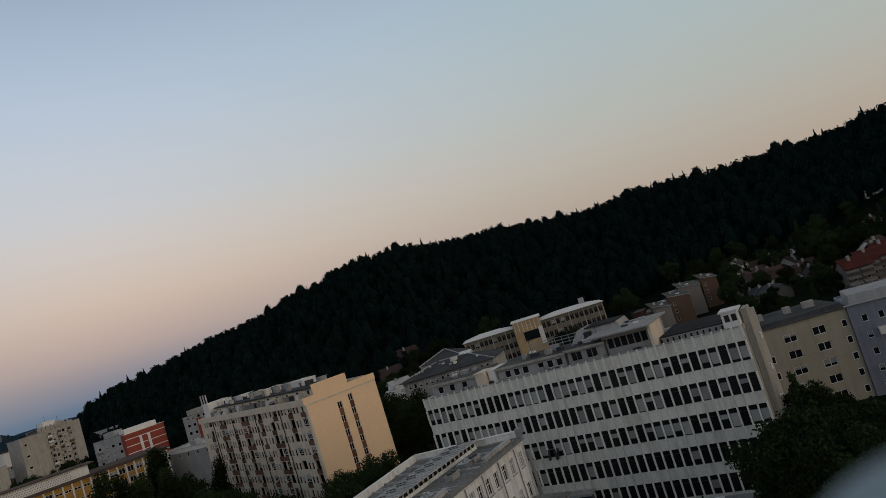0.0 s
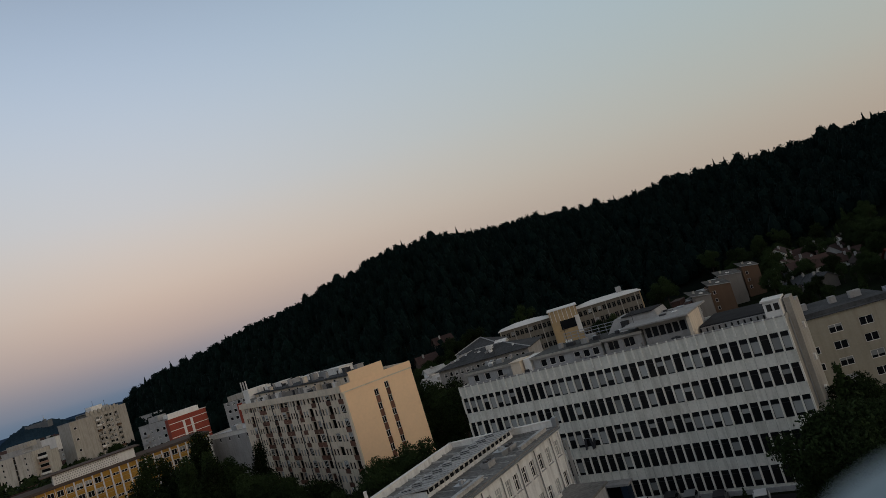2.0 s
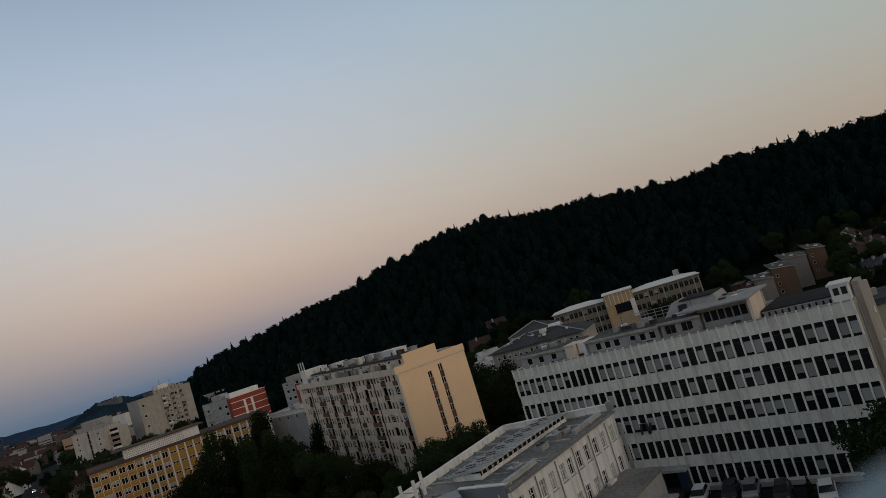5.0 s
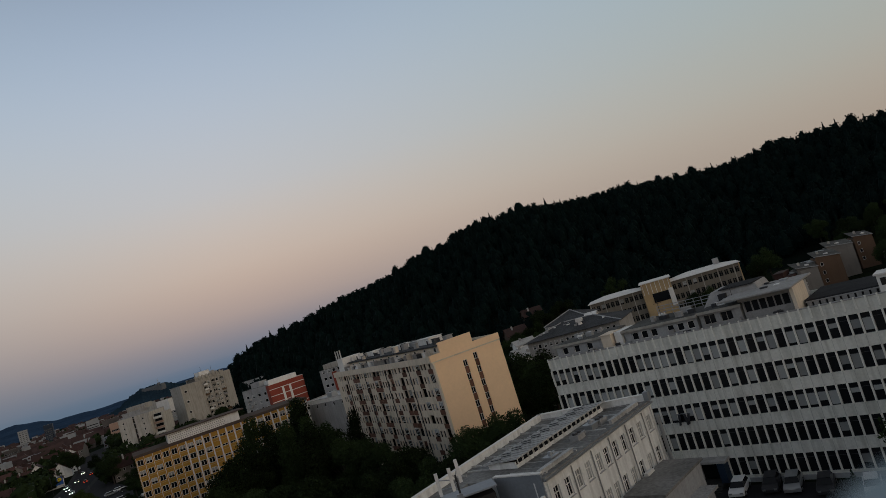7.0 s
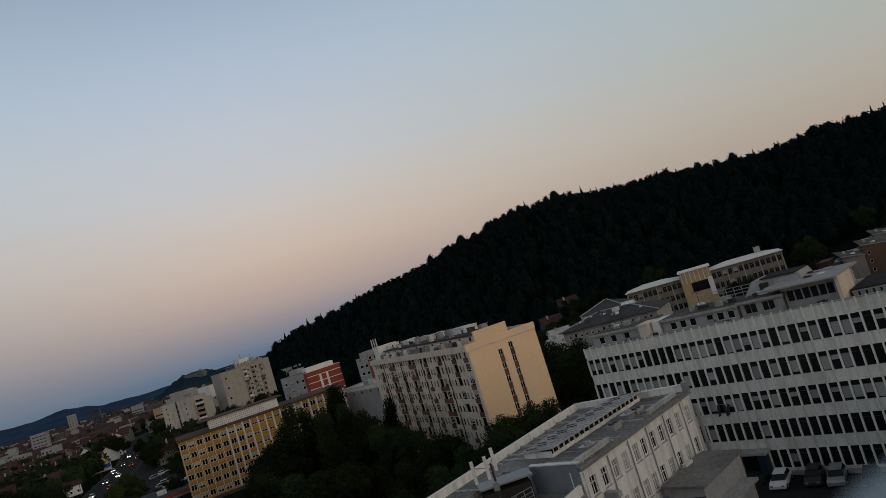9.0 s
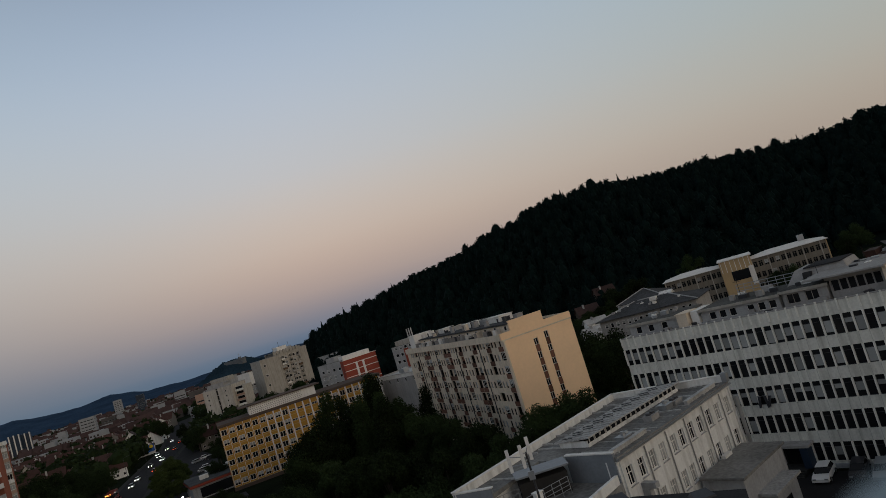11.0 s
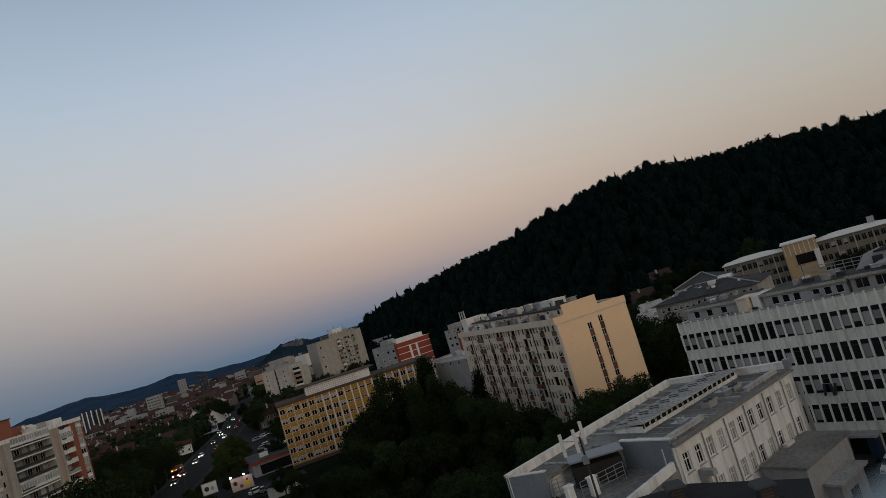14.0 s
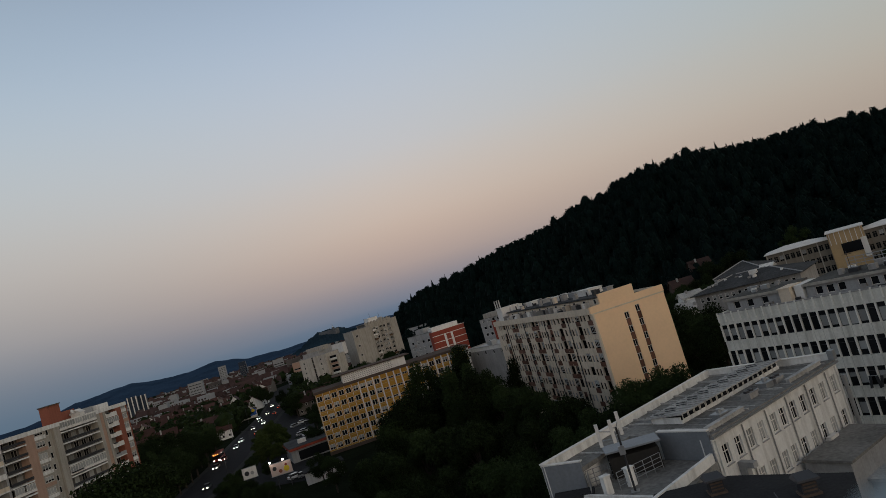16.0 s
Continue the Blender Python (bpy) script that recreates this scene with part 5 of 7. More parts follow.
                if rng.random() < 0.5:
                    part("planter", Geo().box(x0 + 0.4, x0 + 0.4 + 0.3 * (x1 - x0), -0.55, -0.33, z + 0.8, z + 1.05), M_IRON, b)
    part("end_wall", Geo().box(LEN, LEN + 0.3, -0.1, DEP, 0, TOP - 0.3).box(-0.3, 0, -0.1, DEP, 0, TOP - 0.3), M_ORANGE, b, "orange-red rendered end wall")
    part("roof_house", Geo().box(25.4, 28.8, 4, 6.6, TOP - 0.3, 34.0), M_ORANGE, b, "orange-red lift house on the roof")
    part("lift_house_cap", Geo().box(25.2, 29.0, 3.8, 6.8, 34.002, 34.25), M_EAVES, b)
    part("roof_house", Geo().box(28.81, 34.0, 4.5, 7, TOP - 0.3, 32.0), M_ORANGE, b)
    part("dish", Geo().tube((31, 3, TOP), (31, 3, TOP + 1.0), 0.05).tube((31, 2.9, TOP + 1.2), (31, 2.7, TOP + 1.3), 0.55, 0.6, 14), M_WHITE, b)
    part("roof_house", Geo().box(35, 40, 4, 9, TOP - 0.3, 31.3), M_GREYC, b)
    part("dormer", Geo().box(31.5, 33.2, 1.5, 3.9, TOP - 0.3, 30.9).gable(31.5, 33.2, 1.5, 3.9, 30.9, 31.6, 0.2), M_WHITE, b)
    part("roof_house", Geo().box(40.8, 44.5, 3, 8, TOP - 0.3, 31.2), M_PLASTER, b)
    part("plinth", Geo().box(-0.3, LEN + 0.3, -0.1, DEP, -1.1, -0.16), M_GREYC, b)


balcony_flats()


K_FAR = WindowKit(1.6, 1.4, 1, 0.12, 0, M_WHITE, M_GLASS, ((0.3, 0.98), (0.05, 0.98)), True)


def towers():
    # slab tower: a face of loggias between two blank, rain-streaked concrete faces
    p, q = polar(-20.4, 432), polar(-18.3, 440)
    b = thing("tower_block", along(p, q), "tall warm-grey concrete tower block with rows of loggias", "building")
    ln, rng = (q - p).length, random.Random(14)
    cols = [(0.7 + 2.72 * i, 0.7 + 2.72 * i + (2.1 if i % 2 else 1.5)) for i in range(6)]
    rows = [(1.0 + 2.95 * k, 2.75 + 2.95 * k) for k in range(10)]
    g = Geo()
    wall_grid(g, 0, ln, 0, 32.6, cols, rows, 0, 0.35)
    part("front_wall", g, M_TOWER, b)
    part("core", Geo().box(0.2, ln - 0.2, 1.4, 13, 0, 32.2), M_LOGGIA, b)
    kits = {False: WindowKit(1.5, 1.75, 1, 0.12, 0, M_WHITE, M_GLASS, ((0.35, 0.98),), True), True: WindowKit(2.1, 1.75, 2, 0.12, 0, M_WHITE, M_GLASS, ((0.35, 0.98),), True)}
    for z, _ in rows:
        for i, (x0, x1) in enumerate(cols):
            wide = bool(i % 2)
            kits[wide].put(b, x0, 0.15 if not wide or rng.random() < 0.4 else 1.25, z, 0 if rng.random() < 0.35 else None)
            if wide:
                part("balcony", Geo().box(x0 - 0.2, x1 + 0.2, -0.9, -0.005, z - 0.55, z + 0.45), rng.choice((M_TOWER, M_TOWER, M_PLASTER, M_DARKBAND, M_BROWNWALL)), b)
    part("rear_wall", Geo().box(0, ln, 13.6, 14, 0, 32.6), M_TOWER, b)
    part("side_wing", Geo().box(-12.5, -0.02, -4.5, 9, 0, 30.5), M_TOWER, b)
    part("side_wing", Geo().box(ln + 0.02, ln + 4.5, 1, 11, 0, 32.0), M_TOWER, b)
    part("wing_cap", Geo().box(-12.7, 0.0, -4.7, 9.2, 30.502, 30.9), M_DARKBAND, b)
    for x, z in ((-10.8, 26.2), (-10.8, 20.3), (-10.8, 14.4), (-10.8, 8.5)):
        K_FAR.put(b, x, -4.56, z)
    part("roof_slab", Geo().box(-0.1, ln + 0.1, -0.1, 14.1, 32.602, 32.9), M_DARKBAND, b)
    part("roof_house", Geo().box(4, 10.5, 3, 9, 32.902, 35.6), M_WHITE, b)
    part("roof_house", Geo().box(11, 14.5, 4, 9, 32.902, 34.4), M_GREYC, b)
    for i in range(8):
        part("roof_fin", Geo().box(-1 + i * 2.25, 0.1 + i * 2.25, -0.6, -0.11, 31.2, 33.5), M_TOWER, b)
    for x, y, h in ((1.5, 4, 3.2), (7.0, 6, 5.6), (13, 5, 4.4)):
        part("aerial", Geo().tube((x, y, 32.9), (x, y, 32.9 + h), 0.09), M_IRON, b)
    # paler tower with a dark stair slot down its face and few windows
    p, q = polar(-26.4, 425), polar(-24.3, 415)
    b = thing("tower_block", along(p, q), "pale grey apartment tower with a dark stair slot", "building")
    ln = (q - p).length
    c = ln / 2 - 0.6
    small = WindowKit(1.0, 1.2, 1, 0.1, 0, M_WHITE, far=True)
    rows = [(2.2 + 2.9 * k, 3.4 + 2.9 * k) for k in range(7)]
    xs = [2.3, ln - 4.2]
    g = Geo()
    for x0, x1, holes in ((0, c, [(xs[0], xs[0] + 1.0)]), (c + 1.2, ln, [(xs[1], xs[1] + 1.0)])):
        wall_grid(g, x0, x1, 0, 22.6, holes, rows, 0, 0.35)
    part("front_wall", g, M_PALETOWER, b, "pale rain-streaked rendered wall")
    for z, _ in rows:
        for x in xs:
            small.put(b, x, 0.1, z)
        part("stair_landing", Geo().box(c, c + 1.2, 0.12, 0.5, z + 1.9, z + 2.3), M_DARKBAND, b)
    part("core", Geo().box(0.3, ln - 0.3, 0.6, 15.6, 0, 22.3), M_INSIDE, b)
    for x in (-0.3, ln + 0.01):
        part("side_wall", Geo().box(x, x + 0.29, 0.4, 16, 0, 22.6), M_PALETOWER, b)
    part("roof_slab", Geo().box(-0.4, ln + 0.4, -0.1, 16, 22.602, 22.9), M_GREYC, b)
    part("roof_house", Geo().box(1.5, ln - 6, 3, 12, 22.902, 25.2), M_GREYC, b)
    part("roof_house", Geo().box(3.5, ln - 4, 5, 13, 25.202, 27.9), M_TOWER, b)
    for k in range(3):
        part("roof_rail", Geo().box(0.4 + k, ln - 0.6, 1.0 + k, 1.15 + k, 23.2 + 1.9 * k, 23.5 + 1.9 * k), M_GREYC, b)
    w = part("end_wing", Geo().box(ln + 0.4, ln + 6.5, 3, 12, 0, 20.5), M_PALETOWER, b)
    for k in range(7):
        part("balcony", Geo().box(ln + 1.0, ln + 5.9, 2.0, 2.99, 1.2 + 2.8 * k, 2.2 + 2.8 * k), M_SALMON if k % 3 else M_PLASTER, w)
        part("opening", Geo().box(ln + 1.2, ln + 5.6, 2.9, 2.995, 2.25 + 2.8 * k, 3.6 + 2.8 * k), M_GLASS, w)
    part("base", Geo().box(-6, ln + 3, -5, -0.4, 0, 3.4), M_PLASTER, b)
    # blocks behind
    for az, d, w, top, mat in ((-25.6, 560, 16, 26, M_GREYC), (-23.9, 600, 18, 24, M_WHITE), (-22.9, 520, 14, 16, M_TOWER), (-21.9, 640, 13, 22, M_GREYC), (-17.2, 520, 20, 20, M_GREYC)):
        plain_block("housing_block", polar(az, d), polar(az, d) + Vector((w * 0.9, -w * 0.35, 0)), 12, top, "grey multi-storey housing block among trees", mat, 4, 5, K_FAR, 2.5, 3.0, 0.5, False, None, int(d))


towers()


def red_block():
    p, q = polar(-15.35, 304), polar(-12.55, 309)
    b, ln = plain_block("red_block", p, q, 14, 20.2, "orange-red clad block with white bands and stair glazing", M_RED, 3, 1, K_FAR, 0.6, 3.2, 0, False, M_WHITE, 2)
    for z in (4.0, 6.8, 9.6, 12.4, 15.2, 18.0):
        part("band", Geo().box(0, ln, -0.12, -0.01, z, z + 0.28), M_PLASTER, b)
    for x in (5.4, 8.6):
        part("stair_glazing", Geo().box(x, x + 1.0, -0.2, -0.13, 1, 18), M_WHITE, b)
    part("roof_storey", Geo().box(1, ln - 2, 2, 8, 19.8, 22.2), M_WHITE, b)
    p2 = polar(-17.4, 318)
    b2, l2 = plain_block("grey_block", p2, polar(-15.4, 307), 12, 20.6, "grey apartment block with balconies beside the red one", M_GREYC, 4, 6, K_FAR, 1.6, 3.0, 0.4, False, None, 6)
    for z in range(6):
        part("balcony", Geo().box(1, 4.5, -1.0, -0.01, 0.9 + 3 * z, 1.9 + 3 * z), M_GREYC, b2)
    part("roof_house", Geo().box(3, 8, 3, 8, 20, 22.8), M_GREYC, b2)
    # low white hall
    p3, q3 = polar(-13.2, 214), polar(-9.6, 196)
    b3, l3 = plain_block("white_hall", p3, q3, 12, 15.6, "grey-rendered hall with a pale roof band and few windows", M_DARKBAND, 5, 1, K_SMALL, 13.2, 3.0, 0, False, M_SHEET, 2, over=0.3)
    part("roof_unit", Geo().box(9, 11.4, 3, 5, 15.2, 16.6), M_STEEL, b3)
    part("roof_band", Geo().box(0, l3, -0.08, -0.01, 14.5, 15.55), M_WHITE, b3)
    b4, l4 = plain_block("blue_grey_block", polar(-11.2, 300), polar(-9.3, 292), 10, 19.5, "grey apartment block with a red stripe", M_GREYC, 4, 6, K_FAR, 3, 3.0, 0.4, False, None, 8)
    part("stripe", Geo().box(6.5, 9, -0.15, -0.01, 4, 18), M_RED, b4)
    part("roof_storey", Geo().box(1, 9, 2, 8, 19, 21.6), M_TOWER, b4)


red_block()


def hospital():
    """Long pavilion on the slope, behind the office block."""
    p, q = polar(11.8, 262), polar(23.6, 262)
    b = thing("hospital_pavilion", along(p, q), "long ochre hospital pavilion with a pale metal roof", "building")
    LEN, TOP = (q - p).length, 15.7
    mid0, mid1 = 19.5, 30.0
    wk = WindowKit(1.34, 2.0, 2, 0.07, 0.7, M_HOSPITAL, M_GLASS, ((0.3, 0.98),))
    rng = random.Random(6)
    for x0, x1, y in ((0, mid0, 0), (mid1, LEN, 0)):
        n = int((x1 - x0) / 1.75)
        gap = (x1 - x0) / n
        g = Geo()
        rows = [(4.2, 6.2), (7.8, 9.8), (11.6, 13.6)]
        wall_grid(g, x0, x1, 0, TOP - 0.8, [(x0 + gap * i + gap / 2 - 0.67, x0 + gap * i + gap / 2 + 0.67) for i in range(n)], rows, y, 0.3)
        part("wing_wall", g, M_HOSPITAL, b)
        part("core", Geo().box(x0 + 0.1, x1 - 0.1, 0.6, 11.5, 0, TOP - 0.9), M_INSIDE, b)
        for z, _ in rows:
            for i in range(n):
                wk.put(b, x0 + gap * i + gap / 2 - 0.67, 0.06, z, 0 if rng.random() < 0.12 else None)
        for i in range(0, n + 1, 3):
            part("pilaster", Geo().box(x0 + gap * i - 0.14, x0 + gap * i + 0.14, -0.2, -0.002, 3.5, TOP - 0.8), M_TOWER, b)
        part("roof", Geo().hip(x0, x1, 0, 12, TOP - 0.75, TOP + 0.5, 0.8), M_WHITE, b, "pale metal hipped roof")
    part("centre_wall", Geo().box(mid0, mid1, -1.6, 12, 0, TOP + 0.9).box(mid0 + 2.5, mid1 + 0.8, -3.6, -1.61, 3.2, 3.5), M_OCHRE, b)
    part("centre_roof", Geo().box(mid0 - 0.5, mid1 + 0.5, -2.1, 12.5, TOP + 0.902, TOP + 1.2), M_WHITE, b)
    part("glazing", Geo().box(mid0 + 3.2, mid1 - 1.2, -1.75, -1.61, 9.0, 12.4), M_GLASS, b)
    part("panel", Geo().box(mid1 - 1.5, mid1 + 0.2, -2.0, -1.76, 6.5, 13.0), M_WHITE, b)
    for i in range(7):
        part("pilaster", Geo().box(mid0 + 0.4 + i * 1.55, mid0 + 0.6 + i * 1.55, -1.7, -1.601, 12.5, TOP + 0.85), M_PLASTER, b)
    for x in (-0.3, LEN + 0.01):
        part("end_wall", Geo().box(x, x + 0.29, 0, 12, 0, TOP - 0.8), M_OCHRE, b)
    part("chimney", Geo().box(LEN - 7.5, LEN - 5.5, 5, 7, TOP, TOP + 2.4), M_GREYC, b)
    # old tiled wing in front
    p2, q2 = polar(5.9, 170), polar(13.6, 163)
    b2, l2 = plain_block("old_clinic", p2, q2, 15, 16.2, "older grey clinic with dark hipped tile roofs", M_DARKBAND, 15, 4, K_SMALL, 3.4, 3.6, 0.3, False, M_SLATE, 4)
    part("hip_roof", Geo().hip(0, l2, 0, 15, 16.25, 18.3, 0.8), M_SLATE, b2)
    part("hip_roof", Geo().hip(2.2, 13.5, 11, 22, 18.0, 20.3, 0.5), M_SLATE, b2)
    part("upper_wall", Geo().box(2.4, 13.3, 11.2, 21.8, 0, 17.79), M_PLASTER, b2)
    part("dormer", Geo().box(13.6, 16.2, 8.5, 11.5, 16.5, 18.2).gable(13.6, 16.2, 8.5, 11.5, 18.2, 18.9, 0.3), M_PLASTER, b2)
    for x0, y0, z0, x1, y1, z1 in ((8.3, 7.5, 18.3, l2 - 8.3, 7.5, 18.3), (-0.8, -0.8, 16.25, 7.5, 7.5, 18.3), (l2 + 0.8, -0.8, 16.25, l2 - 7.5, 7.5, 18.3), (1.7, 10.5, 18.0, 7.7, 16.5, 20.3), (14.0, 10.5, 18.0, 8.0, 16.5, 20.3)):
        part("ridge_cap", Geo().tube((x0, y0, z0 + 0.05), (x1, y1, z1 + 0.05), 0.14), M_GREYC, b2)
    vr = random.Random(8)
    for _ in range(14):
        x, y = vr.uniform(2, l2 - 2), vr.uniform(1.5, 7)
        part("roof_vent", Geo().box(x, x + vr.uniform(0.3, 0.8), y, y + 0.5, 16.4, 17.1 + y * 0.16), vr.choice((M_STEEL, M_PLASTER, M_DARKBAND)), b2)
    part("roof_fan", Geo().tube((13.5, 3.0, 16.4), (13.5, 3.0, 18.4), 0.6, 0.45, 10).box(12.7, 14.3, 2.4, 3.6, 17.9, 18.7), M_WHITE, b2)


hospital()


def villa(p, heading, w, d, h, ridge, wall, roof, label, group="houses on the slope", floors=2, name="house"):
    t = thing(name, pose(p[0], p[1], p[2], 0, 0, heading), label, "house", group)
    n = max(2, int(w / 2.6))
    g = Geo()
    xs = [w * (i + 0.5) / n - 0.5 for i in range(n)]
    rows = [(h * k / floors + 0.9, h * k / floors + 2.1) for k in range(floors)]
    wall_grid(g, 0, w, -4, h, [(x, x + 1.0) for x in xs], rows, 0, 0.25)
    g.box(0, 0.25, 0.252, d, -4, h), g.box(w - 0.25, w, 0.252, d, -4, h), g.box(0, w, d, d + 0.2, -4, h)
    for x in (0.0, w - 0.2):
        g.solid([(x, 0, h), (x, d, h), (x, d / 2, h + ridge - 0.2), (x + 0.2, 0, h), (x + 0.2, d, h), (x + 0.2, d / 2, h + ridge - 0.2)], [(0, 2, 1), (3, 4, 5), (0, 3, 5, 2), (1, 2, 5, 4)])
    part("wall", g, wall, t)
    part("core", Geo().box(0.3, w - 0.3, 0.45, d - 0.1, -4, h - 0.05), M_INSIDE, t)
    part("roof", Geo().gable(0, w, 0, d, h, h + ridge, 0.6), roof, t)
    part("chimney", Geo().box(w * 0.3, w * 0.3 + 0.7, d * 0.3, d * 0.3 + 0.7, h + ridge * 0.3, h + ridge + 0.5), M_DARKBAND, t)
    for z, _ in rows:
        for x in xs:
            K_VILLA.put(t, x, 0.08, z)
    return t


K_VILLA = WindowKit(1.0, 1.2, 1, 0.1, 0, M_WHITE, far=True)


def terraced_house(p, q, top, wall, label):
    t = thing("terraced_house", along(p, q), label, "house", "terraced houses")
    w, d = (Vector(q) - Vector(p)).length, 11.0
    rows = [(top - 2.4 - 2.7 * k, top - 1.2 - 2.7 * k) for k in (2, 1, 0)]
    part("front_wall", Geo().box(1.8, w, 0, 0.25, -2, top), wall, t)
    part("front_wall", Geo().box(0, 0.9, 0, 0.25, -2, top), wall, t)
    z = -2.0
    for z0, z1 in rows:
        part("wall_panel", Geo().box(0.9, 1.8, 0, 0.25, z, z0), wall, t)
        z = z1
    part("wall_panel", Geo().box(0.9, 1.8, 0, 0.25, z, top), wall, t)
    part("gable", Geo().solid([(0, 0, top), (w, 0, top), (0, 0, top + 0.9), (0, 0.25, top), (w, 0.25, top), (0, 0.25, top + 0.9)], [(0, 1, 2), (3, 5, 4), (0, 2, 5, 3), (1, 4, 5, 2), (0, 3, 4, 1)]), wall, t)
    part("rear_wall", Geo().box(0, 0.25, 0.252, d, -2, top).box(w - 0.25, w, 0.252, d, -2, top).box(0, w, d, d + 0.25, -2, top), wall, t)
    part("core", Geo().box(0.3, w - 0.3, 0.5, d - 0.1, -2, top - 0.05), M_INSIDE, t)
    a, z = [(-0.4, -0.35), (w + 0.3, -0.35), (w + 0.3, d + 0.4), (-0.4, d + 0.4)], [top + 0.98, top + 0.0, top + 0.9, top + 1.9]
    part("roof", Geo().solid([(x, y, h) for (x, y), h in zip(a, z)] + [(x, y, h + 0.2) for (x, y), h in zip(a, z)],
                             [(3, 2, 1, 0), (4, 5, 6, 7), (0, 1, 5, 4), (1, 2, 6, 5), (2, 3, 7, 6), (3, 0, 4, 7)]), M_ROOF, t)
    part("verge", Geo().solid([(-0.42, -0.4, top + 1.0), (w + 0.32, -0.4, top + 0.02), (w + 0.32, -0.36, top + 0.02), (-0.42, -0.36, top + 1.0), (-0.42, -0.4, top + 1.22), (w + 0.32, -0.4, top + 0.24), (w + 0.32, -0.36, top + 0.24), (-0.42, -0.36, top + 1.22)],
                              [(3, 2, 1, 0), (4, 5, 6, 7), (0, 1, 5, 4), (1, 2, 6, 5), (2, 3, 7, 6), (3, 0, 4, 7)]), M_GREYC, t)
    part("chimney", Geo().box(1.4, 2.1, 5, 5.7, top + 0.6, top + 2.2), M_TOWER, t)
    part("skylight", Geo().box(3.2, 4.4, 3.0, 4.2, top + 0.7, top + 1.2), M_WHITE, t)
    wing = part("side_wing", Geo().box(-3.6, -0.05, 3.0, 9.5, -2, top - 0.5), M_HOUSE, t)
    part("wing_roof", Geo().box(-4.0, -0.42, 2.6, 9.8, top - 0.498, top - 0.25), M_SHEET, wing)
    for k in range(3):
        part("balcony", Geo().box(-3.8, -0.6, 2.2, 2.99, top - 2.6 - 2.7 * k, top - 1.7 - 2.7 * k), M_TOWER, wing)
    for z0, _ in rows:
        K_TERRACE.put(t, 0.9, 0.08, z0)


K_TERRACE = WindowKit(0.9, 1.2, 1, 0.1, 0, M_WHITE, far=True)


def stepped_flats():
    p, q = polar(25.6, 240), polar(27.25, 238)
    b = thing("stepped_flats", along(p, q), "low red-brown flats with stepped pale balconies", "building")
    w = (q - p).length
    part("wall", Geo().box(0, w, 0, 8, -1, 6.0).box(0, w * 0.75, 0.5, 8, 6.002, 7.6).box(0, w * 0.4, 1.0, 8, 7.602, 9.0), M_TILE, b)
    part("roof", Geo().box(-0.3, w * 0.42, 0.7, 8.3, 9.002, 9.25), M_SLOPETILE, b)
    for k in range(4):
        for x in (0.6, w * 0.5):
            part("balcony", Geo().box(x, x + w * 0.36, -1.1, -0.01, 1.2 + 1.9 * k, 1.75 + 1.9 * k) if 1.2 + 1.9 * k < 5.2 or x < 1 else Geo().box(x, x + w * 0.2, -0.6, -0.01, 4.4, 5.0), M_TOWER, b)


# white gables: bearing, distance, ground height, length
GABLES = ((34.67, 300, 7.5, 10), (34.88, 285, 3.8, 9), (36.62, 290, 1.6, 9), (44.1, 330, 8.0, 9), (41.25, 310, 3.6, 8), (38.86, 312, 5.2, 12))


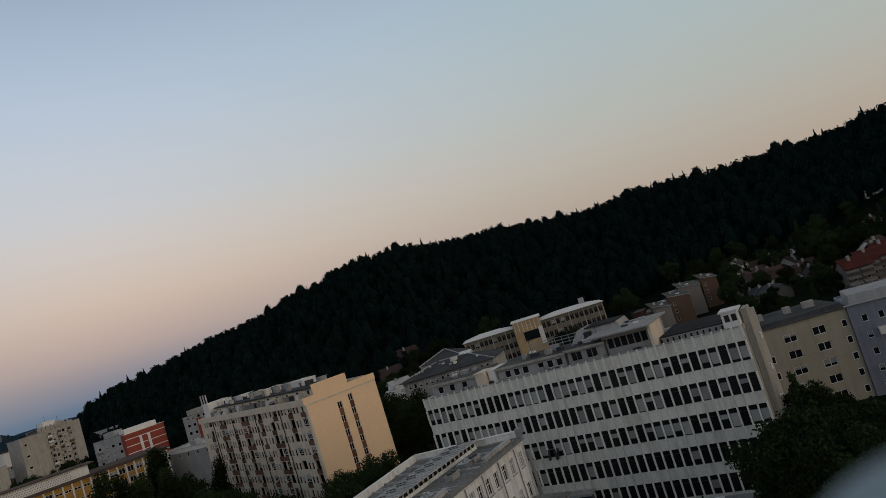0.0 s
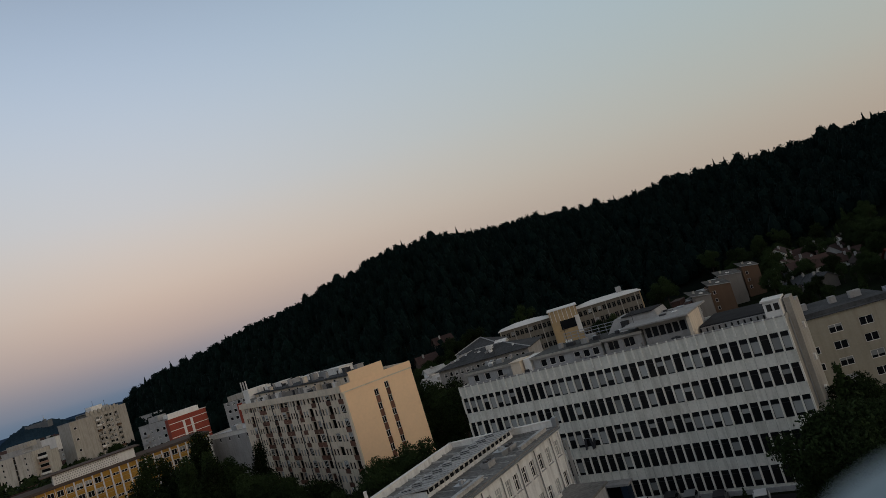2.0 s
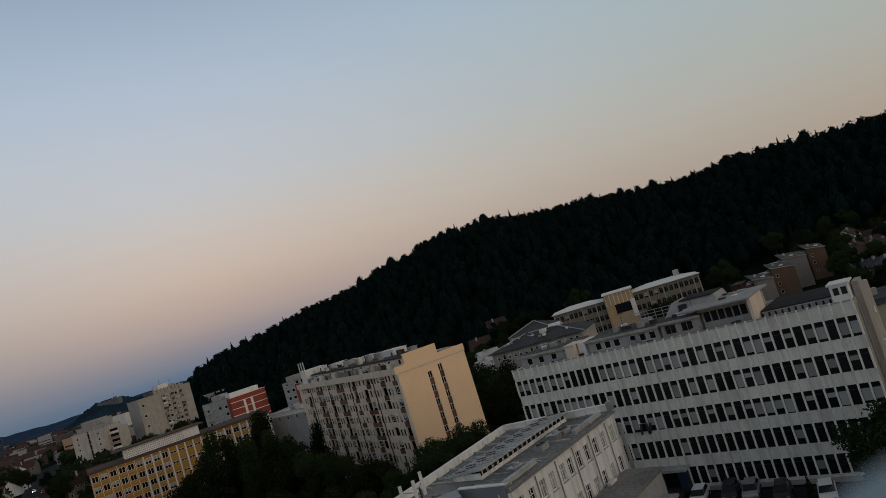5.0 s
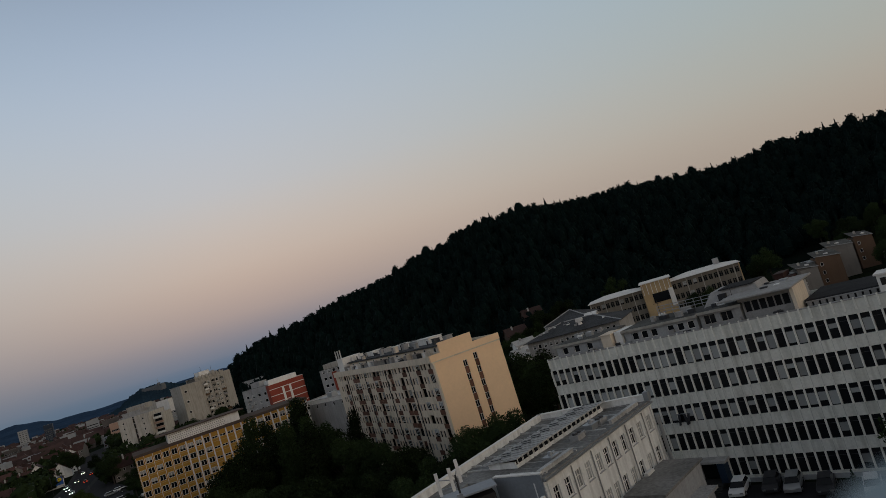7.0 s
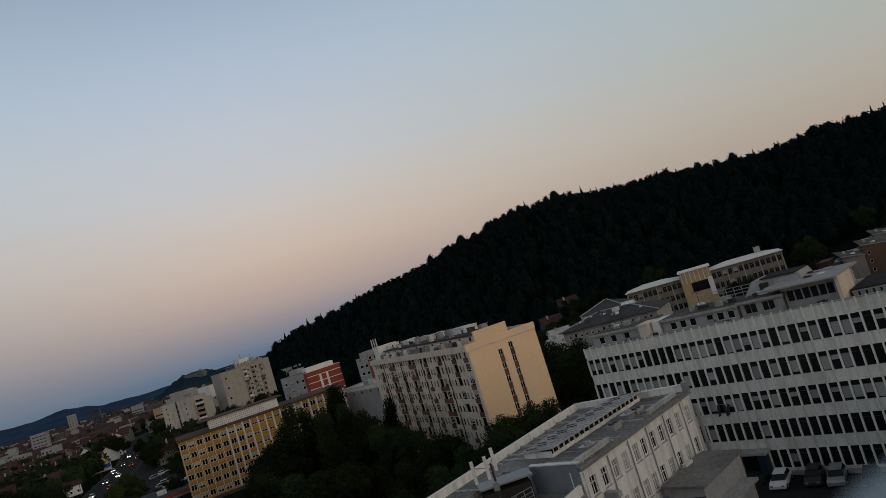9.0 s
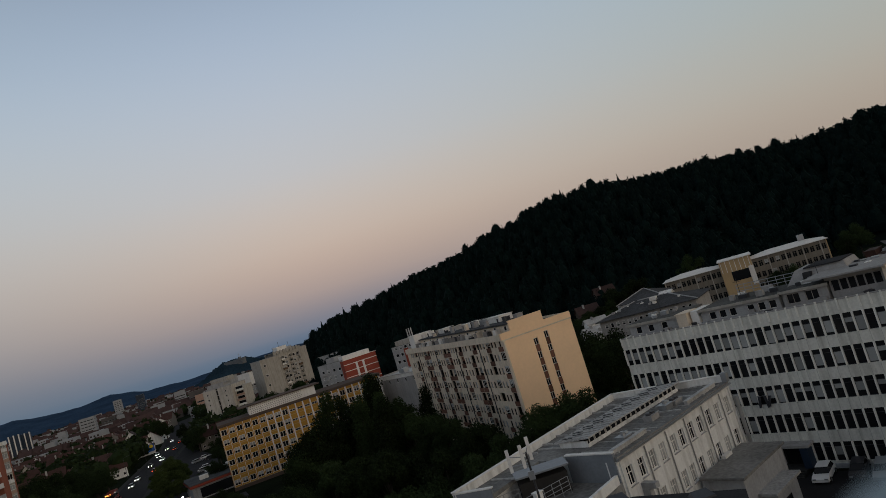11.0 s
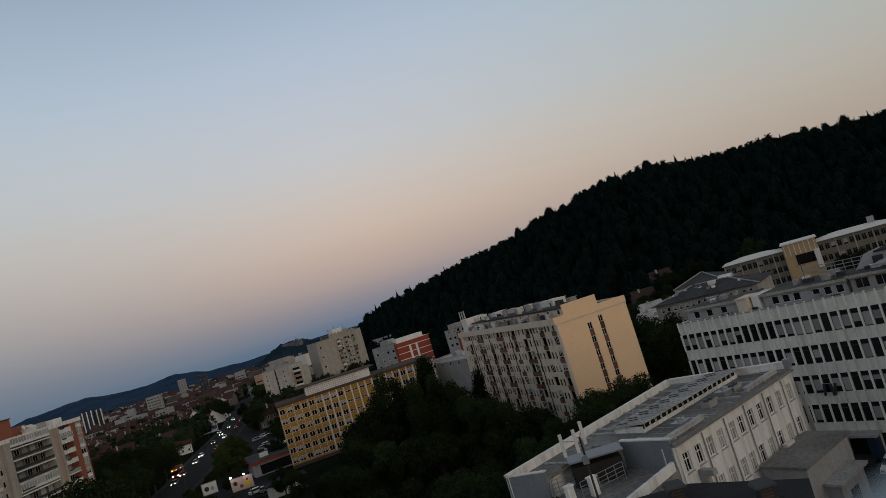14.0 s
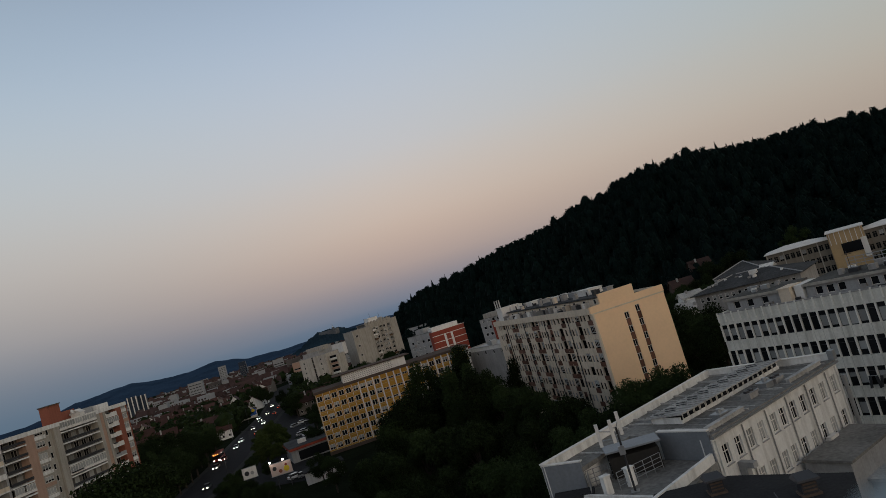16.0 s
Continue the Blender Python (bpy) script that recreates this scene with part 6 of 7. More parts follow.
def slope_houses():
    rng = random.Random(21)
    # terraced houses stepping up the slope, blind walls towards the street
    for az0, az1, d, top, wall, look_ in ((27.3, 28.7, 243, 8.0, M_HOUSE, "grey"), (28.72, 30.33, 250, 9.4, M_BROWNWALL, "brown"), (29.65, 31.3, 264, 10.6, M_HOUSE, "grey"), (31.45, 32.65, 276, 10.8, M_BROWNWALL, "brown")):
        terraced_house(polar(az0, d), polar(az1, d + 1), top, wall, look_ + " rendered terraced house with a dark single-pitch roof")
    stepped_flats()
    spots = ((34.6, 310, 4.5, M_PLASTER), (35.8, 295, 4, M_HOUSE), (36.9, 315, 4.5, M_WHITE), (38.4, 300, 4, M_DARKBAND), (39.6, 310, 4, M_HOUSE), (34.9, 270, 5, M_PLASTER), (42.4, 262, 6, M_HOUSE), (43.8, 268, 6, M_PLASTER), (44.0, 400, 4, M_PLASTER), (5.0, 318, 3.6, M_LOGGIA), (6.2, 316, 3.6, M_LOGGIA))
    for az, d, h, wall in spots:
        p = polar(az, d)
        z = float(land(np.array(p.x), np.array(p.y)))
        villa((p.x, p.y, z), rng.choice((-70, 20, -20, 65)) - az, 10 + 4 * rng.random(), 9, h, 3.4, wall, M_SLOPETILE if wall is not M_GREYC else M_SLATE, "detached house with a tiled saddle roof on the slope")
    # small houses scattered up the slope, and low roofs beside the gable
    for i in range(16):
        az = rng.uniform(33.8, 39.8)
        d = rng.uniform(268, 322)
        p = polar(az, d)
        z = float(land(np.array(p.x), np.array(p.y)))
        villa((p.x, p.y, z), rng.choice((-70, 20, -20, 65)) - az, rng.uniform(5, 8), 6, rng.uniform(2.5, 4), 2.4, rng.choice((M_HOUSE, M_PLASTER, M_DARKBAND, M_HOUSE)), rng.choice((M_SLOPETILE, M_SLOPETILE, M_SLATE)), "small tiled house among trees on the slope", floors=1)
    for az, d, h in ((4.7, 232, 8.0), (5.3, 226, 7.2), (5.0, 246, 9.6)):
        p = polar(az, d)
        villa((p.x, p.y, 0), 15 - az, 7, 6, h, 1.4, M_PLASTER, M_SHEET, "pale low building with a sheet roof behind trees", floors=2)
    for az, d, z, w, label in ((4.6, 300, 4.5, 9, "brown timber house"), (6.4, 330, 9.0, 9, "brown timber house")):
        p = polar(az, d)
        villa((p.x, p.y, z), 12 - az, w, 9, 5.0, 3.0, M_EAVES, M_SLOPETILE, label + " with a dark roof by the wood", floors=2)
    for az, d, z, w in GABLES:
        p = polar(az, d)
        villa((p.x, p.y, z), 78 - az, w, 6.5, 3.2, 2.4, M_WHITE, M_SLOPETILE, "white gabled house with a dark roof on the slope", floors=1)
    for i in range(3):
        p = polar(33.9 + i * 0.7, 258 - 4 * i)
        villa((p.x, p.y, -1.5 + i * 0.2), -60 - 34, 8, 6, 4.5, 2.0, M_HOUSE, M_SLATE, "small row house with a dark roof and pale edges", "row houses", 2)
    for i in range(5):
        p = polar(41.2 + 0.55 * i, 215 + 6 * i)
        row = villa((p.x, p.y, 0.5), 20 - 42, 7, 7, 7.5 - 1.2 * (i % 2), 2.4, M_LOGGIA, M_ROWTILE, "stepped row house with red roof and white balcony edges", "row houses", 3)
        for k in range(4):
            for x in (-0.2, 3.5):
                part("balcony", Geo().solid([(x, -1.3, 0.7 + 1.7 * k), (x + 3.2, -1.3, 0.7 + 1.7 * k), (x + 3.2, -0.01, 1.3 + 1.7 * k), (x, -0.01, 1.3 + 1.7 * k), (x, -1.3, 1.05 + 1.7 * k), (x + 3.2, -1.3, 1.05 + 1.7 * k), (x + 3.2, -0.01, 1.65 + 1.7 * k), (x, -0.01, 1.65 + 1.7 * k)],
                                            [(3, 2, 1, 0), (4, 5, 6, 7), (0, 1, 5, 4), (1, 2, 6, 5), (2, 3, 7, 6), (3, 0, 4, 7)]), M_HOUSE, row)


slope_houses()

# ---- the town to the left: street, houses, distant blocks ----


def near_road(x, y, gap):
    for (ax, ay), (bx, by) in zip(ROAD, ROAD[1:]):
        t = max(0, min(1, ((x - ax) * (bx - ax) + (y - ay) * (by - ay)) / ((bx - ax) ** 2 + (by - ay) ** 2)))
        if math.hypot(x - ax - t * (bx - ax), y - ay - t * (by - ay)) < gap:
            return True
    return False


def town_houses():
    rng = random.Random(31)
    taken = [(polar(-31.4, 352).x, polar(-31.4, 352).y)]
    keep = [polar(a, d) for a, d in ((-20, 436), (-25.3, 420), (-14, 303), (-16.4, 312), (-25.6, 560), (-23.9, 600), (-34.5, 790), (-39, 850), (-22, 200), (-19, 205))]
    n = 0
    while n < 84:
        az, d = rng.uniform(-41, -21), rng.uniform(330, 640)
        if az < -36 and d < 360 or az > -26 and d < 470 or -33.0 < az < -29.6 and d < 430:
            continue
        p = polar(az, d)
        if near_road(p.x, p.y, 19) or any(math.hypot(p.x - x, p.y - y) < 15 for x, y in taken) or any((p - k).length < 30 for k in keep):
            continue
        taken.append((p.x, p.y))
        w, dd, h = rng.uniform(9, 17), rng.uniform(8, 11), rng.choice((4.5, 6, 6, 7.5))
        villa((p.x, p.y, 0), rng.choice((28, 28, -62, 10)) + rng.uniform(-6, 6), w, dd, h, rng.uniform(3.2, 4.6), rng.choice((M_HOUSE, M_HOUSE, M_TOWER, M_PLASTER)), M_TILE, "town house with a red-brown tiled roof and rendered walls", "houses of the town", 2 if h > 4.6 else 1)
        n += 1


town_houses()


def far_town():
    """Roofs too far off to tell apart one by one."""
    rng = random.Random(77)
    walls, whites, roofs, flats = Geo(), Geo(), Geo(), Geo()
    for i in range(1100):
        az, d = rng.uniform(-47, -18), 640 + 1900 * rng.random() ** 1.4
        p = polar(az, d)
        if near_road(p.x, p.y, 16):
            continue
        rng.choice((25, -65, 5))
        a = radians(rng.choice((25, -65, 5)) + rng.uniform(-8, 8))
        c, s = math.cos(a), math.sin(a)
        w, dd, h = rng.uniform(9, 20), rng.uniform(8, 12), rng.choice((4, 5, 6, 8))
        if rng.random() < 0.17:
            h, w = rng.uniform(7, 15), rng.uniform(8, 17)
            g, top = flats, h
        else:
            g, top = (walls if rng.random() < 0.5 else whites), h
        box = [(-w / 2, -dd / 2), (w / 2, -dd / 2), (w / 2, dd / 2), (-w / 2, dd / 2)]
        q = [(p.x + x * c - y * s, p.y + x * s + y * c) for x, y in box]
        g.prism(q, 0, top)
        if g is not flats:
            r = rng.uniform(4, 7)
            e = [(p.x + x * c, p.y + x * s) for x in (-w / 2, w / 2)]
            roofs.solid([(*q[0], h), (*q[1], h), (*q[2], h), (*q[3], h), (*e[0], h + r), (*e[1], h + r)], [(0, 1, 5, 4), (2, 3, 4, 5), (1, 2, 5), (3, 0, 4), (3, 2, 1, 0)])
        else:
            for k in range(int(h / 3)):
                z = 1.4 + 3 * k
                a0, b0 = Vector((*q[0], 0)), Vector((*q[1], 0))
                nn = Vector((s, -c, 0)) * 0.12
                u = (b0 - a0).normalized()
                for j in range(int(w / 3)):
                    m0 = a0 + u * (0.8 + 3 * j) + nn
                    m1 = m0 + u * 1.6
                    roofs.face([(m0.x, m0.y, z), (m1.x, m1.y, z), (m1.x, m1.y, z + 1.4), (m0.x, m0.y, z + 1.4)])
    t = thing("far_town", pose(0, 0, 0), "distant town of red-brown roofs and pale blocks", "town", kind="stuff")
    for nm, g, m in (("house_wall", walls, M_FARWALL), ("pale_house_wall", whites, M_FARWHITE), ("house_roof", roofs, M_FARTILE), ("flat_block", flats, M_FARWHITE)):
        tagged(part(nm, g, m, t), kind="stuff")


far_town()


def town_trees():
    rng = np.random.RandomState(9)
    verts, faces, crowns = [], [], []
    for i in range(1500):
        az, d = rng.uniform(-46, -19), 340 + 1700 * rng.rand() ** 1.7
        x, y = d * math.sin(radians(az)), d * math.cos(radians(az))
        if near_road(x, y, 13) or (az < -36 and d < 400):
            continue
        h = rng.uniform(6, 12)
        r = h * rng.uniform(0.3, 0.5)
        if d < 900:
            crowns.append((x, y, h, r))
        base = len(verts)
        for rad, z in ((0.45, 0.1), (0.9, 0.32), (1.0, 0.55), (0.8, 0.78), (0.4, 0.93), (0.08, 1.0)):
            for k in range(8):
                rr, an = r * rad * (1 + 0.6 * (rng.rand() - 0.5)), 0.785 * k + rng.rand() * 0.5
                verts.append((x + rr * math.cos(an), y + rr * math.sin(an), h * (z + 0.08 * (rng.rand() - 0.5))))
        for k in range(5):
            for j in range(8):
                a, b = base + k * 8 + j, base + k * 8 + (j + 1) % 8
                faces.append((a, b, b + 8, a + 8))
    # leaf clumps round the nearer crowns
    for x, y, h, r in crowns:
        for _ in range(70):
            u, an = rng.rand(), rng.rand() * 6.2832
            rr = r * math.sqrt(max(0.05, 1 - ((u - 0.5) / 0.52) ** 2)) * (0.85 + 0.4 * rng.rand())
            c = np.array((x + rr * math.cos(an), y + rr * math.sin(an), h * (0.12 + 0.9 * u)))
            a, b = rng.normal(size=3) * 0.6, rng.normal(size=3) * 0.6
            k = len(verts)
            verts += [tuple(c - a), tuple(c - b), tuple(c + a), tuple(c + b)]
            faces.append((k, k + 1, k + 2, k + 3))
    me = bpy.data.meshes.new("town_trees")
    me.from_pydata(verts, [], faces)
    me.materials.append(M_LEAF)
    tagged(new("town_trees", me), "dark trees between the distant town roofs", "trees", kind="stuff")


town_trees()


def high_rises():
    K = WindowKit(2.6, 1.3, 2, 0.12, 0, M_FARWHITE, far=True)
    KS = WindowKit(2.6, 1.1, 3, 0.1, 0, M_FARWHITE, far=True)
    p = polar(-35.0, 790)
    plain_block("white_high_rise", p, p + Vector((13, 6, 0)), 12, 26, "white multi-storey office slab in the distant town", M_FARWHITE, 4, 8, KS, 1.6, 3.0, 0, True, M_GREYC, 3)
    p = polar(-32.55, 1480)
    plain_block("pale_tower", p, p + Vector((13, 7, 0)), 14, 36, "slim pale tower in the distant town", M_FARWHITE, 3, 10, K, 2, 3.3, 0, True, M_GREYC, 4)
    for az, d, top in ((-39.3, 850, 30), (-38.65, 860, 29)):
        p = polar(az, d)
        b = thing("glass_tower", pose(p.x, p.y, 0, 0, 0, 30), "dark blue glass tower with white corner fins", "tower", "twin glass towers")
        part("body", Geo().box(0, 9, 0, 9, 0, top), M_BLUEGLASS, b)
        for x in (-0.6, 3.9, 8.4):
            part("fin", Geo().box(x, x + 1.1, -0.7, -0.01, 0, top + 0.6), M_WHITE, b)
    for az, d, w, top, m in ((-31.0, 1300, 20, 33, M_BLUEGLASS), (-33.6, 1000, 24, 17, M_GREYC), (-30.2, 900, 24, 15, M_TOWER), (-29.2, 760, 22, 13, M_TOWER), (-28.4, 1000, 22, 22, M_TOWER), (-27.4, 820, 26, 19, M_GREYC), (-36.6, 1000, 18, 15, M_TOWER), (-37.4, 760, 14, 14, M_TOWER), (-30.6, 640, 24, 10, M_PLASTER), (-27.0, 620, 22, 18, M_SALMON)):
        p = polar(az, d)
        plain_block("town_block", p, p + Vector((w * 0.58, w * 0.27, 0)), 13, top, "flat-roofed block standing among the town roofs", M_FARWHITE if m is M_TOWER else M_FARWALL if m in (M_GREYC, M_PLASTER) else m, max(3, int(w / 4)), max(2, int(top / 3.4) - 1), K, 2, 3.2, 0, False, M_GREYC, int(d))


high_rises()


def car(color, name, label, m, lit=0, estate=False):
    """A parked or waiting car along x; lit 1 shows its headlamps to +x, 2 also its tail lamps."""
    t = thing(name, m, label, "car", "cars")
    rng = 1.02 if estate else 1.0
    L, W = 4.3 * rng, 1.78
    prof = [(-L / 2, 0.35), (-L / 2, 0.78), (-L / 2 + 0.12, 0.95), (L / 2 - 1.35, 0.95), (L / 2 - 0.35, 0.82), (L / 2, 0.62), (L / 2, 0.32)]
    g = Geo()
    n = len(prof)
    g.solid([(x, -W / 2, z) for x, z in prof] + [(x, W / 2, z) for x, z in prof], [tuple(range(n)), tuple(range(2 * n - 1, n - 1, -1))] + [(i, n + i, n + (i + 1) % n, (i + 1) % n) for i in range(n)])
    part("body", g, color, t)
    back = -L / 2 + (0.15 if estate else 0.3)
    cab = [(back, 0.951), (back + 0.35, 1.42), (0.35, 1.45), (1.1, 0.951)]
    g = Geo()
    g.solid([(x, -W / 2 + (0.08 if z < 1 else 0.24), z) for x, z in cab] + [(x, W / 2 - (0.08 if z < 1 else 0.24), z) for x, z in cab], [(0, 1, 2, 3), (7, 6, 5, 4), (0, 4, 5, 1), (1, 5, 6, 2), (2, 6, 7, 3)])
    part("glasshouse", g, M_GLASS, t)
    part("roof", Geo().prism([(back + 0.3, -W / 2 + 0.22), (0.42, -W / 2 + 0.22), (0.42, W / 2 - 0.22), (back + 0.3, W / 2 - 0.22)], 1.43, 1.49), color, t)
    for x in (-L / 2 + 0.8, L / 2 - 0.85):
        for y in (-W / 2 + 0.02, W / 2 - 0.02):
            w = part("wheel", Geo().tube((x, y - 0.1, 0.31), (x, y + 0.1, 0.31), 0.31, n=14), M_RUBBER, t)
            part("rim", Geo().tube((x, y - 0.108, 0.31), (x, y + 0.108, 0.31), 0.19, n=10), M_STEEL, w)
    for y in (-0.62, 0.62):
        part("headlamp", Geo().box(L / 2 - 0.06, L / 2 + 0.03, y - 0.17, y + 0.17, 0.56, 0.72), M_HEAD if lit else M_STEEL, t)
        part("tail_lamp", Geo().box(-L / 2 - 0.03, -L / 2 + 0.05, y - 0.14, y + 0.14, 0.66, 0.86), M_TAIL if lit > 1 else M_RED, t)
    return t


C_WHITE = material("white_car_paint", (0.72, 0.72, 0.72), 0.3, 0.02, 1, spec=0.6)
C_SILVER = material("silver_car_paint", (0.34, 0.35, 0.36), 0.3, 0.03, 1, metal=0.4)
C_DARK = material("dark_grey_car_paint", (0.035, 0.036, 0.04), 0.3, 0.03, 1)
C_RED = material("dark_red_car_paint", (0.22, 0.02, 0.015), 0.3, 0.03, 1)


def parked(az, d, heading, paint, label, lit=0, estate=False, z=0.065):
    p = polar(az, d)
    return car(paint, "car", label, pose(p.x, p.y, z, 0, 0, heading), lit, estate)


parked(18.4, 87.2, 235, C_WHITE, "white hatchback parked before the office entrance")
parked(20.75, 86.6, 238, C_DARK, "dark grey car parked along the office wall", estate=True)
parked(22.25, 85.6, 238, C_SILVER, "silver estate car parked along the office wall", estate=True)
parked(24.4, 83.6, 238, C_DARK, "dark car parked along the office wall")
parked(27.4, 81.4, 240, C_WHITE, "white car parked by the small conifer")
parked(14.4, 80.0, 130, C_WHITE, "white van-like car beside the annex", estate=True)
for k, (az, d, paint) in enumerate(((-27.4, 268, C_WHITE), (-27.7, 262, C_SILVER), (-27.2, 256, C_WHITE), (-28.2, 240, C_SILVER), (-27.5, 243, C_DARK), (-29.0, 182, C_WHITE), (-28.2, 180, C_SILVER), (-27.4, 300, C_WHITE), (-28.0, 295, C_SILVER), (-27.0, 292, C_DARK))):
    parked(az, d, 30 + 10 * (k % 3), paint, "car parked on the forecourt beside the street", 0, k % 2 == 0, 0.105)


def on_road(s, lane, towards, paint, lit=2):
    p, h = road_point(s)
    n = Vector((-math.sin(radians(h)), math.cos(radians(h))))
    p = p + n * lane
    car(paint, "car", "car with lit lamps waiting in the street traffic", pose(p.x, p.y, 0.165, 0, 0, h + (180 if towards else 0)), lit)


for s, lane, tw, paint in ((0.165, 2.4, True, C_WHITE), (0.215, 5.2, True, C_DARK), (0.26, -2.0, True, C_DARK), (0.36, 3.0, True, C_DARK), (0.40, 3.0, True, C_RED), (0.46, 2.0, True, C_SILVER), (0.50, 2.0, True, C_WHITE), (0.53, -3.0, False, C_DARK),
                           (0.60, 2.2, True, C_DARK), (0.63, -1.4, True, C_WHITE), (0.67, 2.6, True, C_DARK), (0.70, -3.2, False, C_DARK), (0.73, 2.4, True, C_DARK), (0.70, 5.4, True, C_SILVER), (0.76, -2.8, False, C_RED), (0.79, 2.5, True, C_WHITE)):
    on_road(s, lane, tw, paint)


def bus():
    p, h = road_point(0.415)
    n = Vector((-math.sin(radians(h)), math.cos(radians(h))))
    p = p + n * 5.6
    t = thing("bus", pose(p.x, p.y, 0.165, 0, 0, h + 180), "city bus with a lit orange destination display", "bus")
    part("body", Geo().box(-5.5, 5.5, -1.25, 1.25, 0.4, 1.2).box(-5.5, 5.5, -1.25, 1.25, 2.5, 3.0).box(-5.5, -5.2, -1.25, 1.25, 1.2, 2.5), C_RED, t)
    part("glazing", Geo().box(-5.2, 5.45, -1.2, 1.2, 1.201, 2.499), M_GLASS, t)
    part("display", Geo().box(5.5, 5.56, -0.9, 0.9, 2.55, 2.9), M_SIGNAL, t)
    for y in (-0.9, 0.9):
        part("headlamp", Geo().box(5.5, 5.55, y - 0.2, y + 0.2, 0.6, 0.85), M_HEAD, t)
    for x in (-3.4, 3.6):
        for y in (-1.15, 1.15):
            part("wheel", Geo().tube((x, y - 0.12, 0.45), (x, y + 0.12, 0.45), 0.45, n=14), M_RUBBER, t)


bus()

M_POSTER = material("pale_pink_poster", (0.62, 0.47, 0.42), 0.6, 0.05)
M_POSTER_B = material("blue_poster", (0.03, 0.12, 0.42), 0.6, 0.05)
M_POSTER_Y = material("yellow_print", (0.75, 0.55, 0.04), 0.6, 0.05)


def billboard(az, d, z, w, h, turn, mat, label, blobs, lamps=False):
    p = polar(az, d)
    t = thing("billboard", pose(p.x, p.y, 0, 0, 0, turn), label, "billboard")
    part("panel", Geo().box(-w / 2, w / 2, 0, 0.2, z, z + h), mat, t)
    part("border", Geo().box(-w / 2 - 0.12, w / 2 + 0.12, 0.02, 0.25, z - 0.12, z - 0.002).box(-w / 2 - 0.12, w / 2 + 0.12, 0.02, 0.25, z + h + 0.002, z + h + 0.12), M_STEEL, t)
    for x in (-w * 0.3, w * 0.3):
        part("post", Geo().tube((x, 0.35, 0), (x, 0.35, z + h), 0.14), M_IRON, t)
    for x, y, r, m in blobs:
        part("print", Geo().tube((x * w / 2, -0.02, z + y * h), (x * w / 2, -0.004, z + y * h), r, n=14), m, t)
    if lamps:
        for x in (-w * 0.42, w * 0.2):
            part("lamp", Geo().tube((x, -0.6, z + h + 0.45), (x, -0.6, z + h + 0.75), 0.22, n=10), M_HEAD, t)
            part("lamp_arm", Geo().tube((x, 0.1, z + h), (x, -0.6, z + h + 0.6), 0.04, n=6), M_IRON, t)


billboard(-29.95, 176, 3.2, 5.2, 2.9, 16, M_POSTER, "pale pink advertising billboard with two lit lamps", ((-0.6, 0.6, 0.5, M_IRON), (-0.1, 0.3, 0.45, M_ORANGE), (0.5, 0.4, 0.7, M_POSTER_Y), (0.5, 0.72, 0.3, M_RED)), True)
billboard(-32.3, 188, 3.0, 3.6, 2.7, 25, M_WHITE, "white advertising billboard with dark print", ((-0.4, 0.5, 0.6, M_IRON), (0.35, 0.45, 0.45, M_GREYC)))
p = polar(-30.59, 412)
house = villa((p.x, p.y, 0), 122, 12, 7.9, 4.4, 3.4, M_PLASTER, M_TILE, "white gabled house with a blue advertising banner", "houses of the town", 2)
part("banner", Geo().box(-0.35, -0.2, 0.3, 7.7, 1.4, 5.2), M_POSTER_B, house)
part("banner_print", Geo().tube((-0.40, 1.8, 4.0), (-0.36, 1.8, 4.0), 1.0, n=18), M_POSTER_Y, house)
part("banner_print", Geo().box(-0.40, -0.36, 3.2, 7.0, 3.7, 4.2), M_WHITE, house, "pale bar of unreadable print")
part("banner_print", Geo().box(-0.40, -0.36, 3.2, 6.6, 2.5, 2.8), M_WHITE, house, "pale bar of unreadable print")


def shop():
    p = polar(-28.9, 205)
    t = thing("shop_pavilion", pose(p.x, p.y, 0, 0, 0, 34), "low flat-roofed shop pavilion with a red fascia", "shop")
    part("wall", Geo().box(0, 20, 0, 16, 0, 3.6), M_GREYC, t)
    part("roof", Geo().box(-0.5, 20.5, -0.8, 16.5, 4.302, 4.5), M_SLATE, t)
    part("fascia", Geo().box(-0.5, 20.5, -0.8, 16.4, 3.602, 4.3), M_RED, t)
    part("shop_window", Geo().box(2, 18, -0.06, -0.01, 0.4, 3.0), M_GLASS, t)
    for x, y in ((3, 4), (9, 9), (14, 5), (12, 13)):
        part("roof_unit", Geo().box(x, x + 2.4, y, y + 1.5, 4.502, 5.6), M_WHITE, t)
    p = polar(-28.3, 168)
    t = thing("kiosk", pose(p.x, p.y, 0, 0, 0, 30), "small flat-roofed white kiosk by the forecourt", "kiosk")
    part("wall", Geo().box(0, 9, 0, 5, 0, 2.8), M_WHITE, t)
    part("roof", Geo().box(-0.4, 9.4, -0.4, 5.4, 2.802, 3.1), M_DARKROOF, t)


shop()


def street_lamp(s, lane):
    p, h = road_point(s)
    n = Vector((-math.sin(radians(h)), math.cos(radians(h))))
    p = p + n * lane
    t = thing("street_lamp", pose(p.x, p.y, 0.14, 0, 0, h), "grey steel street lamp beside the road", "street lamp", "street lamps")
    part("post", Geo().tube((0, 0, 0), (0, 0, 8.5), 0.11, 0.07), M_IRON, t)
    part("arm", Geo().tube((0, 0, 8.5), (0, -1.8 if lane > 0 else 1.8, 8.9), 0.05), M_IRON, t)
    part("head", Geo().box(-0.18, 0.18, *((-2.4, -1.6) if lane > 0 else (1.6, 2.4)), 8.84, 9.0), M_IRON, t)


for s in (0.2, 0.32, 0.44, 0.56, 0.68):
    street_lamp(s, 9.4), street_lamp(s + 0.05, -9.4)


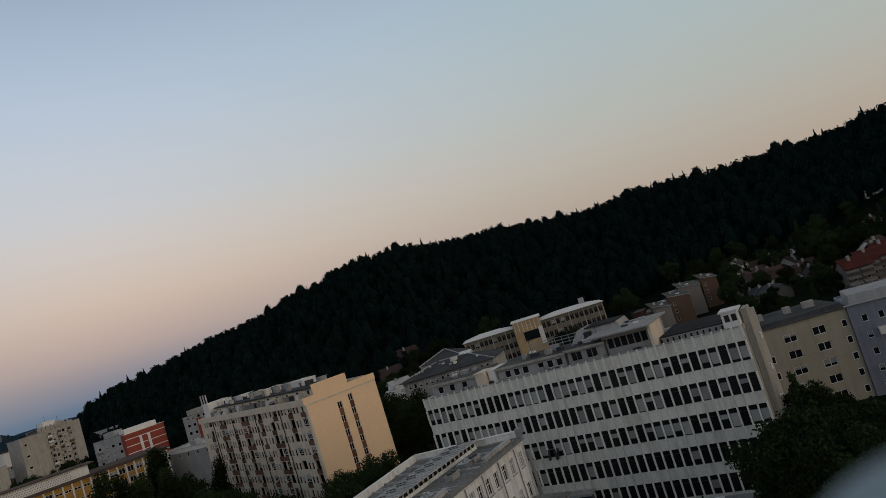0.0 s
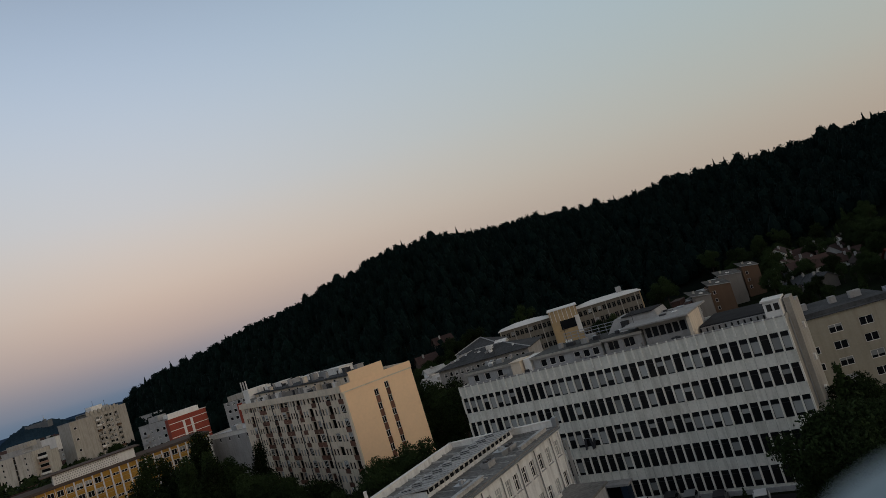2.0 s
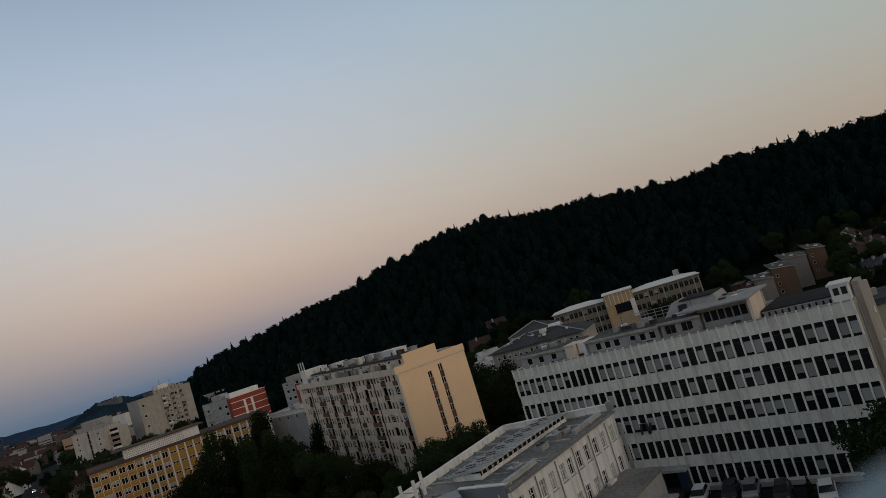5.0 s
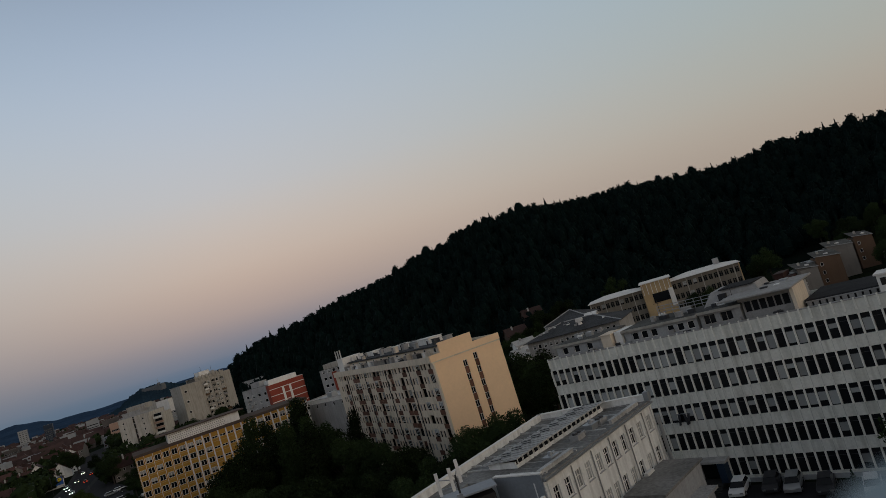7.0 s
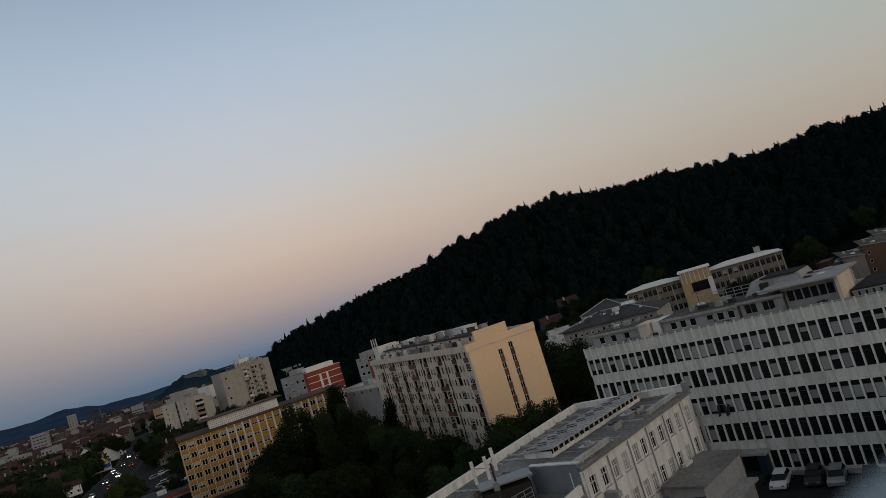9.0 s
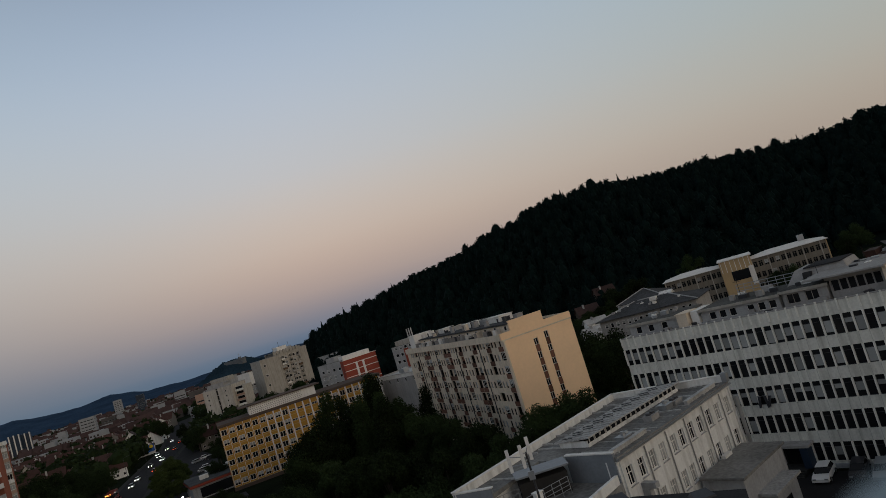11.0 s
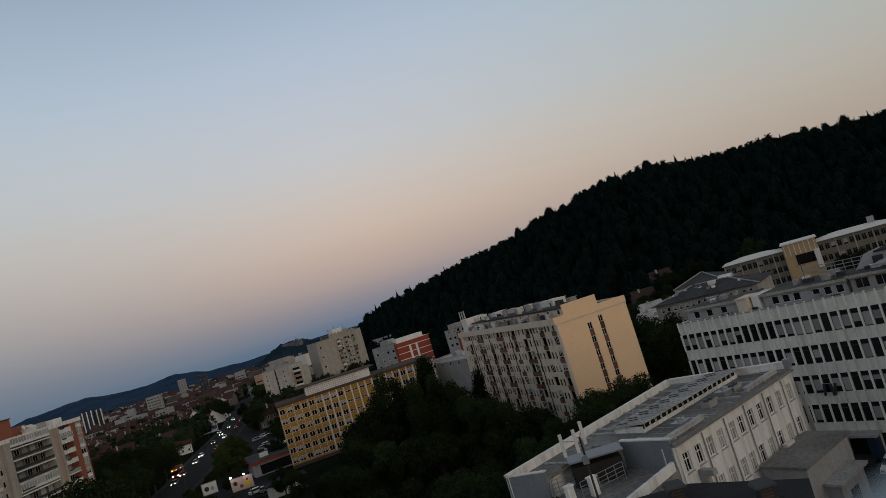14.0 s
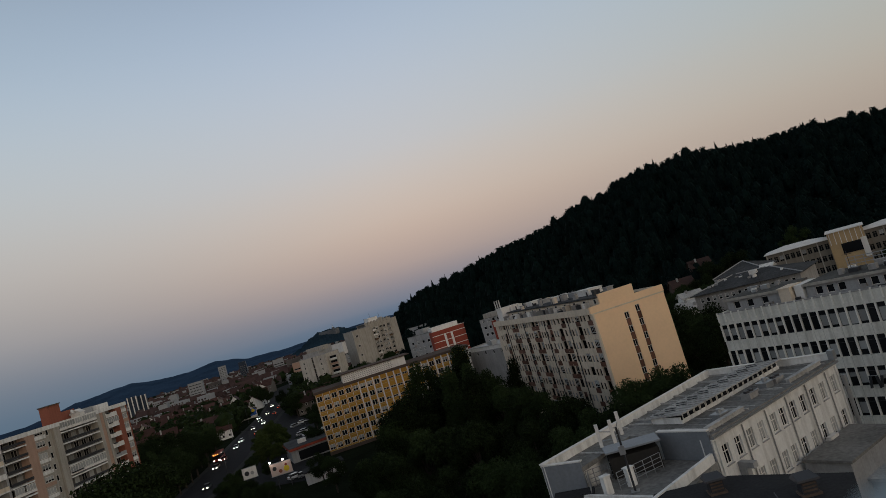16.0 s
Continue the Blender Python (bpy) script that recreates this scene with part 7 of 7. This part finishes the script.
def castle():
    p = polar(-24.3, 1960)
    t = thing("castle", pose(p.x, p.y, EYE + 14.5, 0, 0, -24), "pale stone castle on top of the far hill", "castle")
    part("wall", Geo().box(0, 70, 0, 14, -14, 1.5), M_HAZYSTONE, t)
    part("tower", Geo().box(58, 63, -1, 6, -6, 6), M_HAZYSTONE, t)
    part("flagpole", Geo().tube((60, 2, 6), (60, 2, 16), 0.4), M_STEEL, t)


castle()


def own_building():
    """The high block on whose roof terrace the camera stands; it closes the place below and behind."""
    t = thing("high_block", pose(0, 0, 0), "plain grey high-rise under the roof terrace", "building", kind="structure")
    part("wall", Geo().box(-14, 14, -22, 0.35, 0, 30.3), M_PLASTER, t)
    part("terrace_floor", Geo().box(-13.8, 13.8, -21.8, 0.2, 30.302, 30.36), M_PAVE, t)
    part("parapet", Geo().box(-14, 14, 0.02, 0.45, 30.302, 31.35), M_PLASTER, t)
    part("stair_house", Geo().box(-6, 6, -18, -8, 30.37, 33.2), M_PLASTER, t)


own_building()


def railing_post():
    """Added ball for an unknown pale blur in the view's corner, a hand's width from the lens."""
    t = thing("railing_post", pose(NEAR_BALL.x, NEAR_BALL.y, 31.35), "pale blue-grey ball on a post, stand-in for an unknown blur by the lens", "railing post")
    h, r = NEAR_BALL.z - 31.35, 0.0433
    # post and plate are made up too, only to carry the ball
    part("post", Geo().tube((0, 0, 0), (0, 0, h - 0.03), 0.024, n=20), M_STANDIN, t)
    part("base_plate", Geo().box(-0.05, 0.05, -0.05, 0.05, 0, 0.008), M_STEEL, t)
    g, rings, n = Geo(), 14, 28
    prof = [(r * math.sin(math.pi * k / rings), h - r * math.cos(math.pi * k / rings)) for k in range(1, rings)]
    pts = [(a * math.cos(2 * math.pi * j / n), a * math.sin(2 * math.pi * j / n), z) for a, z in prof for j in range(n)]
    g.solid(pts, [(k * n + j, k * n + (j + 1) % n, (k + 1) * n + (j + 1) % n, (k + 1) * n + j) for k in range(len(prof) - 1) for j in range(n)]
            + [tuple(range(n - 1, -1, -1)), tuple(range(len(pts) - n, len(pts)))])
    part("cap", g, M_STANDIN, t)


railing_post()

# ---- trees ----


def leaf_cloud(lobes, count, size, seed, mat, name="crown"):
    """Small folded leaf clumps scattered through the shells of several lobes (centre, radii)."""
    rng = np.random.RandomState(seed)
    lob = np.array([(*c, *r) for c, r in lobes])
    vol = lob[:, 3] * lob[:, 4] + lob[:, 4] * lob[:, 5] + lob[:, 3] * lob[:, 5]
    pick = rng.choice(len(lob), count, p=vol / vol.sum())
    d = rng.normal(size=(count, 3))
    d /= np.linalg.norm(d, axis=1)[:, None]
    rad = 0.4 + 0.75 * rng.rand(count) ** 0.8
    rad *= 1 + 0.18 * np.sin(d[:, 0] * 5 + pick) * np.cos(d[:, 2] * 6 + pick * 2)
    c = lob[pick, :3] + d * lob[pick, 3:] * rad[:, None]
    n = d + 0.9 * rng.normal(size=(count, 3))
    n /= np.linalg.norm(n, axis=1)[:, None]
    a = np.cross(n, rng.normal(size=(count, 3)))
    a /= np.linalg.norm(a, axis=1)[:, None]
    b = np.cross(n, a)
    s = size * (0.5 + 1.0 * rng.rand(count) ** 1.5)[:, None]
    v = np.empty((count, 5, 3))
    v[:, 0], v[:, 1], v[:, 2], v[:, 3] = c - a * s, c - b * s * 0.55 + n * s * 0.2, c + a * s, c + b * s * 0.55 + n * s * 0.2
    v[:, 4] = c + n * s * 0.35
    base = np.arange(count)[:, None] * 5
    tri = (base[:, None] + np.array([[0, 1, 4], [1, 2, 4], [2, 3, 4], [3, 0, 4]])[None]).reshape(-1, 3)
    me = bpy.data.meshes.new(name)
    me.from_pydata(v.reshape(-1, 3).tolist(), [], tri.tolist())
    me.materials.append(mat)
    return me


def make_tree(kind, h, seed, mat, leaves=2600, size=0.34):
    rng = random.Random(seed)
    g = Geo()
    g.tube((0, 0, -0.3), (0.1, 0, h * 0.45), 0.028 * h, 0.016 * h, 8).tube((0.1, 0, h * 0.45), (0.0, 0.1, h * 0.85), 0.016 * h, 0.005 * h, 6)
    lobes = []
    if kind == "poplar":
        for i in range(7):
            z = h * (0.2 + 0.115 * i)
            r = h * (0.13 if i < 5 else 0.09)
            lobes.append(((rng.uniform(-0.05, 0.05) * h, rng.uniform(-0.05, 0.05) * h, z), (r, r, h * 0.12)))
            g.tube((0, 0, z - h * 0.1), lobes[-1][0], 0.008 * h, 0.003 * h, 5)
    elif kind == "spruce":
        for i in range(8):
            z = h * (0.15 + 0.105 * i)
            r = h * 0.19 * (1 - i / 8.6)
            lobes.append(((0, 0, z), (r, r, h * 0.06)))
    else:
        for i in range(17):
            a, rr = i * 2.4 + rng.random(), h * rng.uniform(0.08, 0.30)
            z = h * rng.uniform(0.32, 0.86)
            r = h * rng.uniform(0.08, 0.15)
            lobes.append(((rr * math.cos(a), rr * math.sin(a), z), (r, r, r * 0.8)))
            g.tube((0, 0, h * rng.uniform(0.25, 0.45)), lobes[-1][0], 0.010 * h, 0.003 * h, 5)
        lobes.append(((0, 0, h * 0.86), (h * 0.13, h * 0.13, h * 0.13)))
    t = thing("tree", pose(0, 0, 0), "", "tree")
    part("trunk", g, M_BARK, t)
    part("crown", leaf_cloud(lobes, leaves, size, seed, mat), None, t)
    return t


BROAD = [make_tree("broad", 14, s, M_LEAF, 14000, 0.21) for s in (1, 2, 3, 4)]
POPLAR = [make_tree("poplar", 20, s, M_LEAF, 11000, 0.24) for s in (5, 6)]
SPRUCE = [make_tree("spruce", 15, s, M_LEAF, 3600, 0.34) for s in (7,)]
LIME = [make_tree("broad", 12, s, M_LEAF_Y, 7000, 0.27) for s in (8, 9)]
used = set()


TREE_H = {}
for o in BROAD + POPLAR + SPRUCE + LIME:
    TREE_H[o.name] = max(v.co.z for c in o.children for v in c.data.vertices)
rt = random.Random(17)


def plant(kinds, az, d, tan=None, h=None, wide=1.0, label="dark green broadleaf tree in full leaf", group="trees among the buildings"):
    """A tree at a bearing and distance, whose top stands at a given slope from the eye (or of height h)."""
    src = rt.choice(kinds)
    p = polar(az, d)
    z = float(land(np.array(p.x), np.array(p.y)))
    h = h if h else EYE + tan * d - z
    k = h / TREE_H[src.name]
    m = pose(p.x, p.y, z, 0, 0, rt.uniform(0, 360)) @ Matrix.Diagonal((k * wide, k * wide, k, 1))
    if src.name in used:
        o = copy_thing(src, pose(0, 0, 0))
    else:
        o = src
        used.add(src.name)
    o.matrix_basis = m
    tagged(o, label, "tree", group)
    return o


# the grove between the school, the slab and the clinic
for az, d, tan, kinds in ((-23.6, 124, -0.185, BROAD), (-22.4, 120, -0.178, BROAD), (-21.6, 132, -0.160, BROAD), (-20.6, 136, -0.138, BROAD), (-19.2, 140, -0.112, BROAD), (-18.4, 148, -0.098, POPLAR), (-17.6, 155, -0.070, POPLAR), (-16.6, 158, -0.080, POPLAR),
                          (-15.2, 150, -0.095, BROAD), (-14.0, 152, -0.064, POPLAR), (-13.2, 146, -0.092, POPLAR), (-12.3, 140, -0.115, BROAD), (-11.3, 134, -0.138, BROAD), (-9.6, 126, -0.150, BROAD), (-8.2, 120, -0.163, BROAD), (-6.4, 112, -0.178, BROAD),
                          (-5.0, 104, -0.205, BROAD), (-21.2, 112, -0.182, BROAD), (-18.8, 116, -0.165, BROAD), (-16.6, 112, -0.172, BROAD), (-14.4, 108, -0.175, BROAD), (-12.0, 106, -0.19, BROAD), (-9.8, 102, -0.20, BROAD), (-7.4, 96, -0.22, BROAD), (-23.0, 98, -0.23, BROAD),
                          (-20.0, 95, -0.225, BROAD), (-17.4, 92, -0.225, BROAD), (-14.6, 90, -0.235, BROAD), (-12.0, 86, -0.25, BROAD), (-18.6, 80, -0.285, BROAD), (-15.6, 78, -0.29, BROAD), (-12.6, 76, -0.295, BROAD), (-22.0, 82, -0.285, BROAD), (-10.6, 94, -0.235, BROAD), (-5.2, 118, -0.2, BROAD)):
    plant(kinds, az, d, tan, wide=0.98 if kinds is BROAD else 0.9, group="grove between the buildings")
for az, d, tan in ((-13.61, 150, -0.0655), (-13.38, 132, -0.1005), (-9.74, 150, -0.1052), (-9.20, 128, -0.1504), (-15.16, 140, -0.0907), (-11.82, 140, -0.1091)):
    plant(POPLAR, az, d, tan, wide=0.95, label="tall slender dark green tree in full leaf", group="grove between the buildings")
# in front of the cream gable
for az, d, tan in ((-1.2, 106, -0.178), (0.2, 108, -0.185), (1.5, 110, -0.172), (2.4, 104, -0.2), (-2.0, 100, -0.21)):
    plant(BROAD, az, d, tan, wide=0.9, group="trees by the gable")
# between slab and office
for az, d, tan in ((5.0, 152, -0.112), (6.0, 146, -0.118), (5.4, 143, -0.135), (6.8, 150, -0.105), (4.6, 165, -0.098), (7.2, 140, -0.12)):
    plant(BROAD, az, d, tan, group="trees by the gable")
# by the office's right end
for az, d, tan in ((32.9, 68, -0.285), (34.4, 67, -0.268), (36.0, 66, -0.272), (37.8, 67, -0.276), (39.8, 68, -0.276), (41.8, 66, -0.285), (32.7, 65, -0.335), (34.6, 60, -0.345), (37.0, 60, -0.34), (39.6, 60, -0.34), (42.5, 62, -0.32), (35.4, 62, -0.31), (38.6, 63, -0.305)):
    plant(BROAD, az, d, tan, wide=0.9, label="large dark broadleaf tree beside the car park", group="trees by the car park")
for az, d, tan in ((35.4, 88, -0.222), (36.6, 92, -0.24), (38.0, 96, -0.262), (35.9, 84, -0.245)):
    plant(SPRUCE if az < 36 else BROAD, az, d, tan, label="dark spruce and shrubs by the end wall", group="trees by the car park")
plant(SPRUCE, 26.3, 80.5, h=3.0, label="small dark conifer beside the parked cars", group="trees by the car park")
# along the street
for az, d, tan in ((-40.8, 128, -0.075), (-42.4, 122, -0.083), (-44.0, 112, -0.11), (-41.6, 116, -0.11), (-39.2, 255, -0.060), (-38.2, 250, -0.056), (-37.2, 262, -0.060), (-36.2, 268, -0.066), (-35.2, 285, -0.072), (-34.6, 300, -0.074), (-38.8, 240, -0.075), (-37.6, 244, -0.078), (-36.4, 254, -0.082), (-35.5, 268, -0.09), (-34.9, 282, -0.086), (-39.8, 232, -0.07), (-45.5, 108, -0.13)):
    plant(BROAD, az, d, tan, group="trees along the street")
for az, d, tan in ((-30.2, 245, -0.090), (-29.8, 262, -0.088), (-30.8, 232, -0.098), (-29.5, 232, -0.108), (-30.6, 222, -0.112), (-31.3, 218, -0.12), (-29.9, 216, -0.118), (-29.3, 246, -0.096), (-31.0, 244, -0.1)):
    plant(LIME, az, d, tan, wide=1.1, label="yellow-green lime tree beside the street", group="trees along the street")
for az, d, tan in ((-33.5, 170, -0.14), (-32.4, 165, -0.155), (-31.4, 160, -0.165), (-34.4, 175, -0.145), (-32.9, 158, -0.162), (-31.0, 152, -0.178), (-27.0, 160, -0.15), (-26.2, 150, -0.16)):
    plant(BROAD, az, d, tan, group="trees along the street")
for az, d, tan in ((-27.6, 330, -0.060), (-26.8, 340, -0.066), (-28.4, 400, -0.052), (-25.6, 330, -0.067), (-26.2, 360, -0.063), (-30.2, 470, -0.036), (-29.6, 460, -0.042), (-33.0, 430, -0.05), (-33.2, 400, -0.05), (-31.6, 520, -0.036), (-22.6, 380, -0.058), (-21.4, 390, -0.048),
                   (-20.2, 400, -0.05), (-19.2, 395, -0.045), (-18.2, 330, -0.055), (-23.4, 350, -0.06), (-34.6, 380, -0.056), (-36.4, 400, -0.052)):
    plant(BROAD, az, d, tan, group="trees in the town")
for az, d, tan in ((-38.0, 215, -0.085), (-36.9, 232, -0.082), (-35.9, 246, -0.078), (-35.0, 262, -0.075), (-34.2, 280, -0.072), (-37.4, 222, -0.095), (-36.4, 238, -0.092)):
    plant(BROAD, az, d, tan, group="trees along the street")
# foot of the hill
for az, d, tan in ((4.2, 270, -0.078), (5.3, 280, -0.072), (6.3, 285, -0.070), (7.2, 290, -0.066), (4.9, 262, -0.085), (6.9, 268, -0.08)):
    plant(BROAD, az, d, tan, group="trees at the foot of the hill")
for az, d, tan in ((7.6, 300, -0.05), (9.4, 310, -0.046), (24.8, 300, -0.066), (25.6, 310, -0.055), (14.0, 330, -0.035), (12.6, 230, -0.085), (21.0, 250, -0.085), (19.8, 248, -0.088), (33.6, 290, -0.06), (39.6, 270, -0.09), (40.6, 275, -0.075), (41.0, 300, -0.06), (33.2, 250, -0.085)):
    plant(BROAD, az, d, tan, group="trees at the foot of the hill")
for i in range(46):
    plant(BROAD if i % 3 else SPRUCE, rt.uniform(33.4, 41.5), rt.uniform(205, 262), h=rt.uniform(4.5, 7.5), label="low dark tree in the gardens of the slope", group="trees at the foot of the hill")
for i in range(60):
    plant(BROAD if i % 3 else SPRUCE, rt.uniform(29.5, 47), rt.uniform(290, 350), h=rt.uniform(8, 13), group="trees at the foot of the hill")
for i in range(70):
    plant(BROAD, rt.uniform(33.0, 48), rt.uniform(255, 380), h=rt.uniform(6, 10), group="trees at the foot of the hill")
for az, d, h in ((-33.8, 196, 5), (-32.9, 205, 4), (-31.9, 214, 5), (-30.9, 196, 4.5), (-28.2, 222, 5), (-27.0, 232, 6), (-26.8, 214, 7), (-38.4, 205, 6), (-39.4, 198, 7), (-40.4, 180, 8), (-26.4, 262, 7), (-26.2, 282, 8)):
    plant(BROAD, az, d, h=h, wide=1.2, label="low dark green bushy tree by the street", group="trees along the street")
for o in BROAD + POPLAR + SPRUCE + LIME:
    if o.name not in used:
        for c in (*o.children, o):
            bpy.data.objects.remove(c)
